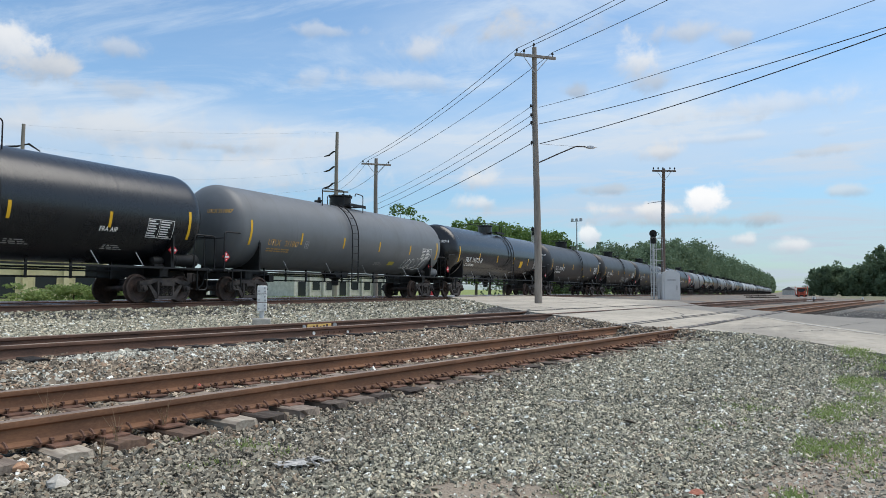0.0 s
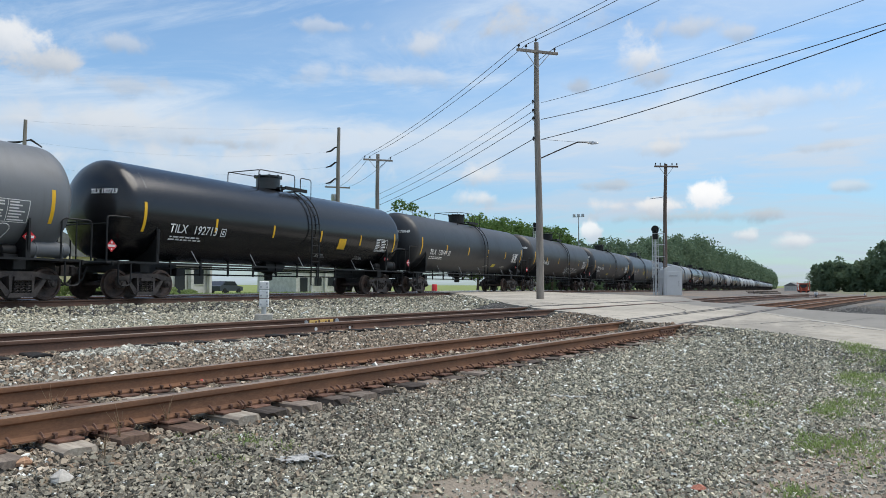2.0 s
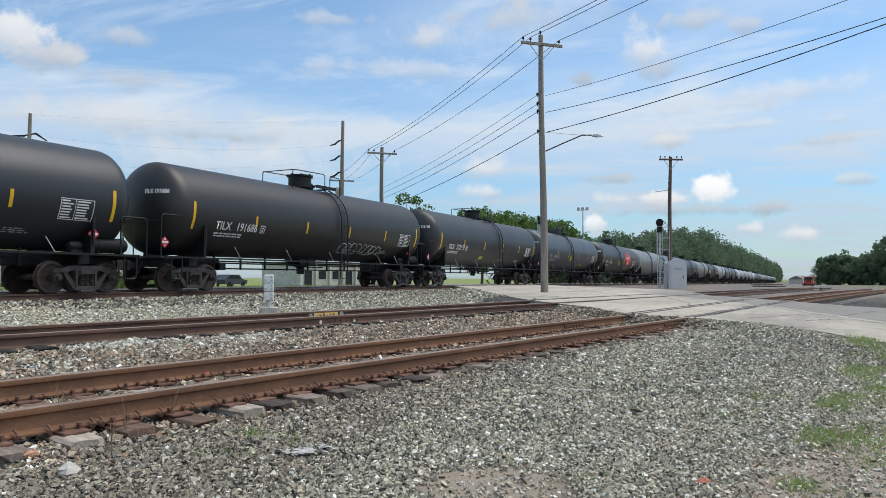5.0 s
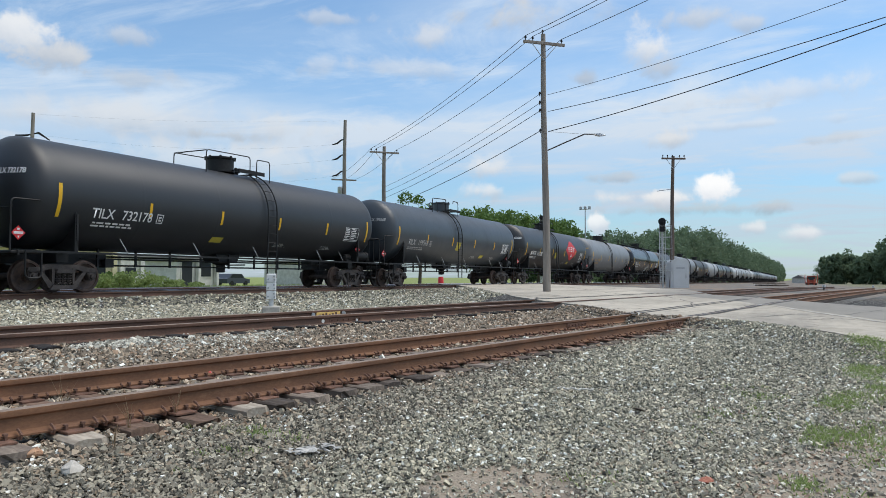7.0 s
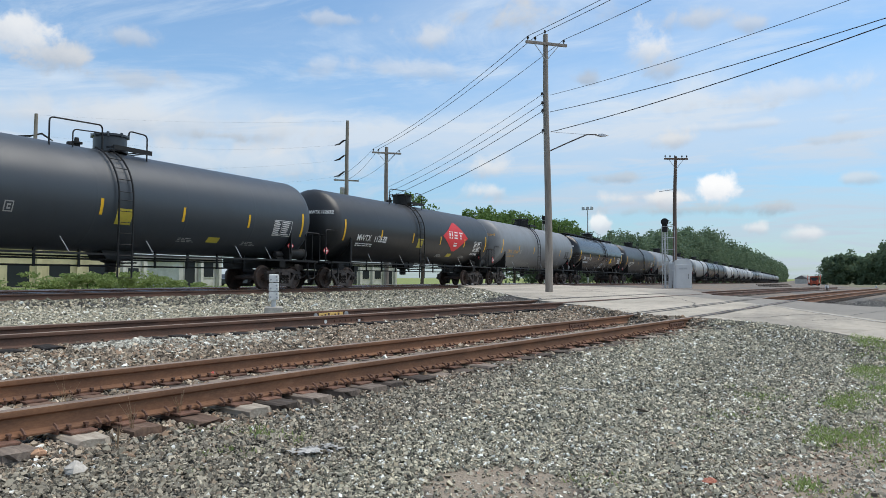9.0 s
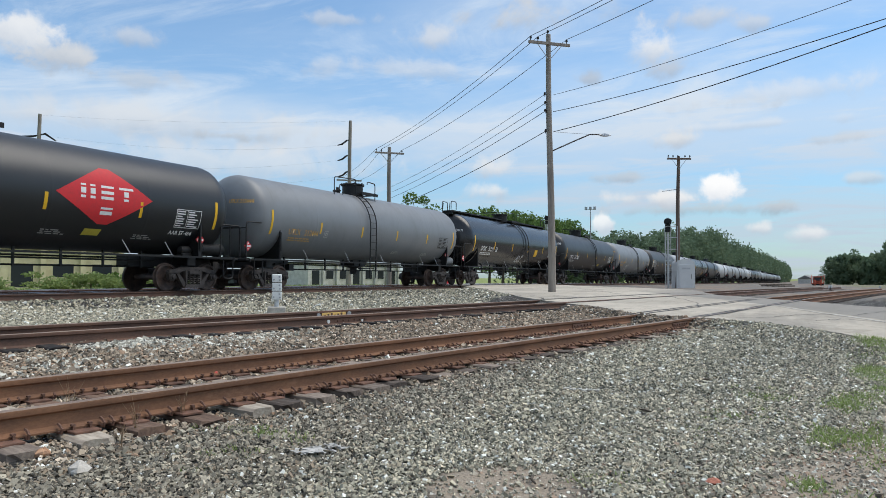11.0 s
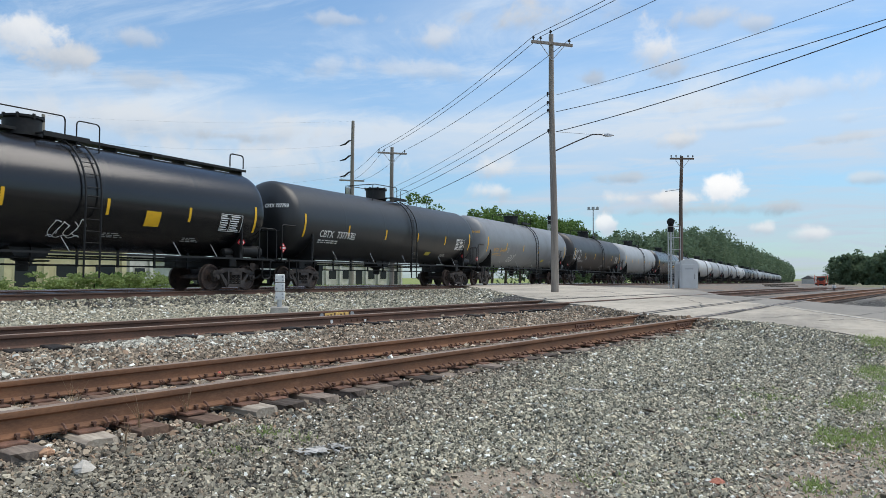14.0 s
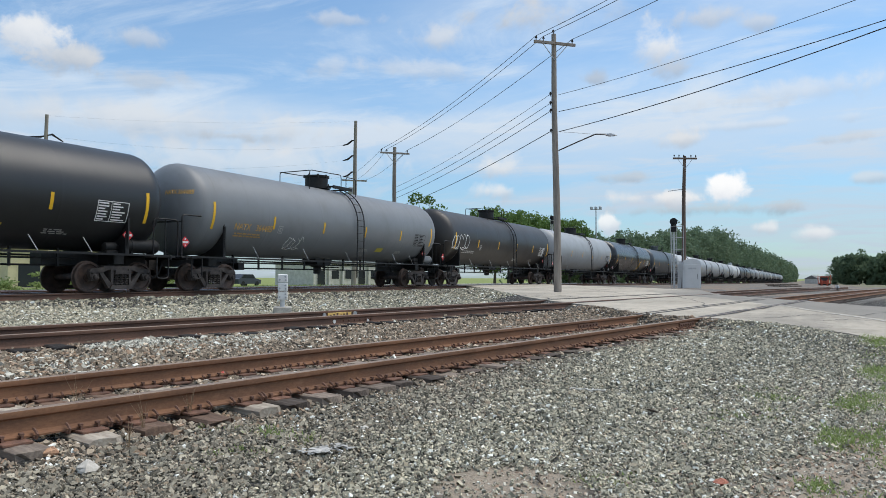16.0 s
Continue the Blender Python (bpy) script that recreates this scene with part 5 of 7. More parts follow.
    part("boxed_mark", FRAME_MARK, tank, WHITE if words and ink is WHITE else GREY_INK, Matrix.Translation((-4.35, 0, 0)))
    part("data_panel", SPECS[seed % 3], tank, WHITE if tone not in ("pale", "grey") else BLACK, Matrix.Translation((6.0, 0, 0)))
    part("small_print", TINY, tank, GREY_INK, Matrix.Translation((4.6, 0, 0)))
    part("small_print", TINY, tank, GREY_INK, Matrix.Translation((1.6, 0, 0)))
    if sign == 1:
        part("warning_sign", SIGN, tank, None, Matrix.Translation((2.9 if words != "TILX 732178" else -1.75, 0, 0)))
    if sign == 2:
        part("yellow_panel", SIGN_TALL, tank, None, Matrix.Translation((2.9, 0, 0)))
    if sign == 3:
        part("warning_sign", SIGN, tank, None, Matrix.Translation((2.9, 0, 0)))
        part("yellow_panel", SIGN_TALL, tank, DULL_YELLOW, Matrix.Translation((-1.0, 0, 0)))
    if words:
        part("head_mark", head_letters(words), tank, ink, None, "small reporting mark on the tank's head")
    if tag:
        me, x = tag
        part("sprayed_tag", me, tank, None if me is TAGS["crescent"] else WHITE, Matrix.Translation((x, 0, 0)))
    if note:
        part("painted_note", letters(note, 0.15), tank, WHITE, Matrix.Translation((note_x, 0, TANK_Z)) @ Matrix.Rotation(note_low / TANK_R, 4, "X") @ Matrix.Translation((0, 0, -TANK_Z)))
    if logo:
        d = part("logo_diamond", DIAMOND, tank, None, Matrix.Translation((3.4, 0, 0)), "red diamond logo with white bars")
        part("logo_bars", DIAMOND_MARK, d)
    if board:
        part("running_board", BOARD, car, None, None, "black full-length running board")
        part("head_ladder", HEAD_LADDER, car)
        part("hoop", HOOP, car)
        part("hoop", HOOP, car, None, Matrix.Translation((16.1, 0, 0)))
        part("hoop", HOOP, car, None, Matrix.Translation((0, 0.6, 0)))
    return car, wheels


def shift_print():
    """Foot lines of the printed blocks, as metres along the shell below its widest line."""
    def lower(me, s):
        for v in me.vertices:
            a = math.atan2(v.co.z - TANK_Z, -v.co.y)
            r = math.hypot(v.co.z - TANK_Z, v.co.y)
            a += s / TANK_R
            v.co.y, v.co.z = -r * math.cos(a), TANK_Z + r * math.sin(a)
    for me in LETTERS.values():
        lower(me, -0.68)
    for me in SMALL:
        lower(me, -0.86)
    lower(FRAME_MARK, -0.70)
    for me in SPECS:
        lower(me, -0.80)
    lower(TINY, -1.18)
    lower(SIGN, -1.28)
    lower(SIGN_TALL, -0.82)
    lower(DIAMOND, -0.02)
    lower(DIAMOND_MARK, -0.12)
    for key, me in TAGS.items():
        lower(me, -0.3 if key == "name" else -1.1)


def crescent_mesh():
    """A thick open ring painted on the shell."""
    pts = [on_shell(0.75 * math.cos(a), 0.75 * math.sin(a), TANK_R - 0.12) for a in (0.5 + 4.9 * i / 24 for i in range(25))]
    return Shape().tube(pts, [0.06 + 0.1 * math.sin(math.pi * i / 24) for i in range(25)], 8).mesh("painted_ring", YELLOW, True)


TAGS = {"club": scrawl_mesh(3, 2.2, 0.75, 0.02, 6), "wide": scrawl_mesh(5, 3.4, 0.6, 0.015, 8), "small": scrawl_mesh(8, 1.0, 0.6, 0.02, 4), "name": scrawl_mesh(11, 2.0, 0.8, 0.035, 5), "crescent": crescent_mesh()}
TRAIN = [
    # place at 8 s, tone, words, ink, label, extras
    (-83.5, "black", "", WHITE, "satin black tank car with yellow stripes and white print", dict(note="FRA AIP")),
    (-65.05, "midgrey", "UTLX 211847", OCHRE, "dusty grey tank car with ochre letters and a sprayed tag", dict(tag=("club", 4.4), sign=1, hooped=True, top_dx=0.5)),
    (-46.55, "gloss", "TILX 192713", WHITE, "shiny black tank car with white letters and yellow panel", dict(sign=2)),
    (-28.15, "charcoal", "TILX 730149", WHITE, "matt charcoal tank car with white letters", dict(sign=1)),
    (-9.6, "brown", "TILX 191686", WHITE, "brownish black tank car with faint sprayed tags", dict(tag=("wide", 1.2))),
    (8.8, "charcoal", "TILX 732178", WHITE, "charcoal tank car with white letters and yellow sign", dict(sign=1)),
    (27.2, "slate", "TILX 199568", GREY_INK, "slate grey tank car with worn grey letters", dict(sign=3, hooped=True)),
    (45.6, "ash", "MWTX 112632", WHITE, "dark tank car with a red diamond logo", dict(sign=3, logo=True, hooped=True, note="AAR ST-464", note_x=5.9, note_low=0.36)),
    (63.9, "grey", "UTLX 212444", OCHRE, "light grey tank car with ochre letters", dict(hooped=True)),
    (82.3, "gloss", "SIOX 31111", WHITE, "glossy black tank car with a full-length running board", dict(sign=2, board=True, tag=("small", 0.0))),
    (100.6, "ash", "CBTX 737793", WHITE, "matt dark grey tank car with white letters", dict(sign=1)),
    (118.75, "grey", "NATX 364485", OCHRE, "light grey tank car with ochre letters and small tag", dict(tag=("small", -3.6), sign=1)),
    (137.1, "brown", "", WHITE, "dark brown tank car with a big white sprayed tag", dict(tag=("name", -8.0))),
    (155.5, "pale", "", GREY_INK, "pale grey tank car streaked with dirt", dict()),
    (173.9, "black", "", YELLOW, "dark blue-black tank car with a yellow painted ring", dict(tag=("crescent", 3.2))),
]
CARS = []


def build_train():
    for i, (at, tone, words, ink, label, extra) in enumerate(TRAIN):
        for word in words.split():
            letters(word, 0.24 if ink is OCHRE else 0.30)
        if "note" in extra:
            letters(extra["note"], 0.15)
    shift_print()
    for i, (at, tone, words, ink, label, extra) in enumerate(TRAIN):
        extra = dict(extra)
        if "tag" in extra:
            extra["tag"] = (TAGS[extra["tag"][0]], extra["tag"][1])
        CARS.append((at, *build_car(at, tone, words, ink, label, 2, i, **extra)))
    rnd = random.Random(77)
    at, i = 173.9 + 18.38, 15
    while at < 528:
        tone = rnd.choice(["pale", "white", "grey", "pale", "slate", "white", "pale", "black", "grey"])
        CARS.append((at, *build_car(at, tone, "", GREY_INK, f"{'dark' if tone in ('black', 'slate', 'charcoal') else 'light grey'} tank car far down the train", 1 if i < 19 else 0, i)))
        at += 18.38
        i += 1


build_train()


# ---- poles and wires ----
def pole_mesh(foot, top, r0, r1, mat):
    n = 12
    a, b = Vector(foot), Vector(top)
    pts = [a.lerp(b, i / n) + Vector((0.02 * math.sin(i * 1.1), 0.02 * math.cos(i * 0.8), 0)) for i in range(n + 1)]
    return Shape().tube(pts, [r0 + (r1 - r0) * i / n for i in range(n + 1)], 12).mesh("shaft", mat, True)


def insulator_mesh():
    return Shape().lathe([(0, 0.02), (0.08, 0.02), (0.09, 0.05), (0.13, 0.06), (0.14, 0.035), (0.17, 0.045), (0.2, 0.03), (0.21, 0.01)], 10, "z").mesh("insulator", WIRE, True)


INSULATOR = insulator_mesh()


def utility_pole(base, top, arm_dir, arm_len, label, mat=POLE_WOOD, pins=(-0.9, -0.55, 0.85), r=(0.19, 0.12), arm_drop=0.45):
    """A wooden pole with one crossarm, its braces and pin insulators. Returns the thing and where the wires lie."""
    base, top = Vector(base), Vector(top)
    p = thing("utility_pole", label, "utility pole", m=Matrix.Translation(base))
    rel = top - base
    part("shaft", pole_mesh((0, 0, -0.3), rel, r[0], r[1], mat), p)
    d = Vector((*arm_dir, 0)).normalized()
    up = rel.lerp(Vector(), arm_drop / rel.length)
    q = Vector((-d.y, d.x, 0)) * 0.14
    yaw = math.degrees(math.atan2(d.y, d.x))
    arm = Shape().box((-arm_len / 2, -0.05, -0.06), (arm_len / 2, 0.05, 0.06), 0.01)
    part("crossarm", arm.mesh("crossarm", mat), p, None, Matrix.Translation(up - q) @ pose(0, 0, 0, 0, 0, yaw))
    for s in (-1, 1):
        a, b = up - q * 1.2 + d * s * arm_len * 0.32, up - Vector((0, 0, 0.75)) - q * 0.9
        part("brace", Shape().tube([a, b], 0.018, 5).mesh("brace", GALV), p)
    at = []
    for s in pins:
        c = up - q + d * s * arm_len / 2 + Vector((0, 0, 0.06))
        part("insulator", INSULATOR, p, None, Matrix.Translation(c))
        at.append(base + c + Vector((0, 0, 0.2)))
    return p, at


def span_mesh(a, b, sag, r):
    a, b = Vector(a), Vector(b)
    pts = [a.lerp(b, i / 24) - Vector((0, 0, sag * 4 * (i / 24) * (1 - i / 24))) for i in range(25)]
    return Shape().tube(pts, r, 5).mesh("overhead_wire", WIRE, True)


def wire_span(a, b, sag, r=0.013):
    thing("overhead_wire", "thin black overhead wire slung between poles", "overhead wire", "overhead wires", me=span_mesh(a, b, sag, r))


P1, P3, P4, PT = Vector((30.9, 10.4, 0.5)), Vector((44.3, 27.2, 0.25)), Vector((18.5, -6.8, 0.02)), Vector((61.7, 42.8, 0.15))
ARM = (0.69, -0.72)
TOP1, TOP3, TOP4 = Vector((30.42, 10.42, 12.05)), Vector((44.05, 27.1, 10.55)), Vector((18.4, -6.8, 12.6))


def build_poles():
    p1, w1 = utility_pole(P1, TOP1, ARM, 2.0, "tall weathered grey wooden utility pole with a street light arm", r=(0.18, 0.105))
    part("ridge_pin", INSULATOR, p1, None, Matrix.Translation(TOP1 - P1))
    # street light
    out = Vector((0.62, -0.78, 0)).normalized()
    foot = Vector((-0.27, 0, 6.35)) + out * 0.14
    elbow = foot + out * 1.75 + Vector((0, 0, 0.8))
    part("lamp_arm", Shape().tube([foot, foot + out * 0.9 + Vector((0, 0, 0.42)), elbow, elbow + out * 0.5 + Vector((0, 0, 0.02))], 0.03, 7).mesh("lamp_arm", TRUCK_STEEL, True), p1)
    part("stay", Shape().tube([foot + Vector((0, 0, 0.85)), elbow], 0.01, 4).mesh("stay", GALV), p1)
    head = Shape()
    c = elbow + out * 0.72
    for i in range(5):
        k = i / 4
        head.lathe([(-0.05 * math.sin(k * math.pi) - 0.01, 0.10), (0.05 * math.sin(k * math.pi) + 0.01, 0.08)], 10, "z", c + out * (k - 0.5) * 0.45)
    part("lamp_head", head.mesh("lamp_head", GALV, True), p1)
    p3, w3 = utility_pole(P3, TOP3, ARM, 2.15, "grey wooden utility pole behind the main line")
    p4, w4 = utility_pole(P4, TOP4, ARM, 2.0, "grey wooden utility pole on the yard side")
    tp = thing("transmission_pole", "very tall grey pole with side insulators and a crossarm", "utility pole", m=Matrix.Translation(PT))
    part("shaft", pole_mesh((0, 0, -0.3), (0.1, 0, 17.35), 0.27, 0.16, POLE_WOOD), tp)
    left = Vector((-0.45, 0.89, 0))
    hang = []
    for z in (15.3, 13.7, 12.0):
        rod = [Vector((0, 0, z)), Vector((0, 0, z)) + left * 0.3 + Vector((0, 0, -0.05)), Vector((0, 0, z)) + left * 0.75 + Vector((0, 0, -0.42)), Vector((0, 0, z)) + left * 1.25 + Vector((0, 0, -0.55))]
        part("insulator_arm", Shape().tube(rod, [0.05, 0.09, 0.1, 0.05], 8).mesh("insulator_arm", BLACK, True), tp)
        hang.append(PT + rod[-1])
    part("crossarm", Shape().box((-1.3, -0.06, 11.0), (1.3, 0.06, 11.15), 0.01).mesh("crossarm", POLE_WOOD), tp, None, pose(0, 0, 0, 0, 0, math.degrees(math.atan2(-0.72, 0.69))))
    part("transformer", Shape().lathe([(9.6, 0.2), (9.65, 0.24), (10.3, 0.24), (10.35, 0.18)], 14, "z", (-0.3, 0.3, 0)).mesh("transformer", GALV, True), tp)
    # poles further along the same line
    pl = Vector((44.4, 67.8, 0.12))
    tl = thing("transmission_pole", "tall grey pole with dark insulators beyond the lawn", "utility pole", m=Matrix.Translation(pl))
    part("shaft", pole_mesh((0, 0, -0.3), (0, 0, 17.1), 0.27, 0.16, POLE_WOOD), tl)
    for s in (-1, 1):
        rod = [Vector((0, 0, 15.0)), Vector((0, 0, 15.0)) - left * s * 0.6 + Vector((0, 0, 0.12 * s)), Vector((0, 0, 15.0)) - left * s * 1.7 + Vector((0, 0, -0.1 - 0.5 * max(0, s)))]
        part("insulator_arm", Shape().tube(rod, [0.05, 0.11, 0.06], 8).mesh("insulator_arm", BLACK, True), tl)
    # spans
    for a, b, c in zip(w1, w3, w4):
        wire_span(a, b, 0.35)
        wire_span(a, c, 0.25)
    far = [PT + Vector((0.69 * s, -0.72 * s, 11.2)) for s in (-1.2, 0.2, 1.2)]
    for a, b in zip(w3, far):
        wire_span(a, b, 0.3, 0.012)
    for z1, z3, z4, r in ((9.35, 7.7, 8.95, 0.010), (8.95, 7.3, 0, 0.012), (8.6, 6.9, 8.1, 0.014), (7.7, 6.2, 8.2, 0.017)):
        f = (z1 - 0.5) / 11.55
        a = P1 + (TOP1 - P1) * f + Vector((-0.14, 0.14, 0))
        part("insulator", INSULATOR, p1, None, Matrix.Translation(a - P1 - Vector((0, 0, 0.1))))
        wire_span(a, P3 + Vector((0.0, -0.14, z3 - 0.25)), 0.25, r)
        if z4:
            wire_span(a + Vector((0.28, -0.28, 0)), P4 + Vector((0, 0.14, z4)), 0.3, r)
    wire_span(P3 + Vector((0.1, -0.1, 6.2)), Vector((55.5, 29.5, 6.6)), 0.1, 0.02)
    for i, h in enumerate(hang):
        wire_span(h, pl + Vector((0.6, -1.4, 14.8 - i * 2.4)), 0.8, 0.0035)
    wire_span(PT + Vector((0.1, 0, 17.3)), pl + Vector((0, 0, 17.0)), 0.4, 0.003)
    # brown pole by the signal
    p2, _ = utility_pole((53.85, 8.74, 0.22), (53.7, 8.55, 9.95), (0.50, -0.86), 1.75, "brown wooden utility pole beside the signal cabinet", POLE_BROWN, (-0.9, -0.5, -0.1, 0.5, 0.9), (0.17, 0.11), 0.2)
    part("side_arm", Shape().tube([(-0.03, 0, 7.35), (-0.5, 0.9, 7.2)], 0.025, 5).mesh("side_arm", GALV), p2)
    part("conduit", Shape().tube([(-0.16, -0.16, 0), (-0.16, -0.16, 2.0)], 0.05, 6).mesh("conduit", WHITE), p2)
    # slim yard light far behind the train
    yl = thing("yard_light", "slim steel mast with floodlights behind the train", "light mast", m=Matrix.Translation((120, 33.6, 0.2 + fall(120))))
    part("mast", Shape().tube([(0, 0, -0.2), (0, 0, 13.1)], [0.16, 0.08], 8).mesh("mast", GALV, True), yl)
    for s in (-1, 0, 1):
        part("floodlight", Shape().box((-0.2, s * 0.75 - 0.22, 12.9), (0.15, s * 0.75 + 0.22, 13.4), 0.05).mesh("floodlight", GALV), yl)
    part("crossbar", Shape().box((-0.05, -1.0, 12.85), (0.05, 1.0, 12.95)).mesh("crossbar", GALV), yl)


build_poles()


# ---- signals and cabinet ----
def signal_mast(at, height, label, yaw=0):
    s = thing("railway_signal", label, "railway signal", "signals by the crossing", m=Matrix.Translation(at) @ pose(0, 0, 0, 0, 0, yaw))
    part("foundation", Shape().box((-0.4, -0.4, -0.25), (0.4, 0.4, 0.12), 0.03).mesh("foundation", CONCRETE_BLOCK), s)
    part("mast", Shape().tube([(0, 0, 0), (0, 0, height)], 0.075, 10).mesh("mast", SILVER, True), s)
    for y in (-0.2, 0.17):
        part("ladder_rail", Shape().tube([(-0.15, y, 0.1), (-0.15, y, height - 0.2)], 0.024, 5).mesh("ladder_rail", SILVER), s)
    rungs = Shape()
    k = 0.4
    while k < height - 0.3:
        rungs.tube([(-0.15, -0.2, k), (-0.15, 0.17, k)], 0.016, 5)
        k += 0.3
    tagged(part("ladder_rungs", rungs.mesh("ladder_rungs", SILVER), s), kind="stuff")
    cage = Shape()
    for z in (height - 0.9, height - 1.75, height - 2.6, height - 3.3, height - 0.1):
        cage.tube([(-0.3, -0.66, z), (-0.3, 0.2, z), (0.3, 0.2, z), (0.3, -0.66, z), (-0.3, -0.66, z)], 0.018, 5)
    for x, y in ((-0.3, -0.66), (-0.3, 0.2), (0.3, 0.2), (0.3, -0.66)):
        cage.tube([(x, y, height - 3.3), (x, y, height - 0.1)], 0.018, 5)
    part("platform_cage", cage.mesh("platform_cage", SILVER), s)
    head = part("signal_head", Shape().box((-0.24, -0.19, height - 0.5), (-0.04, 0.19, height + 0.35), 0.05).mesh("signal_head", BLACK), s)
    part("backing_disc", Shape().lathe([(-0.30, 0.27), (-0.26, 0.27)], 22, "x", (0, 0, height + 0.22)).mesh("backing_disc", BLACK), s)
    part("hood", Shape().lathe([(-0.55, 0.13), (-0.3, 0.14), (-0.3, 0.1), (-0.55, 0.11)], 16, "x", (0, 0, height + 0.1)).mesh("hood", BLACK, True), head)
    return s


def build_signals():
    signal_mast((53.5, 9.3, 0.22), 4.75, "silver railway signal mast with ladder cage and black head", 8)
    signal_mast((83.0, 28.6, 0.2 + fall(83)), 8.1, "silver signal mast with black head behind the train", 8)
    c = thing("signal_cabinet", "pale grey metal signal cabinet with a rounded roof on a slab", "equipment cabinet", m=Matrix.Translation((54.25, 8.38, 0.18)) @ pose(0, 0, 0, 0, 0, -62))
    part("slab", Shape().box((-0.8, -0.7, -0.2), (0.8, 0.7, 0.08), 0.02).mesh("slab", CONCRETE_BLOCK), c)
    shell = [(-0.65, 0.08), (0.65, 0.08), (0.65, 2.0)] + [(0.65 * math.cos(math.pi * i / 10), 2.0 + 0.36 * math.sin(math.pi * i / 10)) for i in range(1, 10)] + [(-0.65, 2.0)]
    part("body", Shape().prism(shell, -0.55, 0.55).mesh("body", CABINET), c)
    door = part("door", Shape().box((-0.52, -0.585, 0.2), (0.52, -0.552, 1.95), 0.01).mesh("door", CABINET), c)
    part("handle", Shape().tube([(0.38, -0.6, 0.95), (0.38, -0.64, 1.0), (0.38, -0.64, 1.2), (0.38, -0.6, 1.25)], 0.015, 5).mesh("handle", BLACK), door)
    part("louvre", Shape().box((-0.3, -0.6, 1.6), (0.3, -0.587, 1.72)).mesh("louvre", GALV), door)
    # post with stacked white boxes
    z0 = ground_z(13.4, 11.35)
    m = thing("trackside_marker", "white stacked-box trackside marker post on a concrete block", "marker post", m=Matrix.Translation((13.4, 11.35, z0)) @ pose(0, 0, 0, 0, 0, -50))
    part("block", Shape().box((-0.21, -0.21, -0.2), (0.21, 0.21, 0.19), 0.02).mesh("block", CONCRETE_BLOCK), m)
    part("stem", Shape().tube([(0, 0, 0.18), (0, 0, 0.4)], 0.06, 10).mesh("stem", SILVER, True), m)
    for k in range(3):
        b = part("box", Shape().box((-0.115, -0.1, 0.36 + k * 0.205), (0.115, 0.1, 0.55 + k * 0.205), 0.018).mesh("box", WHITE), m)
        for x, z in ((-0.07, 0.06), (0.06, 0.13), (0.07, 0.05)):
            part("bolt", Shape().lathe([(-0.125, 0.02), (-0.1, 0.022)], 8, "y", (x, 0, 0.36 + k * 0.205 + z)).mesh("bolt", GALV), b)


build_signals()

# painted rail and joint on the second siding
yaw_mid = math.degrees(math.atan(-0.15))
part("painted_rail_patch", Shape().box((-0.36, -0.022, 0.03), (0.36, -0.012, 0.135), 0.003).mesh("painted_rail_patch", plain("faded_yellow_paint", (0.75, 0.5, 0.16), 0.7)), mid_track, None, pose(12.75, mid_y(12.75) + 0.745, mid_z(0) - 0.181, 0, 0, yaw_mid), "faded yellow paint with dark marks")
for dx, w_, col_ in ((-0.46, 0.09, GALV), (0.47, 0.11, GALV)):
    part("painted_dot", Shape().lathe([(-0.03, w_ * 0.55), (-0.012, w_ * 0.55)], 12, "y", (dx, 0, 0.085)).mesh("painted_dot", col_), mid_track, None, pose(12.75, mid_y(12.75) + 0.745, mid_z(0) - 0.181, 0, 0, yaw_mid))
marks = Shape()
for k in range(6):
    marks.box((-0.3 + k * 0.1, -0.028, 0.055), (-0.25 + k * 0.1, -0.023, 0.085 + 0.02 * (k % 3)))
part("paint_marks", marks.mesh("paint_marks", RUST_DARK), mid_track, None, pose(12.75, mid_y(12.75) + 0.745, mid_z(0) - 0.181, 0, 0, yaw_mid))
part("joint_bar", JOINT, mid_track, None, pose(11.5, mid_y(11.5) - 0.745, mid_z(0) - 0.181, 0, 0, yaw_mid))
part("painted_dot", Shape().lathe([(-0.04, 0.035), (-0.025, 0.035)], 12, "y", (-0.62, 0, 0.07)).mesh("painted_dot", WHITE), mid_track, None, pose(11.5, mid_y(11.5) - 0.745, mid_z(0) - 0.181, 0, 0, yaw_mid))
part("painted_dot", Shape().lathe([(-0.04, 0.03), (-0.025, 0.03)], 12, "y", (0.3, 0, 0.05)).mesh("painted_dot", WHITE), mid_track, None, pose(11.5, mid_y(11.5) - 0.745, mid_z(0) - 0.181, 0, 0, yaw_mid))


# ---- plants ----
def quads_mesh(name, centres, sizes, mat, seed, flat=0.0, tall=1.0):
    """Many small leaves: each a bent quad of its own."""
    rng = np.random.default_rng(seed)
    n = len(centres)
    a = rng.normal(size=(n, 3))
    a[:, 2] *= 1 - flat
    a /= np.linalg.norm(a, axis=1, keepdims=True)
    b = rng.normal(size=(n, 3))
    b -= a * (a * b).sum(1, keepdims=True)
    b /= np.linalg.norm(b, axis=1, keepdims=True)
    c = np.cross(a, b)
    s = sizes[:, None]
    v = np.stack([centres - a * s * tall, centres + b * s * 0.55 + c * s * 0.15, centres + a * s * tall, centres - b * s * 0.55 + c * s * 0.15], 1)
    return fast_quads(name, v, mat)


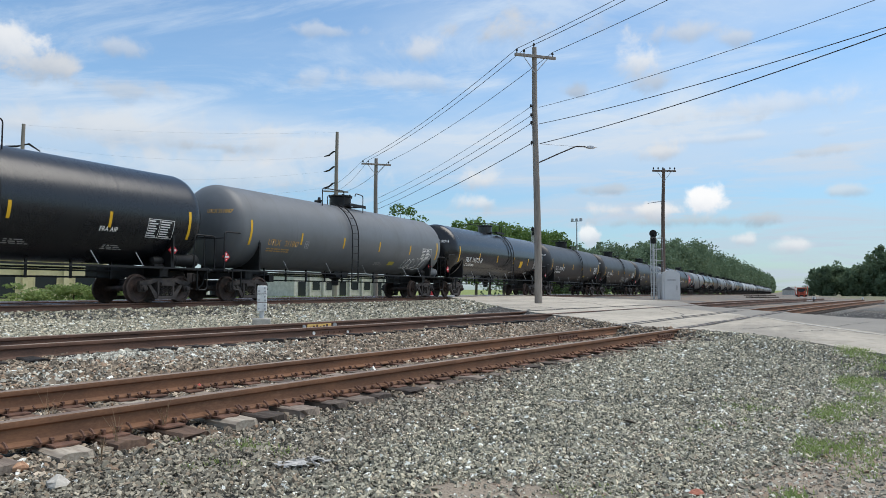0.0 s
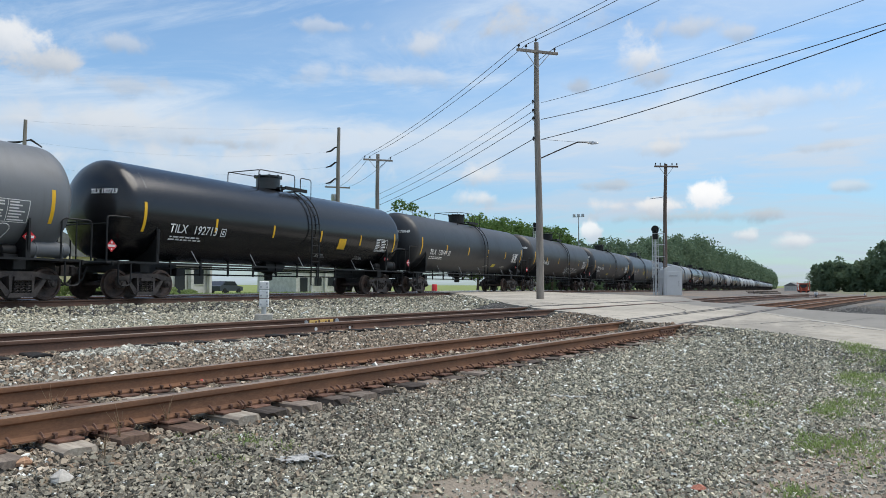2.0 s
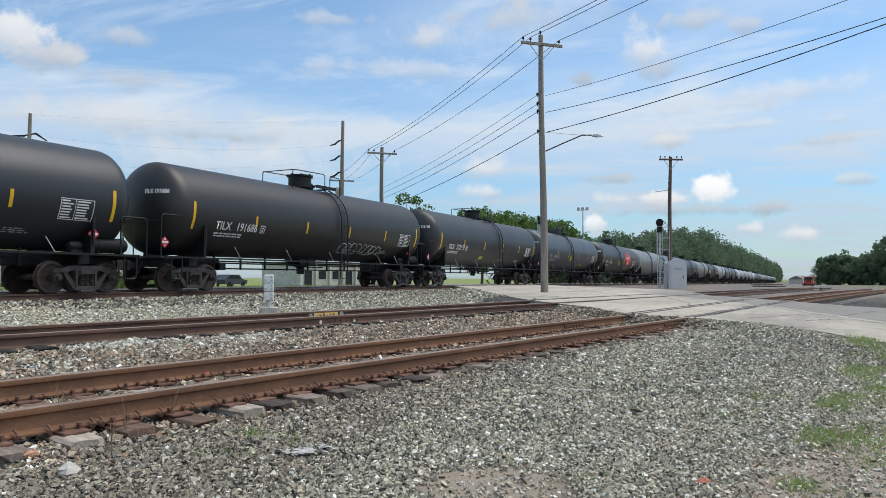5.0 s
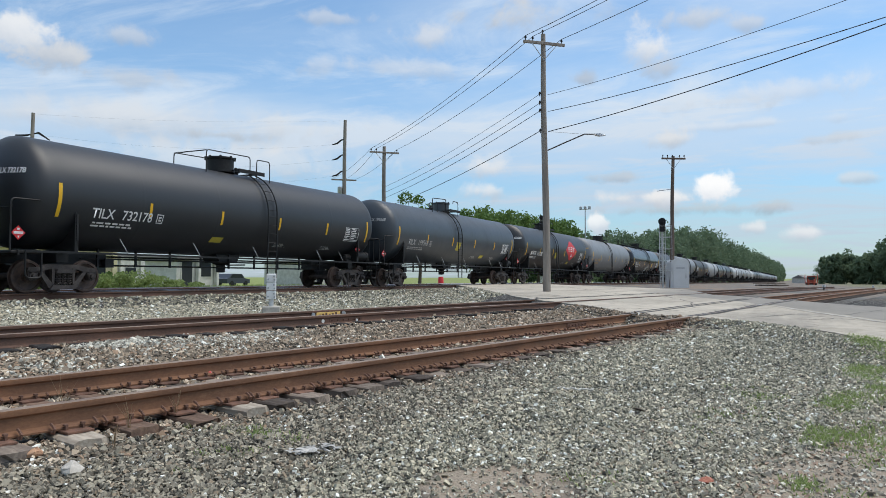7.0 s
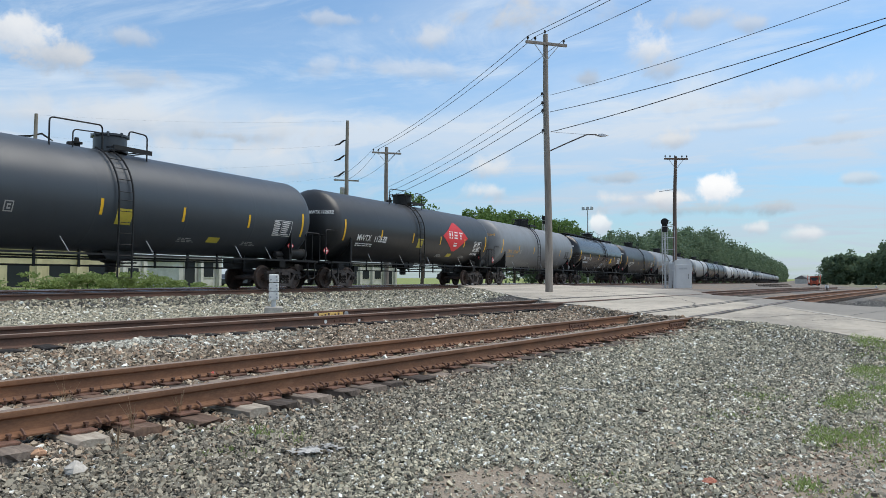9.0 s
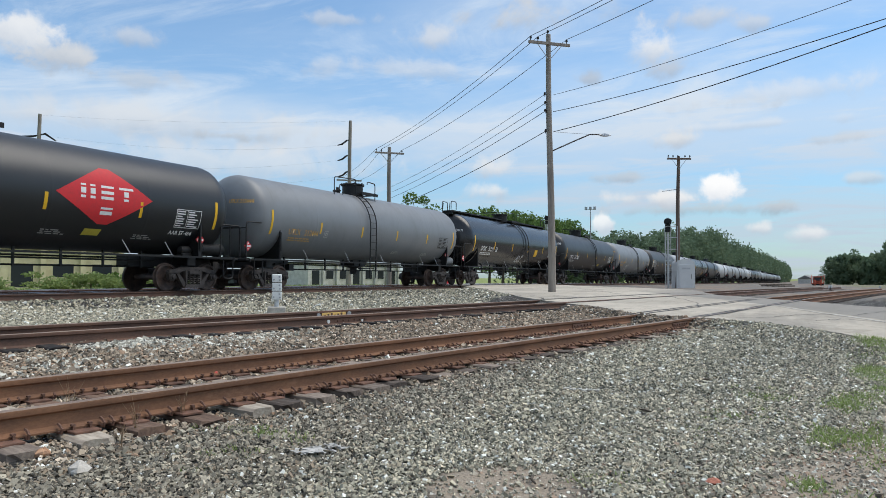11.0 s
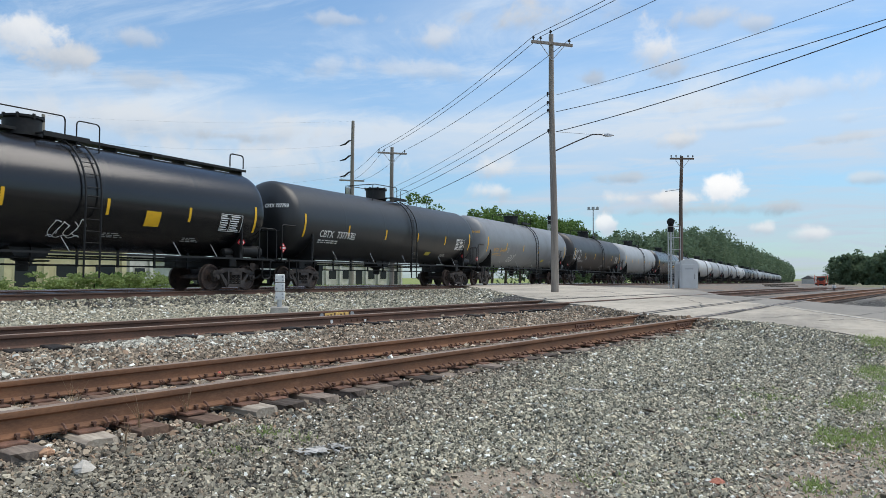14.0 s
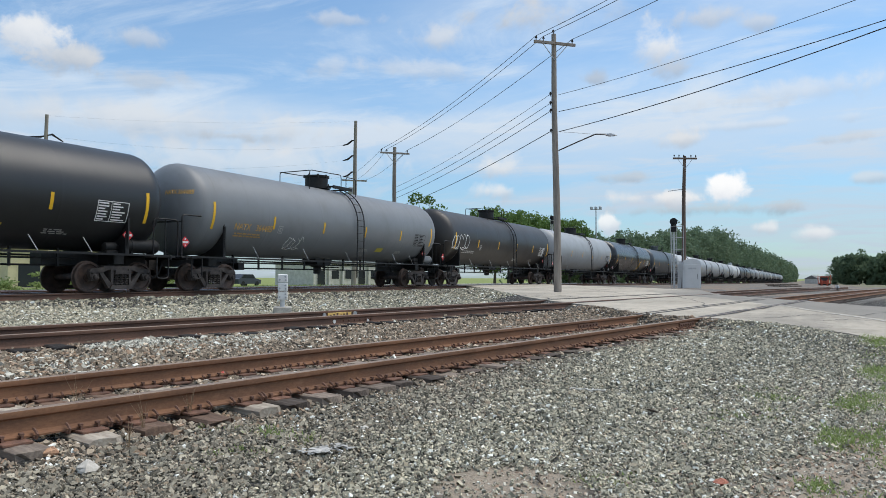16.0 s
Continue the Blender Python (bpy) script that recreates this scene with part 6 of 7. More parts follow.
def fast_quads(name, v, mat):
    n = len(v)
    me = bpy.data.meshes.new(name)
    me.vertices.add(n * 4)
    me.vertices.foreach_set("co", v.reshape(-1).astype(np.float32))
    me.loops.add(n * 4)
    me.loops.foreach_set("vertex_index", np.arange(n * 4, dtype=np.int32))
    me.polygons.add(n)
    me.polygons.foreach_set("loop_start", (np.arange(n) * 4).astype(np.int32))
    me.update(calc_edges=True)
    me.materials.append(mat)
    return me


def crown_points(rng, centre, radii, n, lumps):
    """Leaf places gathered on clumps that fill an uneven crown."""
    c = rng.normal(size=(lumps, 3))
    c /= np.linalg.norm(c, axis=1, keepdims=True)
    c *= rng.uniform(0.35, 1.0, (lumps, 1)) ** 0.5
    r = rng.uniform(0.18, 0.40, lumps)
    pick = rng.integers(0, lumps, n)
    d = rng.normal(size=(n, 3))
    d /= np.linalg.norm(d, axis=1, keepdims=True)
    p = c[pick] + d * (r[pick] * rng.uniform(0.55, 1.05, n))[:, None]
    return p * np.array(radii) + np.array(centre), c * np.array(radii) * 0.85 + np.array(centre)


def tree_thing(x, y, height, spread, seed, label, leaf=0.17, n=6000, lumps=34, mat=None, bare=0.25):
    rng = np.random.default_rng(seed)
    z = ground_z(x, y)
    t = thing("tree", label, "tree", "trees behind the main line", m=Matrix.Translation((x, y, z)))
    centre = (0, 0, height * (0.5 + bare / 2))
    pts, tips = crown_points(rng, centre, (spread, spread, height * (0.5 - bare / 2)), n, lumps)
    wood = Shape()
    wood.tube([(0.05 * height * 0.1 * math.sin(i), 0.02 * height * math.cos(i * 1.3) * 0.3, height * 0.75 * i / 6 - 0.3) for i in range(7)], [height * 0.022 * (1 - i / 8) for i in range(7)], 8)
    for k in range(min(14, lumps)):
        a = Vector((0, 0, height * rng.uniform(0.2, 0.55)))
        b = Vector(tips[k])
        m = a.lerp(b, 0.55) + Vector((0, 0, -0.05 * height))
        wood.tube([a, m, b], [height * 0.009, height * 0.006, height * 0.002], 6)
    part("trunk", wood.mesh("trunk", BARK, True), t)
    part("crown", quads_mesh("crown", pts, rng.uniform(0.6, 1.25, n) * leaf, mat or LEAF, seed), t)
    return t


def build_plants():
    rng = np.random.default_rng(50)
    tree_thing(57.0, 31.2, 8.4, 3.0, 51, "young tree with sparse bright leaves beside the wires", 0.17, 1500, 15, bare=0.5)
    for i, (x, y, h, s) in enumerate(((86, 37.5, 10.0, 4.2), (93, 38.5, 10.9, 4.6), (101, 39.5, 10.4, 4.4), (110, 38.5, 10.6, 4.4), (119, 38.0, 11.0, 4.6))):
        tree_thing(x, y, h, s, 60 + i, "full leafy green tree standing behind the main line", 0.26, 5200, 44)
    # wood along the line, far off
    pts, sizes = [], []
    rnd = random.Random(5)
    x = 121.0
    while x < 900:
        y = float(np.interp(x, (126, 150, 200, 300, 500, 900), (40, 40, 33, 31, 29, 27)))
        for row in range(2):
            h = float(np.interp(x, (126, 150, 175, 205, 225, 260, 340, 500, 900), (10.0, 10.6, 11.4, 13.4, 16.2, 18.6, 18.2, 19, 19))) * rnd.uniform(0.9, 1.06)
            sp = rnd.uniform(3.2, 5.0)
            n = int(np.interp(x, (126, 300, 900), (2300, 850, 300)))
            p, _ = crown_points(rng, (x + rnd.uniform(-2, 2), y + row * 7 + rnd.uniform(-1.5, 1.5), h * 0.53), (sp * 1.1, sp * 1.1, h * 0.48), n, 40)
            pts.append(p)
            sizes.append(np.full(n, float(np.interp(x, (126, 300, 900), (0.30, 0.50, 1.0)))) * rng.uniform(0.6, 1.3, n))
        x += rnd.uniform(4.0, 6.0) * (1 if x < 300 else 1.6)
    p = np.concatenate(pts)
    p[:, 2] = np.maximum(p[:, 2], 0.2) + np.array([fall(v) for v in p[:, 0]])
    thing("woods", "dense green woods lining the railway in the distance", "woods", kind="stuff", me=quads_mesh("woods", p, np.concatenate(sizes), LEAF_HAZED, 70))
    # trees across the yard
    pts, sizes = [], []
    for x, y, h, sp in ((262, -6.5, 7.6, 3.2), (258, -9, 8.8, 3.6), (262, -12.5, 8.4, 3.8), (254, -15, 7.2, 3.8), (250, -18.5, 8.8, 3.6), (246, -21, 10.2, 3.6), (240, -23.2, 12.4, 4.2), (244, -26, 11.6, 4.0), (240, -29, 8.6, 3.8), (236, -32, 8.2, 3.8), (225, -33, 9.0, 4.4), (215, -37, 9.5, 5), (222, -40, 9, 5), (218, -43, 9, 5), (230, -47, 9, 5), (225, -52, 9, 6), (262, -24, 9, 5), (250, -27, 9, 5),
                        (300, -24, 10, 6), (300, -34, 10, 6), (290, -47, 10, 7), (520, -16, 12, 8), (600, -22, 13, 9), (700, -14, 13, 9)):
        p, _ = crown_points(rng, (x, y, h * 0.62), (sp * 1.1, sp * 1.1, h * 0.6), 2300, 30)
        pts.append(p)
        sizes.append(rng.uniform(0.3, 0.7, 2300))
    p = np.concatenate(pts)
    p[:, 2] = np.maximum(p[:, 2], 0.2) + np.array([fall(v) for v in p[:, 0]])
    thing("far_trees", "distant green trees beyond the yard", "woods", kind="stuff", me=quads_mesh("far_trees", p, np.concatenate(sizes), LEAF_HAZED, 71))
    # hedge and low trees across the lawn
    pts, sizes = [], []
    for k in range(46):
        hx = 14 + k * 2.3 + rnd.uniform(-0.8, 0.8)
        if rnd.random() < 0.6 or hx > 60:
            continue
        h = rnd.uniform(1.2, 2.2)
        p, _ = crown_points(rng, (hx, 61 + rnd.uniform(-2, 2), h * 0.5), (1.9, 1.6, h * 0.52), 420, 14)
        pts.append(p)
        sizes.append(rng.uniform(0.12, 0.3, 420))
    p = np.concatenate(pts)
    p[:, 2] = np.maximum(p[:, 2], 0.15)
    thing("hedge", "low green bushes scattered across the lawn", "hedge", kind="stuff", me=quads_mesh("hedge", p, np.concatenate(sizes), LEAF, 72))
    # shrubs along the lawn's edge
    for i, (x, y, w, h) in enumerate(((19.6, 30.4, 1.7, 1.0), (23.0, 30.9, 1.6, 1.0), (26.0, 31.2, 1.7, 1.1), (24.6, 30.5, 1.5, 1.15), (27.2, 31.0, 1.3, 0.85), (22.0, 30.8, 1.2, 0.8), (17.0, 30.0, 1.3, 0.7), (30.5, 32.0, 1.2, 0.7))):
        n = 1500
        p, tips = crown_points(rng, (0, 0, h * 0.5), (w, w * 0.7, h * 0.55), n, 18)
        p[:, 2] = np.maximum(p[:, 2], 0.02)
        b = thing("shrub", "low bright green shrub on the lawn's edge", "shrub", "shrubs by the main line", m=Matrix.Translation((x, y, ground_z(x, y))))
        stems = Shape()
        for k in range(6):
            stems.tube([(0, 0, -0.05), tuple(tips[k] * np.array((0.5, 0.5, 0.6))), tuple(tips[k])], 0.012, 4)
        part("stems", stems.mesh("stems", BARK), b)
        part("foliage", quads_mesh("foliage", p, rng.uniform(0.05, 0.1, n), WEED, 80 + i), b)

    # grass
    def blades(name, label, x, y, h, mat, seed, lean=0.35, width=0.006):
        rg = np.random.default_rng(seed)
        n = len(x)
        z = np.array([ground_z(a, b) for a, b in zip(x, y)])
        foot = np.stack([x, y, z], 1)
        az = rg.uniform(0, math.tau, n)
        d = np.stack([np.cos(az), np.sin(az), np.zeros(n)], 1)
        q = np.stack([-np.sin(az), np.cos(az), np.zeros(n)], 1) * (width * rg.uniform(0.6, 1.5, n))[:, None]
        tip = foot + d * (h * lean * rg.uniform(0.2, 1.4, n))[:, None] + np.stack([np.zeros(n), np.zeros(n), h], 1)
        mid = foot + (tip - foot) * 0.5 + np.stack([np.zeros(n), np.zeros(n), h * 0.12], 1)
        thing(name, label, "grass", kind="stuff", me=fast_quads(name, np.concatenate([np.stack([foot - q, foot + q, mid + q * 0.8, mid - q * 0.8], 1), np.stack([mid - q * 0.8, mid + q * 0.8, tip + q * 0.1, tip - q * 0.1], 1)]), mat))

    n = 20000
    x, y = rng.uniform(8, 62, n), 28.2 + rng.random(n) ** 1.6 * 14
    blades("lawn_grass", "long pale green grass beyond the main line", x, y, rng.uniform(0.12, 0.38, n), GRASS, 90, 0.4, 0.03)
    # patches in the yard: middle, half sizes, blades
    xs, ys, hs = [], [], []

    def tuft(cx, cy, n, h, wide=0.045):
        xs.append(rng.normal(cx, wide * 1.3, n))
        ys.append(rng.normal(cy, wide, n))
        hs.append(rng.uniform(0.25, 1.0, n) * h)

    # a ribbon of weeds along the trodden edge, broken up by bare stones
    for k in range(1900):
        x = 4.4 + 11 * rng.random() ** 1.5
        edge = float(np.interp(x, (4.4, 5.0, 5.8, 6.9, 8.6, 12, 14.4), (0.08, -0.04, -0.02, -0.02, -0.36, -0.6, -0.72)))
        y = edge - abs(rng.normal()) * 0.035 * x
        if x < 5.1 and rng.random() < 0.75:
            continue
        if noise.noise((x * 1.1, y * 3.2, 6)) + 0.4 * noise.noise((x * 4, y * 7, 2)) > -0.04 + 0.25 * (rng.random() - 0.3):
            tuft(x, y, int(rng.integers(5, 20)), 0.018 + 0.004 * x, 0.03 + 0.005 * x)
    for cx, cy, sx, sy, k, h in ((7.45, 0.4, 0.25, 0.10, 14, 0.045), (7.9, 0.69, 0.25, 0.1, 6, 0.035), (6.3, 0.8, 0.25, 0.1, 6, 0.035), (6.6, 0.5, 0.2, 0.1, 7, 0.035), (5.4, 0.75, 0.2, 0.1, 3, 0.03),
                                 (4.11, 3.61, 0.11, 0.17, 14, 0.05), (3.52, 3.42, 0.14, 0.2, 9, 0.035), (14.4, -0.95, 0.5, 0.14, 40, 0.10), (4.52, 0.11, 0.08, 0.05, 5, 0.035), (4.0, 1.0, 0.15, 0.12, 6, 0.03)):
        for _ in range(k):
            tuft(rng.normal(cx, sx), rng.normal(cy, sy), int(rng.integers(10, 30)), h)
    blades("yard_grass", "patchy low green grass and weeds in the gravel", np.concatenate(xs), np.concatenate(ys), np.concatenate(hs), WEED, 91, 1.1, 0.004)
    # dry stalks among the ties
    for i, (sx, sy, h) in enumerate(((4.12, 4.42, 0.33), (3.62, 4.34, 0.3), (3.67, 5.15, 0.35), (3.3, 4.1, 0.2), (4.3, 4.6, 0.22), (9.2, 4.05, 0.2))):
        rnd2 = random.Random(95 + i)
        s = Shape()
        for k in range(5):
            a, l = rnd2.uniform(0, 6.3), rnd2.uniform(0.1, 0.35) * h
            top = (l * math.cos(a), l * math.sin(a), h * rnd2.uniform(0.6, 1.0))
            s.tube([(0, 0, -0.02), (top[0] * 0.3, top[1] * 0.3, top[2] * 0.55), top], [0.003, 0.0025, 0.001], 4)
            s.tube([(top[0] * 0.3, top[1] * 0.3, top[2] * 0.55), (top[0] * 0.3 + 0.04 * math.cos(a + 2), top[1] * 0.3 + 0.04 * math.sin(a + 2), top[2] * 0.75)], 0.0015, 4)
        thing("dry_weed", "thin dry brown weed stalks between the ties", "weed", "dry weeds on the siding", m=Matrix.Translation((sx, sy, ground_z(sx, sy))), me=s.mesh("dry_weed", STRAW))


build_plants()


# ---- buildings and vehicle in the distance ----
def build_far():
    wall = worn("painted_wall", (0.62, 0.61, 0.58), (0.45, 0.44, 0.41), 0.8, 0, 1.5, 20, 0.2)
    roof = worn("grey_roof", (0.22, 0.21, 0.2), (0.15, 0.145, 0.14), 0.85, 0, 2, 20, 0.3)
    pane = plain("dark_glass", (0.03, 0.035, 0.04), 0.15)

    def block(name, label, at, yaw, lx, ly, h, bays, gable=False, wall=wall):
        b = thing(name, label, "building", m=Matrix.Translation(at) @ pose(0, 0, 0, 0, 0, yaw))
        part("wall", Shape().box((-lx / 2, -ly / 2, -0.3), (lx / 2, ly / 2, h)).mesh("wall", wall), b)
        if gable:
            part("roof", Shape().prism([(-lx / 2 - 0.4, h), (lx / 2 + 0.4, h), (0, h + lx * 0.28)], -ly / 2 - 0.4, ly / 2 + 0.4).mesh("roof", roof), b)
        else:
            part("roof", Shape().box((-lx / 2 - 0.3, -ly / 2 - 0.3, h), (lx / 2 + 0.3, ly / 2 + 0.3, h + 0.3), 0.05).mesh("roof", roof), b)
        step = lx / bays
        for k in range(bays):
            x = -lx / 2 + (k + 0.5) * step
            w = part("window", Shape().box((x - step * 0.3, -ly / 2 - 0.06, 0.9 if k % 3 else 0.0), (x + step * 0.3, -ly / 2 - 0.005, 2.3)).mesh("window", wall), b)
            part("pane", Shape().box((x - step * 0.26, -ly / 2 - 0.08, 1.0 if k % 3 else 0.1), (x + step * 0.26, -ly / 2 - 0.065, 2.2)).mesh("pane", pane), w)
            part("pillar", Shape().box((x + step * 0.42, -ly / 2 - 0.4, -0.2), (x + step * 0.55, -ly / 2 - 0.1, h)).mesh("pillar", wall), b)

    block("warehouse", "long low white building with dark windows across the lawn", (48, 82, 0.1), 4, 44, 9, 3.6, 13)
    block("shed", "small white shed on the lawn", (43.5, 46.5, 0.15), 6, 4.6, 3.2, 2.3, 2)
    block("house", "pale house behind the crossing road", (92, 66, 0.1 + fall(92)), -8, 20, 8, 3.2, 7)
    cream = worn("cream_siding", (0.68, 0.60, 0.38), (0.55, 0.48, 0.30), 0.8, 0, 1.5, 20, 0.2)
    block("house", "cream-yellow gabled house across the lawn", (45, 66, 0.1), -24, 10, 9, 3.6, 3, True, cream)
    block("distant_house", "small pale house at the end of the line", (470, 3.5, 0.1 + fall(470)), 80, 7, 11, 3.0, 3, True)
    # parked cars, far behind the train
    body_paint = [plain("white_car_paint", (0.6, 0.61, 0.62), 0.3), plain("dark_car_paint", (0.05, 0.06, 0.08), 0.3), plain("red_car_paint", (0.45, 0.04, 0.04), 0.3)]
    for i, (x, y, yaw) in enumerate(((56, 58, 5), (64, 60, 8))):
        c = thing("parked_car", ("white", "dark", "red")[i] + " car parked beyond the lawn", "car", "parked cars", m=Matrix.Translation((x, y, ground_z(x, y))) @ pose(0, 0, 0, 0, 0, yaw))
        part("body", Shape().prism([(-2.2, 0.3), (2.2, 0.3), (2.25, 0.75), (1.2, 0.9), (0.6, 1.4), (-1.3, 1.42), (-1.9, 0.95), (-2.25, 0.85)], -0.85, 0.85).mesh("body", body_paint[i]), c)
        part("window", Shape().prism([(0.95, 0.93), (0.52, 1.34), (-1.2, 1.36), (-1.65, 0.96)], -0.86, 0.86).mesh("window", pane), c)
        for wx in (-1.35, 1.4):
            for wy in (-0.8, 0.8):
                part("wheel", Shape().lathe([(-0.1, 0.2), (-0.1, 0.31), (0.1, 0.31), (0.1, 0.2)], 16, "y", (wx, wy, 0.31)).mesh("wheel", BLACK), c)
    # maintenance machine on the siding
    orange = worn("orange_machine_paint", (0.42, 0.07, 0.03), (0.26, 0.05, 0.025), 0.5, 0, 3, 20, 0.1)
    m = thing("track_machine", "orange-red track maintenance machine standing on a far siding", "rail vehicle", m=Matrix.Translation((168.4, -0.75, fall(168) - 0.12)) @ Matrix.Scale(0.95, 4))
    part("chassis", Shape().box((-2.6, -1.15, 0.5), (2.6, 1.15, 0.8), 0.05).mesh("chassis", BLACK), m)
    part("deck", Shape().box((-2.7, -1.25, 0.8), (2.7, 1.25, 0.98), 0.03).mesh("deck", orange), m)
    for s in (-0.55, 0.55):
        part("work_head", Shape().lathe([(0.25, 0.16), (0.5, 0.2), (1.5, 0.18), (1.7, 0.1)], 10, "z", (-2.5, s, 0)).mesh("work_head", orange, True), m)
    part("cab", Shape().box((-1.2, -0.85, 0.98), (0.4, 0.85, 2.35), 0.08).mesh("cab", orange), m)
    part("windscreen", Shape().box((-1.23, -0.7, 1.45), (-1.205, 0.7, 2.15)).mesh("windscreen", pane), m)
    part("roof", Shape().box((-1.5, -1.2, 2.36), (0.6, 1.2, 2.46), 0.03).mesh("roof", orange), m)
    part("engine_cover", Shape().box((0.5, -0.9, 0.95), (2.4, 0.9, 1.9), 0.08).mesh("engine_cover", orange), m)
    for s in (-1, 1):
        part("boom", Shape().tube([(-1.2, s * 1.2, 2.7), (-2.3, s * 1.25, 1.8), (-2.5, s * 1.1, 0.8)], 0.08, 6).mesh("boom", orange), m)
        for x in (-1.8, 1.8):
            part("wheel", Shape().lathe([(-0.08, 0.2), (-0.08, 0.36), (0.06, 0.36), (0.06, 0.2)], 16, "y", (x, s * 0.76, 0.42)).mesh("wheel", BLACK, True), m)
    # striped barrel beside the road behind the train
    bx, by = 60.0, 30.6
    bar_ = thing("traffic_barrel", "red traffic barrel with white bands beside the road", "traffic barrel", m=Matrix.Translation((bx, by, ground_z(bx, by))))
    part("drum", Shape().lathe([(0, 0.36), (0.06, 0.36), (0.07, 0.29), (0.95, 0.24), (1.0, 0.2)], 18, "z").mesh("drum", RED, True), bar_)
    for z in (0.3, 0.65):
        part("band", Shape().lathe([(z, 0.285 - 0.05 * z), (z + 0.15, 0.278 - 0.05 * z)], 18, "z").mesh("band", WHITE, True), bar_)
    # stacked rails and ties beside the far siding
    st = thing("rail_stack", "stack of rusty rails and ties beside the siding", "material stack", m=Matrix.Translation((110, 4.5, ground_z(110, 4.5))) @ pose(0, 0, 0, 0, 0, 60))
    for k in range(5):
        part("tie", TIES[k], st, TIE_DARK, pose(k * 0.9 - 1.8, 0, 0.17 + 0.02, 0, 0, 3 * k))
    for k in range(4):
        part("tie", TIES[k], st, TIE, pose(k * 1.0 - 1.4, 0.1, 0.42, 0, 0, -4 * k))
    for x, y, yaw in ((74, -5.2, 20), (66, -1.2, 70)):
        sw = thing("switch_stand", "small white and rusty switch stand by the siding", "switch stand", "switch stands", m=Matrix.Translation((x, y, ground_z(x, y))) @ pose(0, 0, 0, 0, 0, yaw))
        part("base", Shape().box((-0.2, -0.3, -0.02), (0.2, 0.3, 0.05), 0.02).mesh("base", TIE_DARK), sw)
        part("stand", Shape().lathe([(0.05, 0.08), (0.15, 0.06), (0.3, 0.03), (0.42, 0.025)], 10, "z").mesh("stand", TRUCK_STEEL), sw)
        part("target", Shape().box((-0.14, -0.02, 0.24), (0.14, 0.02, 0.44), 0.01).mesh("target", WHITE), sw)
        part("lever", Shape().tube([(0.05, 0, 0.15), (0.5, 0.15, 0.12)], 0.02, 5).mesh("lever", WHITE), sw)


build_far()


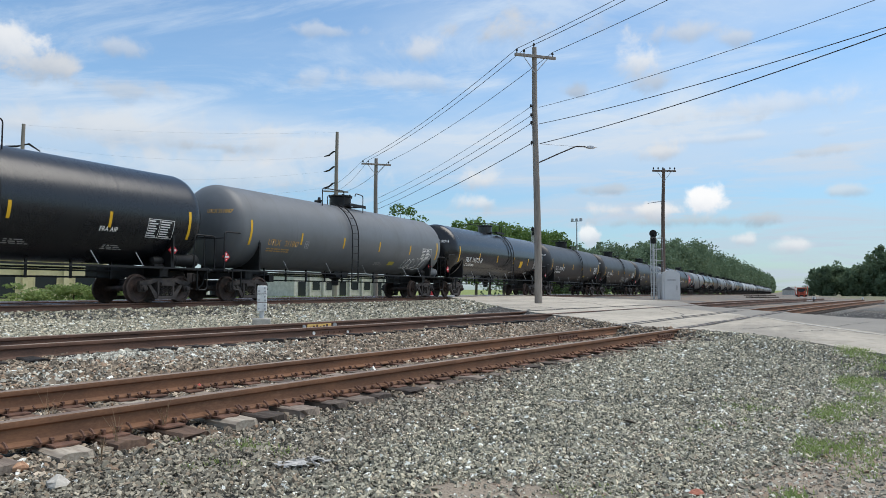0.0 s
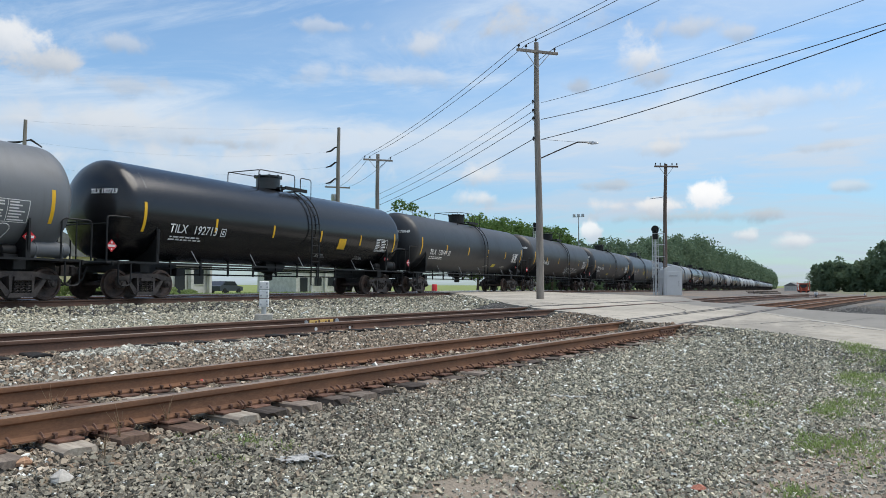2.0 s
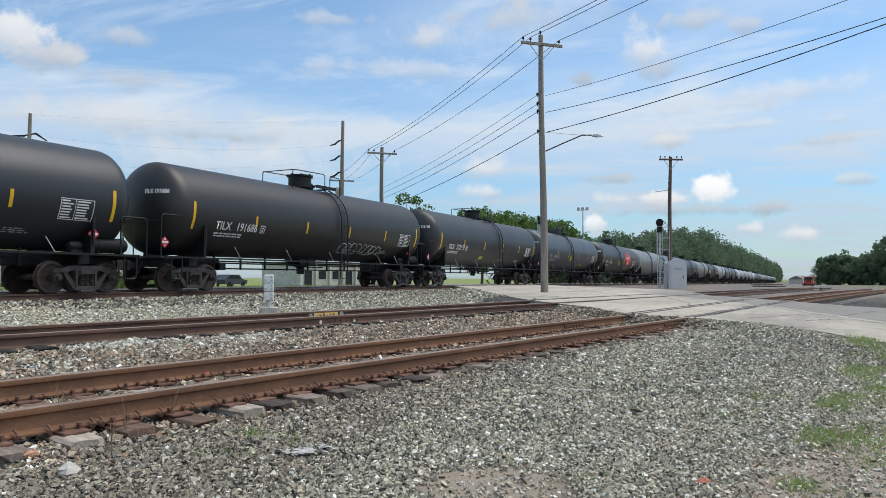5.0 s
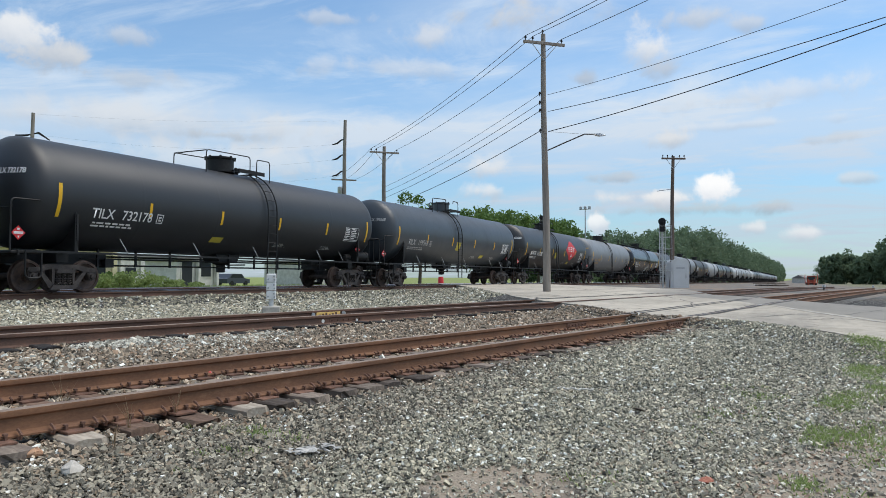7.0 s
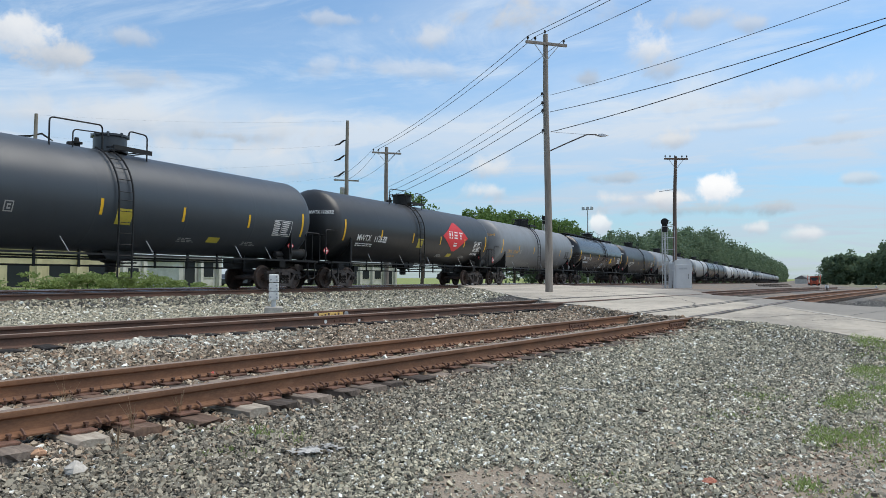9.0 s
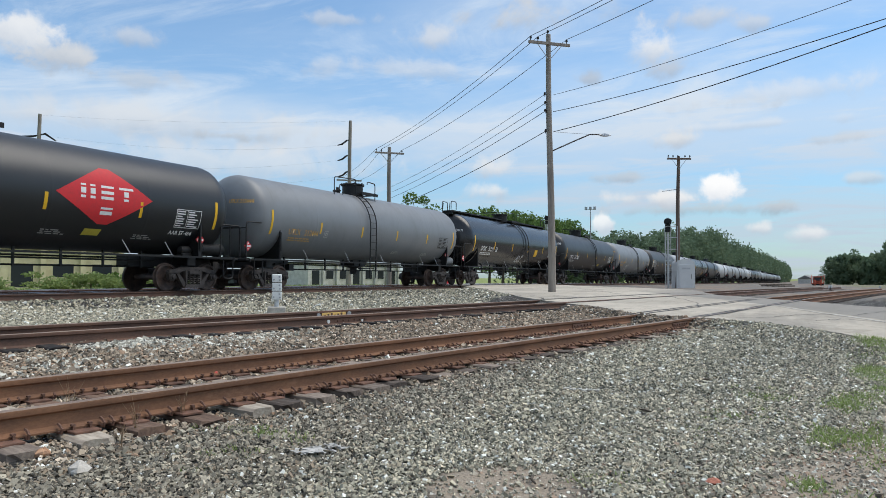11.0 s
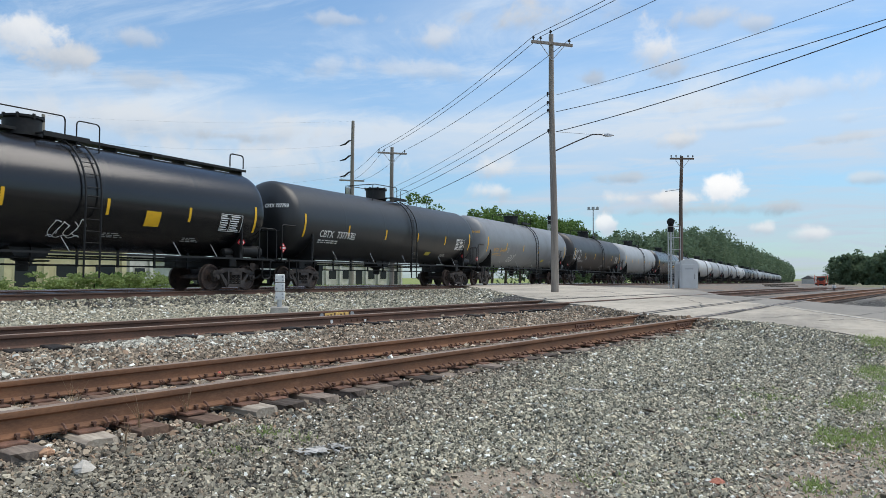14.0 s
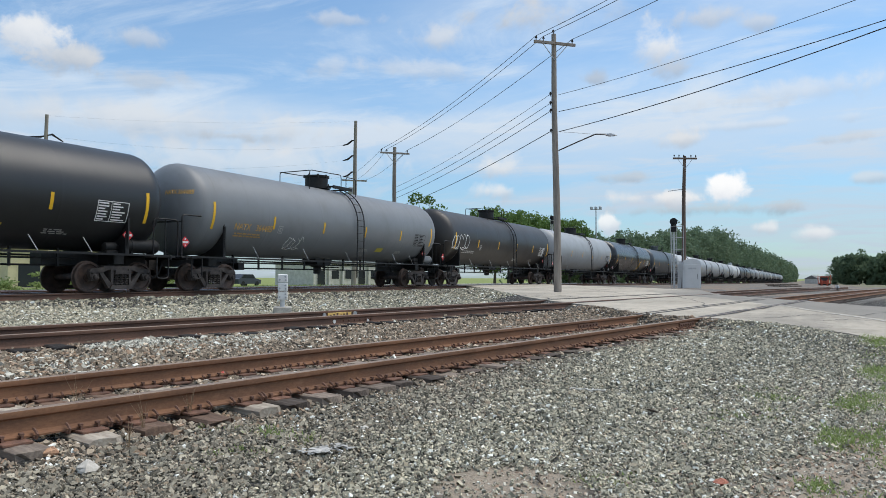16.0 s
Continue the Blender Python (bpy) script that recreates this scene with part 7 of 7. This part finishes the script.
# ---- litter ----
def build_litter():
    rnd = random.Random(12)

    def lump(name, label, cat, x, y, size, mat, lift=0.0, flat=0.6, seed=0):
        r2 = random.Random(seed)
        s = Shape()
        n = 7
        prof = [(size * flat * (i / 4 - 0.15), size * 0.5 * math.sin(math.pi * (i + 0.35) / 4.7)) for i in range(5)]
        s.lathe(prof, n, "z")
        s.v = [(a * r2.uniform(0.75, 1.3), b * r2.uniform(0.7, 1.3), c * r2.uniform(0.8, 1.2)) for a, b, c in s.v]
        thing(name, label, cat, m=Matrix.Translation((x, y, ground_z(x, y) + lift)) @ pose(0, 0, 0, 0, 0, r2.uniform(0, 360)), me=s.mesh(name, mat))

    pale = worn("pale_rock", (0.62, 0.58, 0.52), (0.42, 0.39, 0.34), 0.85, 0, 12, 70, 0.4)
    tan = worn("tan_rock", (0.55, 0.33, 0.2), (0.36, 0.2, 0.12), 0.85, 0, 12, 70, 0.4)
    lump("rock", "pale whitish rock lying in the ballast", "rock", 2.80, 3.84, 0.13, pale, 0.0, 0.7, 1)
    lump("rock", "orange-tan broken rock beside a tie", "rock", 2.92, 4.36, 0.11, tan, 0.0, 0.6, 2)
    lump("rock", "white rounded stone beside the siding", "rock", 11.06, 3.60, 0.2, pale, 0.0, 0.7, 3)
    lump("rock", "red-brown brick fragment in the gravel", "rock", 4.29, 0.52, 0.08, worn("brick_red", (0.5, 0.2, 0.13), (0.36, 0.14, 0.1), 0.9, 0, 12, 70, 0.3), 0.0, 0.5, 4)
    lump("rock", "pale stone on the ballast", "rock", 4.6, 3.1, 0.07, pale, 0.0, 0.5, 5)
    can = thing("drink_can", "crushed red and white drink can between the rails", "can", m=Matrix.Translation((5.8, 5.79, ground_z(5.8, 5.79) + 0.045)) @ pose(0, 0, 0, 80, 20, 40))
    part("can_body", Shape().lathe([(-0.055, 0.02), (-0.05, 0.032), (0.0, 0.026), (0.05, 0.033), (0.057, 0.02)], 14, "z").mesh("can_body", plain("can_red", (0.75, 0.16, 0.13), 0.35)), can)
    part("can_end", Shape().lathe([(0.056, 0.02), (0.059, 0.026), (0.061, 0.02)], 14, "z").mesh("can_end", GALV), can)
    # crumpled sheet of plastic
    s = Shape()
    nx, ny = 16, 9
    vs = []
    for i in range(nx):
        for j in range(ny):
            x, y = (i / (nx - 1) - 0.5) * 0.34, (j / (ny - 1) - 0.5) * 0.20
            edge = 0.05 * noise.noise((i * 0.7, j * 0.7, 9))
            vs.append((x + edge, y + 0.05 * noise.noise((i * 0.6, j * 0.9, 4)), 0.02 + 0.035 * abs(noise.noise((x * 16, y * 16, 2)))))
    s.add(vs, [(i * ny + j, (i + 1) * ny + j, (i + 1) * ny + j + 1, i * ny + j + 1) for i in range(nx - 1) for j in range(ny - 1) if noise.noise((i * 0.45, j * 0.5, 7)) > -0.12])
    me = s.mesh("plastic_scrap", worn("torn_plastic", (0.55, 0.53, 0.49), (0.3, 0.29, 0.27), 0.6, 0, 14, 60, 0.3))
    ob = thing("plastic_scrap", "torn crumpled whitish plastic sheet on the stones", "litter", m=Matrix.Translation((3.86, 2.89, ground_z(3.86, 2.89) + 0.01)) @ pose(0, 0, 0, 0, 0, -20), me=me)
    mod = ob.modifiers.new("thickness", "SOLIDIFY")
    mod.thickness = 0.003
    for x, y, l, yaw in ((3.88, 1.43, 0.16, 30), (8.6, 1.1, 0.3, -20), (5.2, 3.6, 0.2, 10), (6.3, 1.3, 0.14, 60)):
        st = Shape().tube([(-l / 2, 0, 0.012), (-l * 0.1, 0.012, 0.02), (l * 0.25, -0.005, 0.018), (l / 2, 0.01, 0.012)], [0.006, 0.009, 0.008, 0.004], 6)
        thing("stick", "short dark broken stick on the gravel", "stick", m=Matrix.Translation((x, y, ground_z(x, y) + 0.006)) @ pose(0, 0, 0, 0, 0, yaw), me=st.mesh("stick", BARK, True))


build_litter()


def build_rope():
    """A short length of whitish rope on the stones."""
    at = Vector((7.15, 2.09, 0))
    pts = []
    for i in range(22):
        k = i / 21 - 0.5
        x, y = at.x + 0.10 * k + 0.03 * math.sin(i * 1.1), at.y - 0.34 * k + 0.025 * math.cos(i * 0.9)
        pts.append((x - at.x, y - at.y, ground_z(x, y) + 0.03 + 0.006 * math.sin(i * 1.7)))
    thing("rope_scrap", "frayed whitish rope scrap on the grey gravel", "litter", m=Matrix.Translation(at), me=Shape().tube(pts, 0.009, 6).mesh("rope_scrap", worn("dirty_white_rope", (0.7, 0.68, 0.63), (0.45, 0.43, 0.39), 0.9, 0, 20, 90, 0.5), True))


build_rope()


def travelled(t):
    """How far the train has moved towards -x since 8 s."""
    return 11.668 * (t - 8) - 0.00422 * (t - 8) ** 2


def motions():
    for at, car, wheels in CARS:
        rows = []
        for t in range(0, 17):
            x = at - travelled(t)
            rows.append((t, pose(x, MAIN_Y, main_z(x), 0, math.degrees(math.atan((main_z(x - 7) - main_z(x + 7)) / 14)), 0)))
        walk(car, rows)
    turning = [(k / 30, math.degrees(-travelled(k / 30) / 0.457)) for k in range(0, 481)]
    for at, car, wheels in CARS[:13]:
        for w, x in wheels:
            walk(w, [(t, pose(x, 0, 0.457, 0, a, 0)) for t, a in turning])


motions()
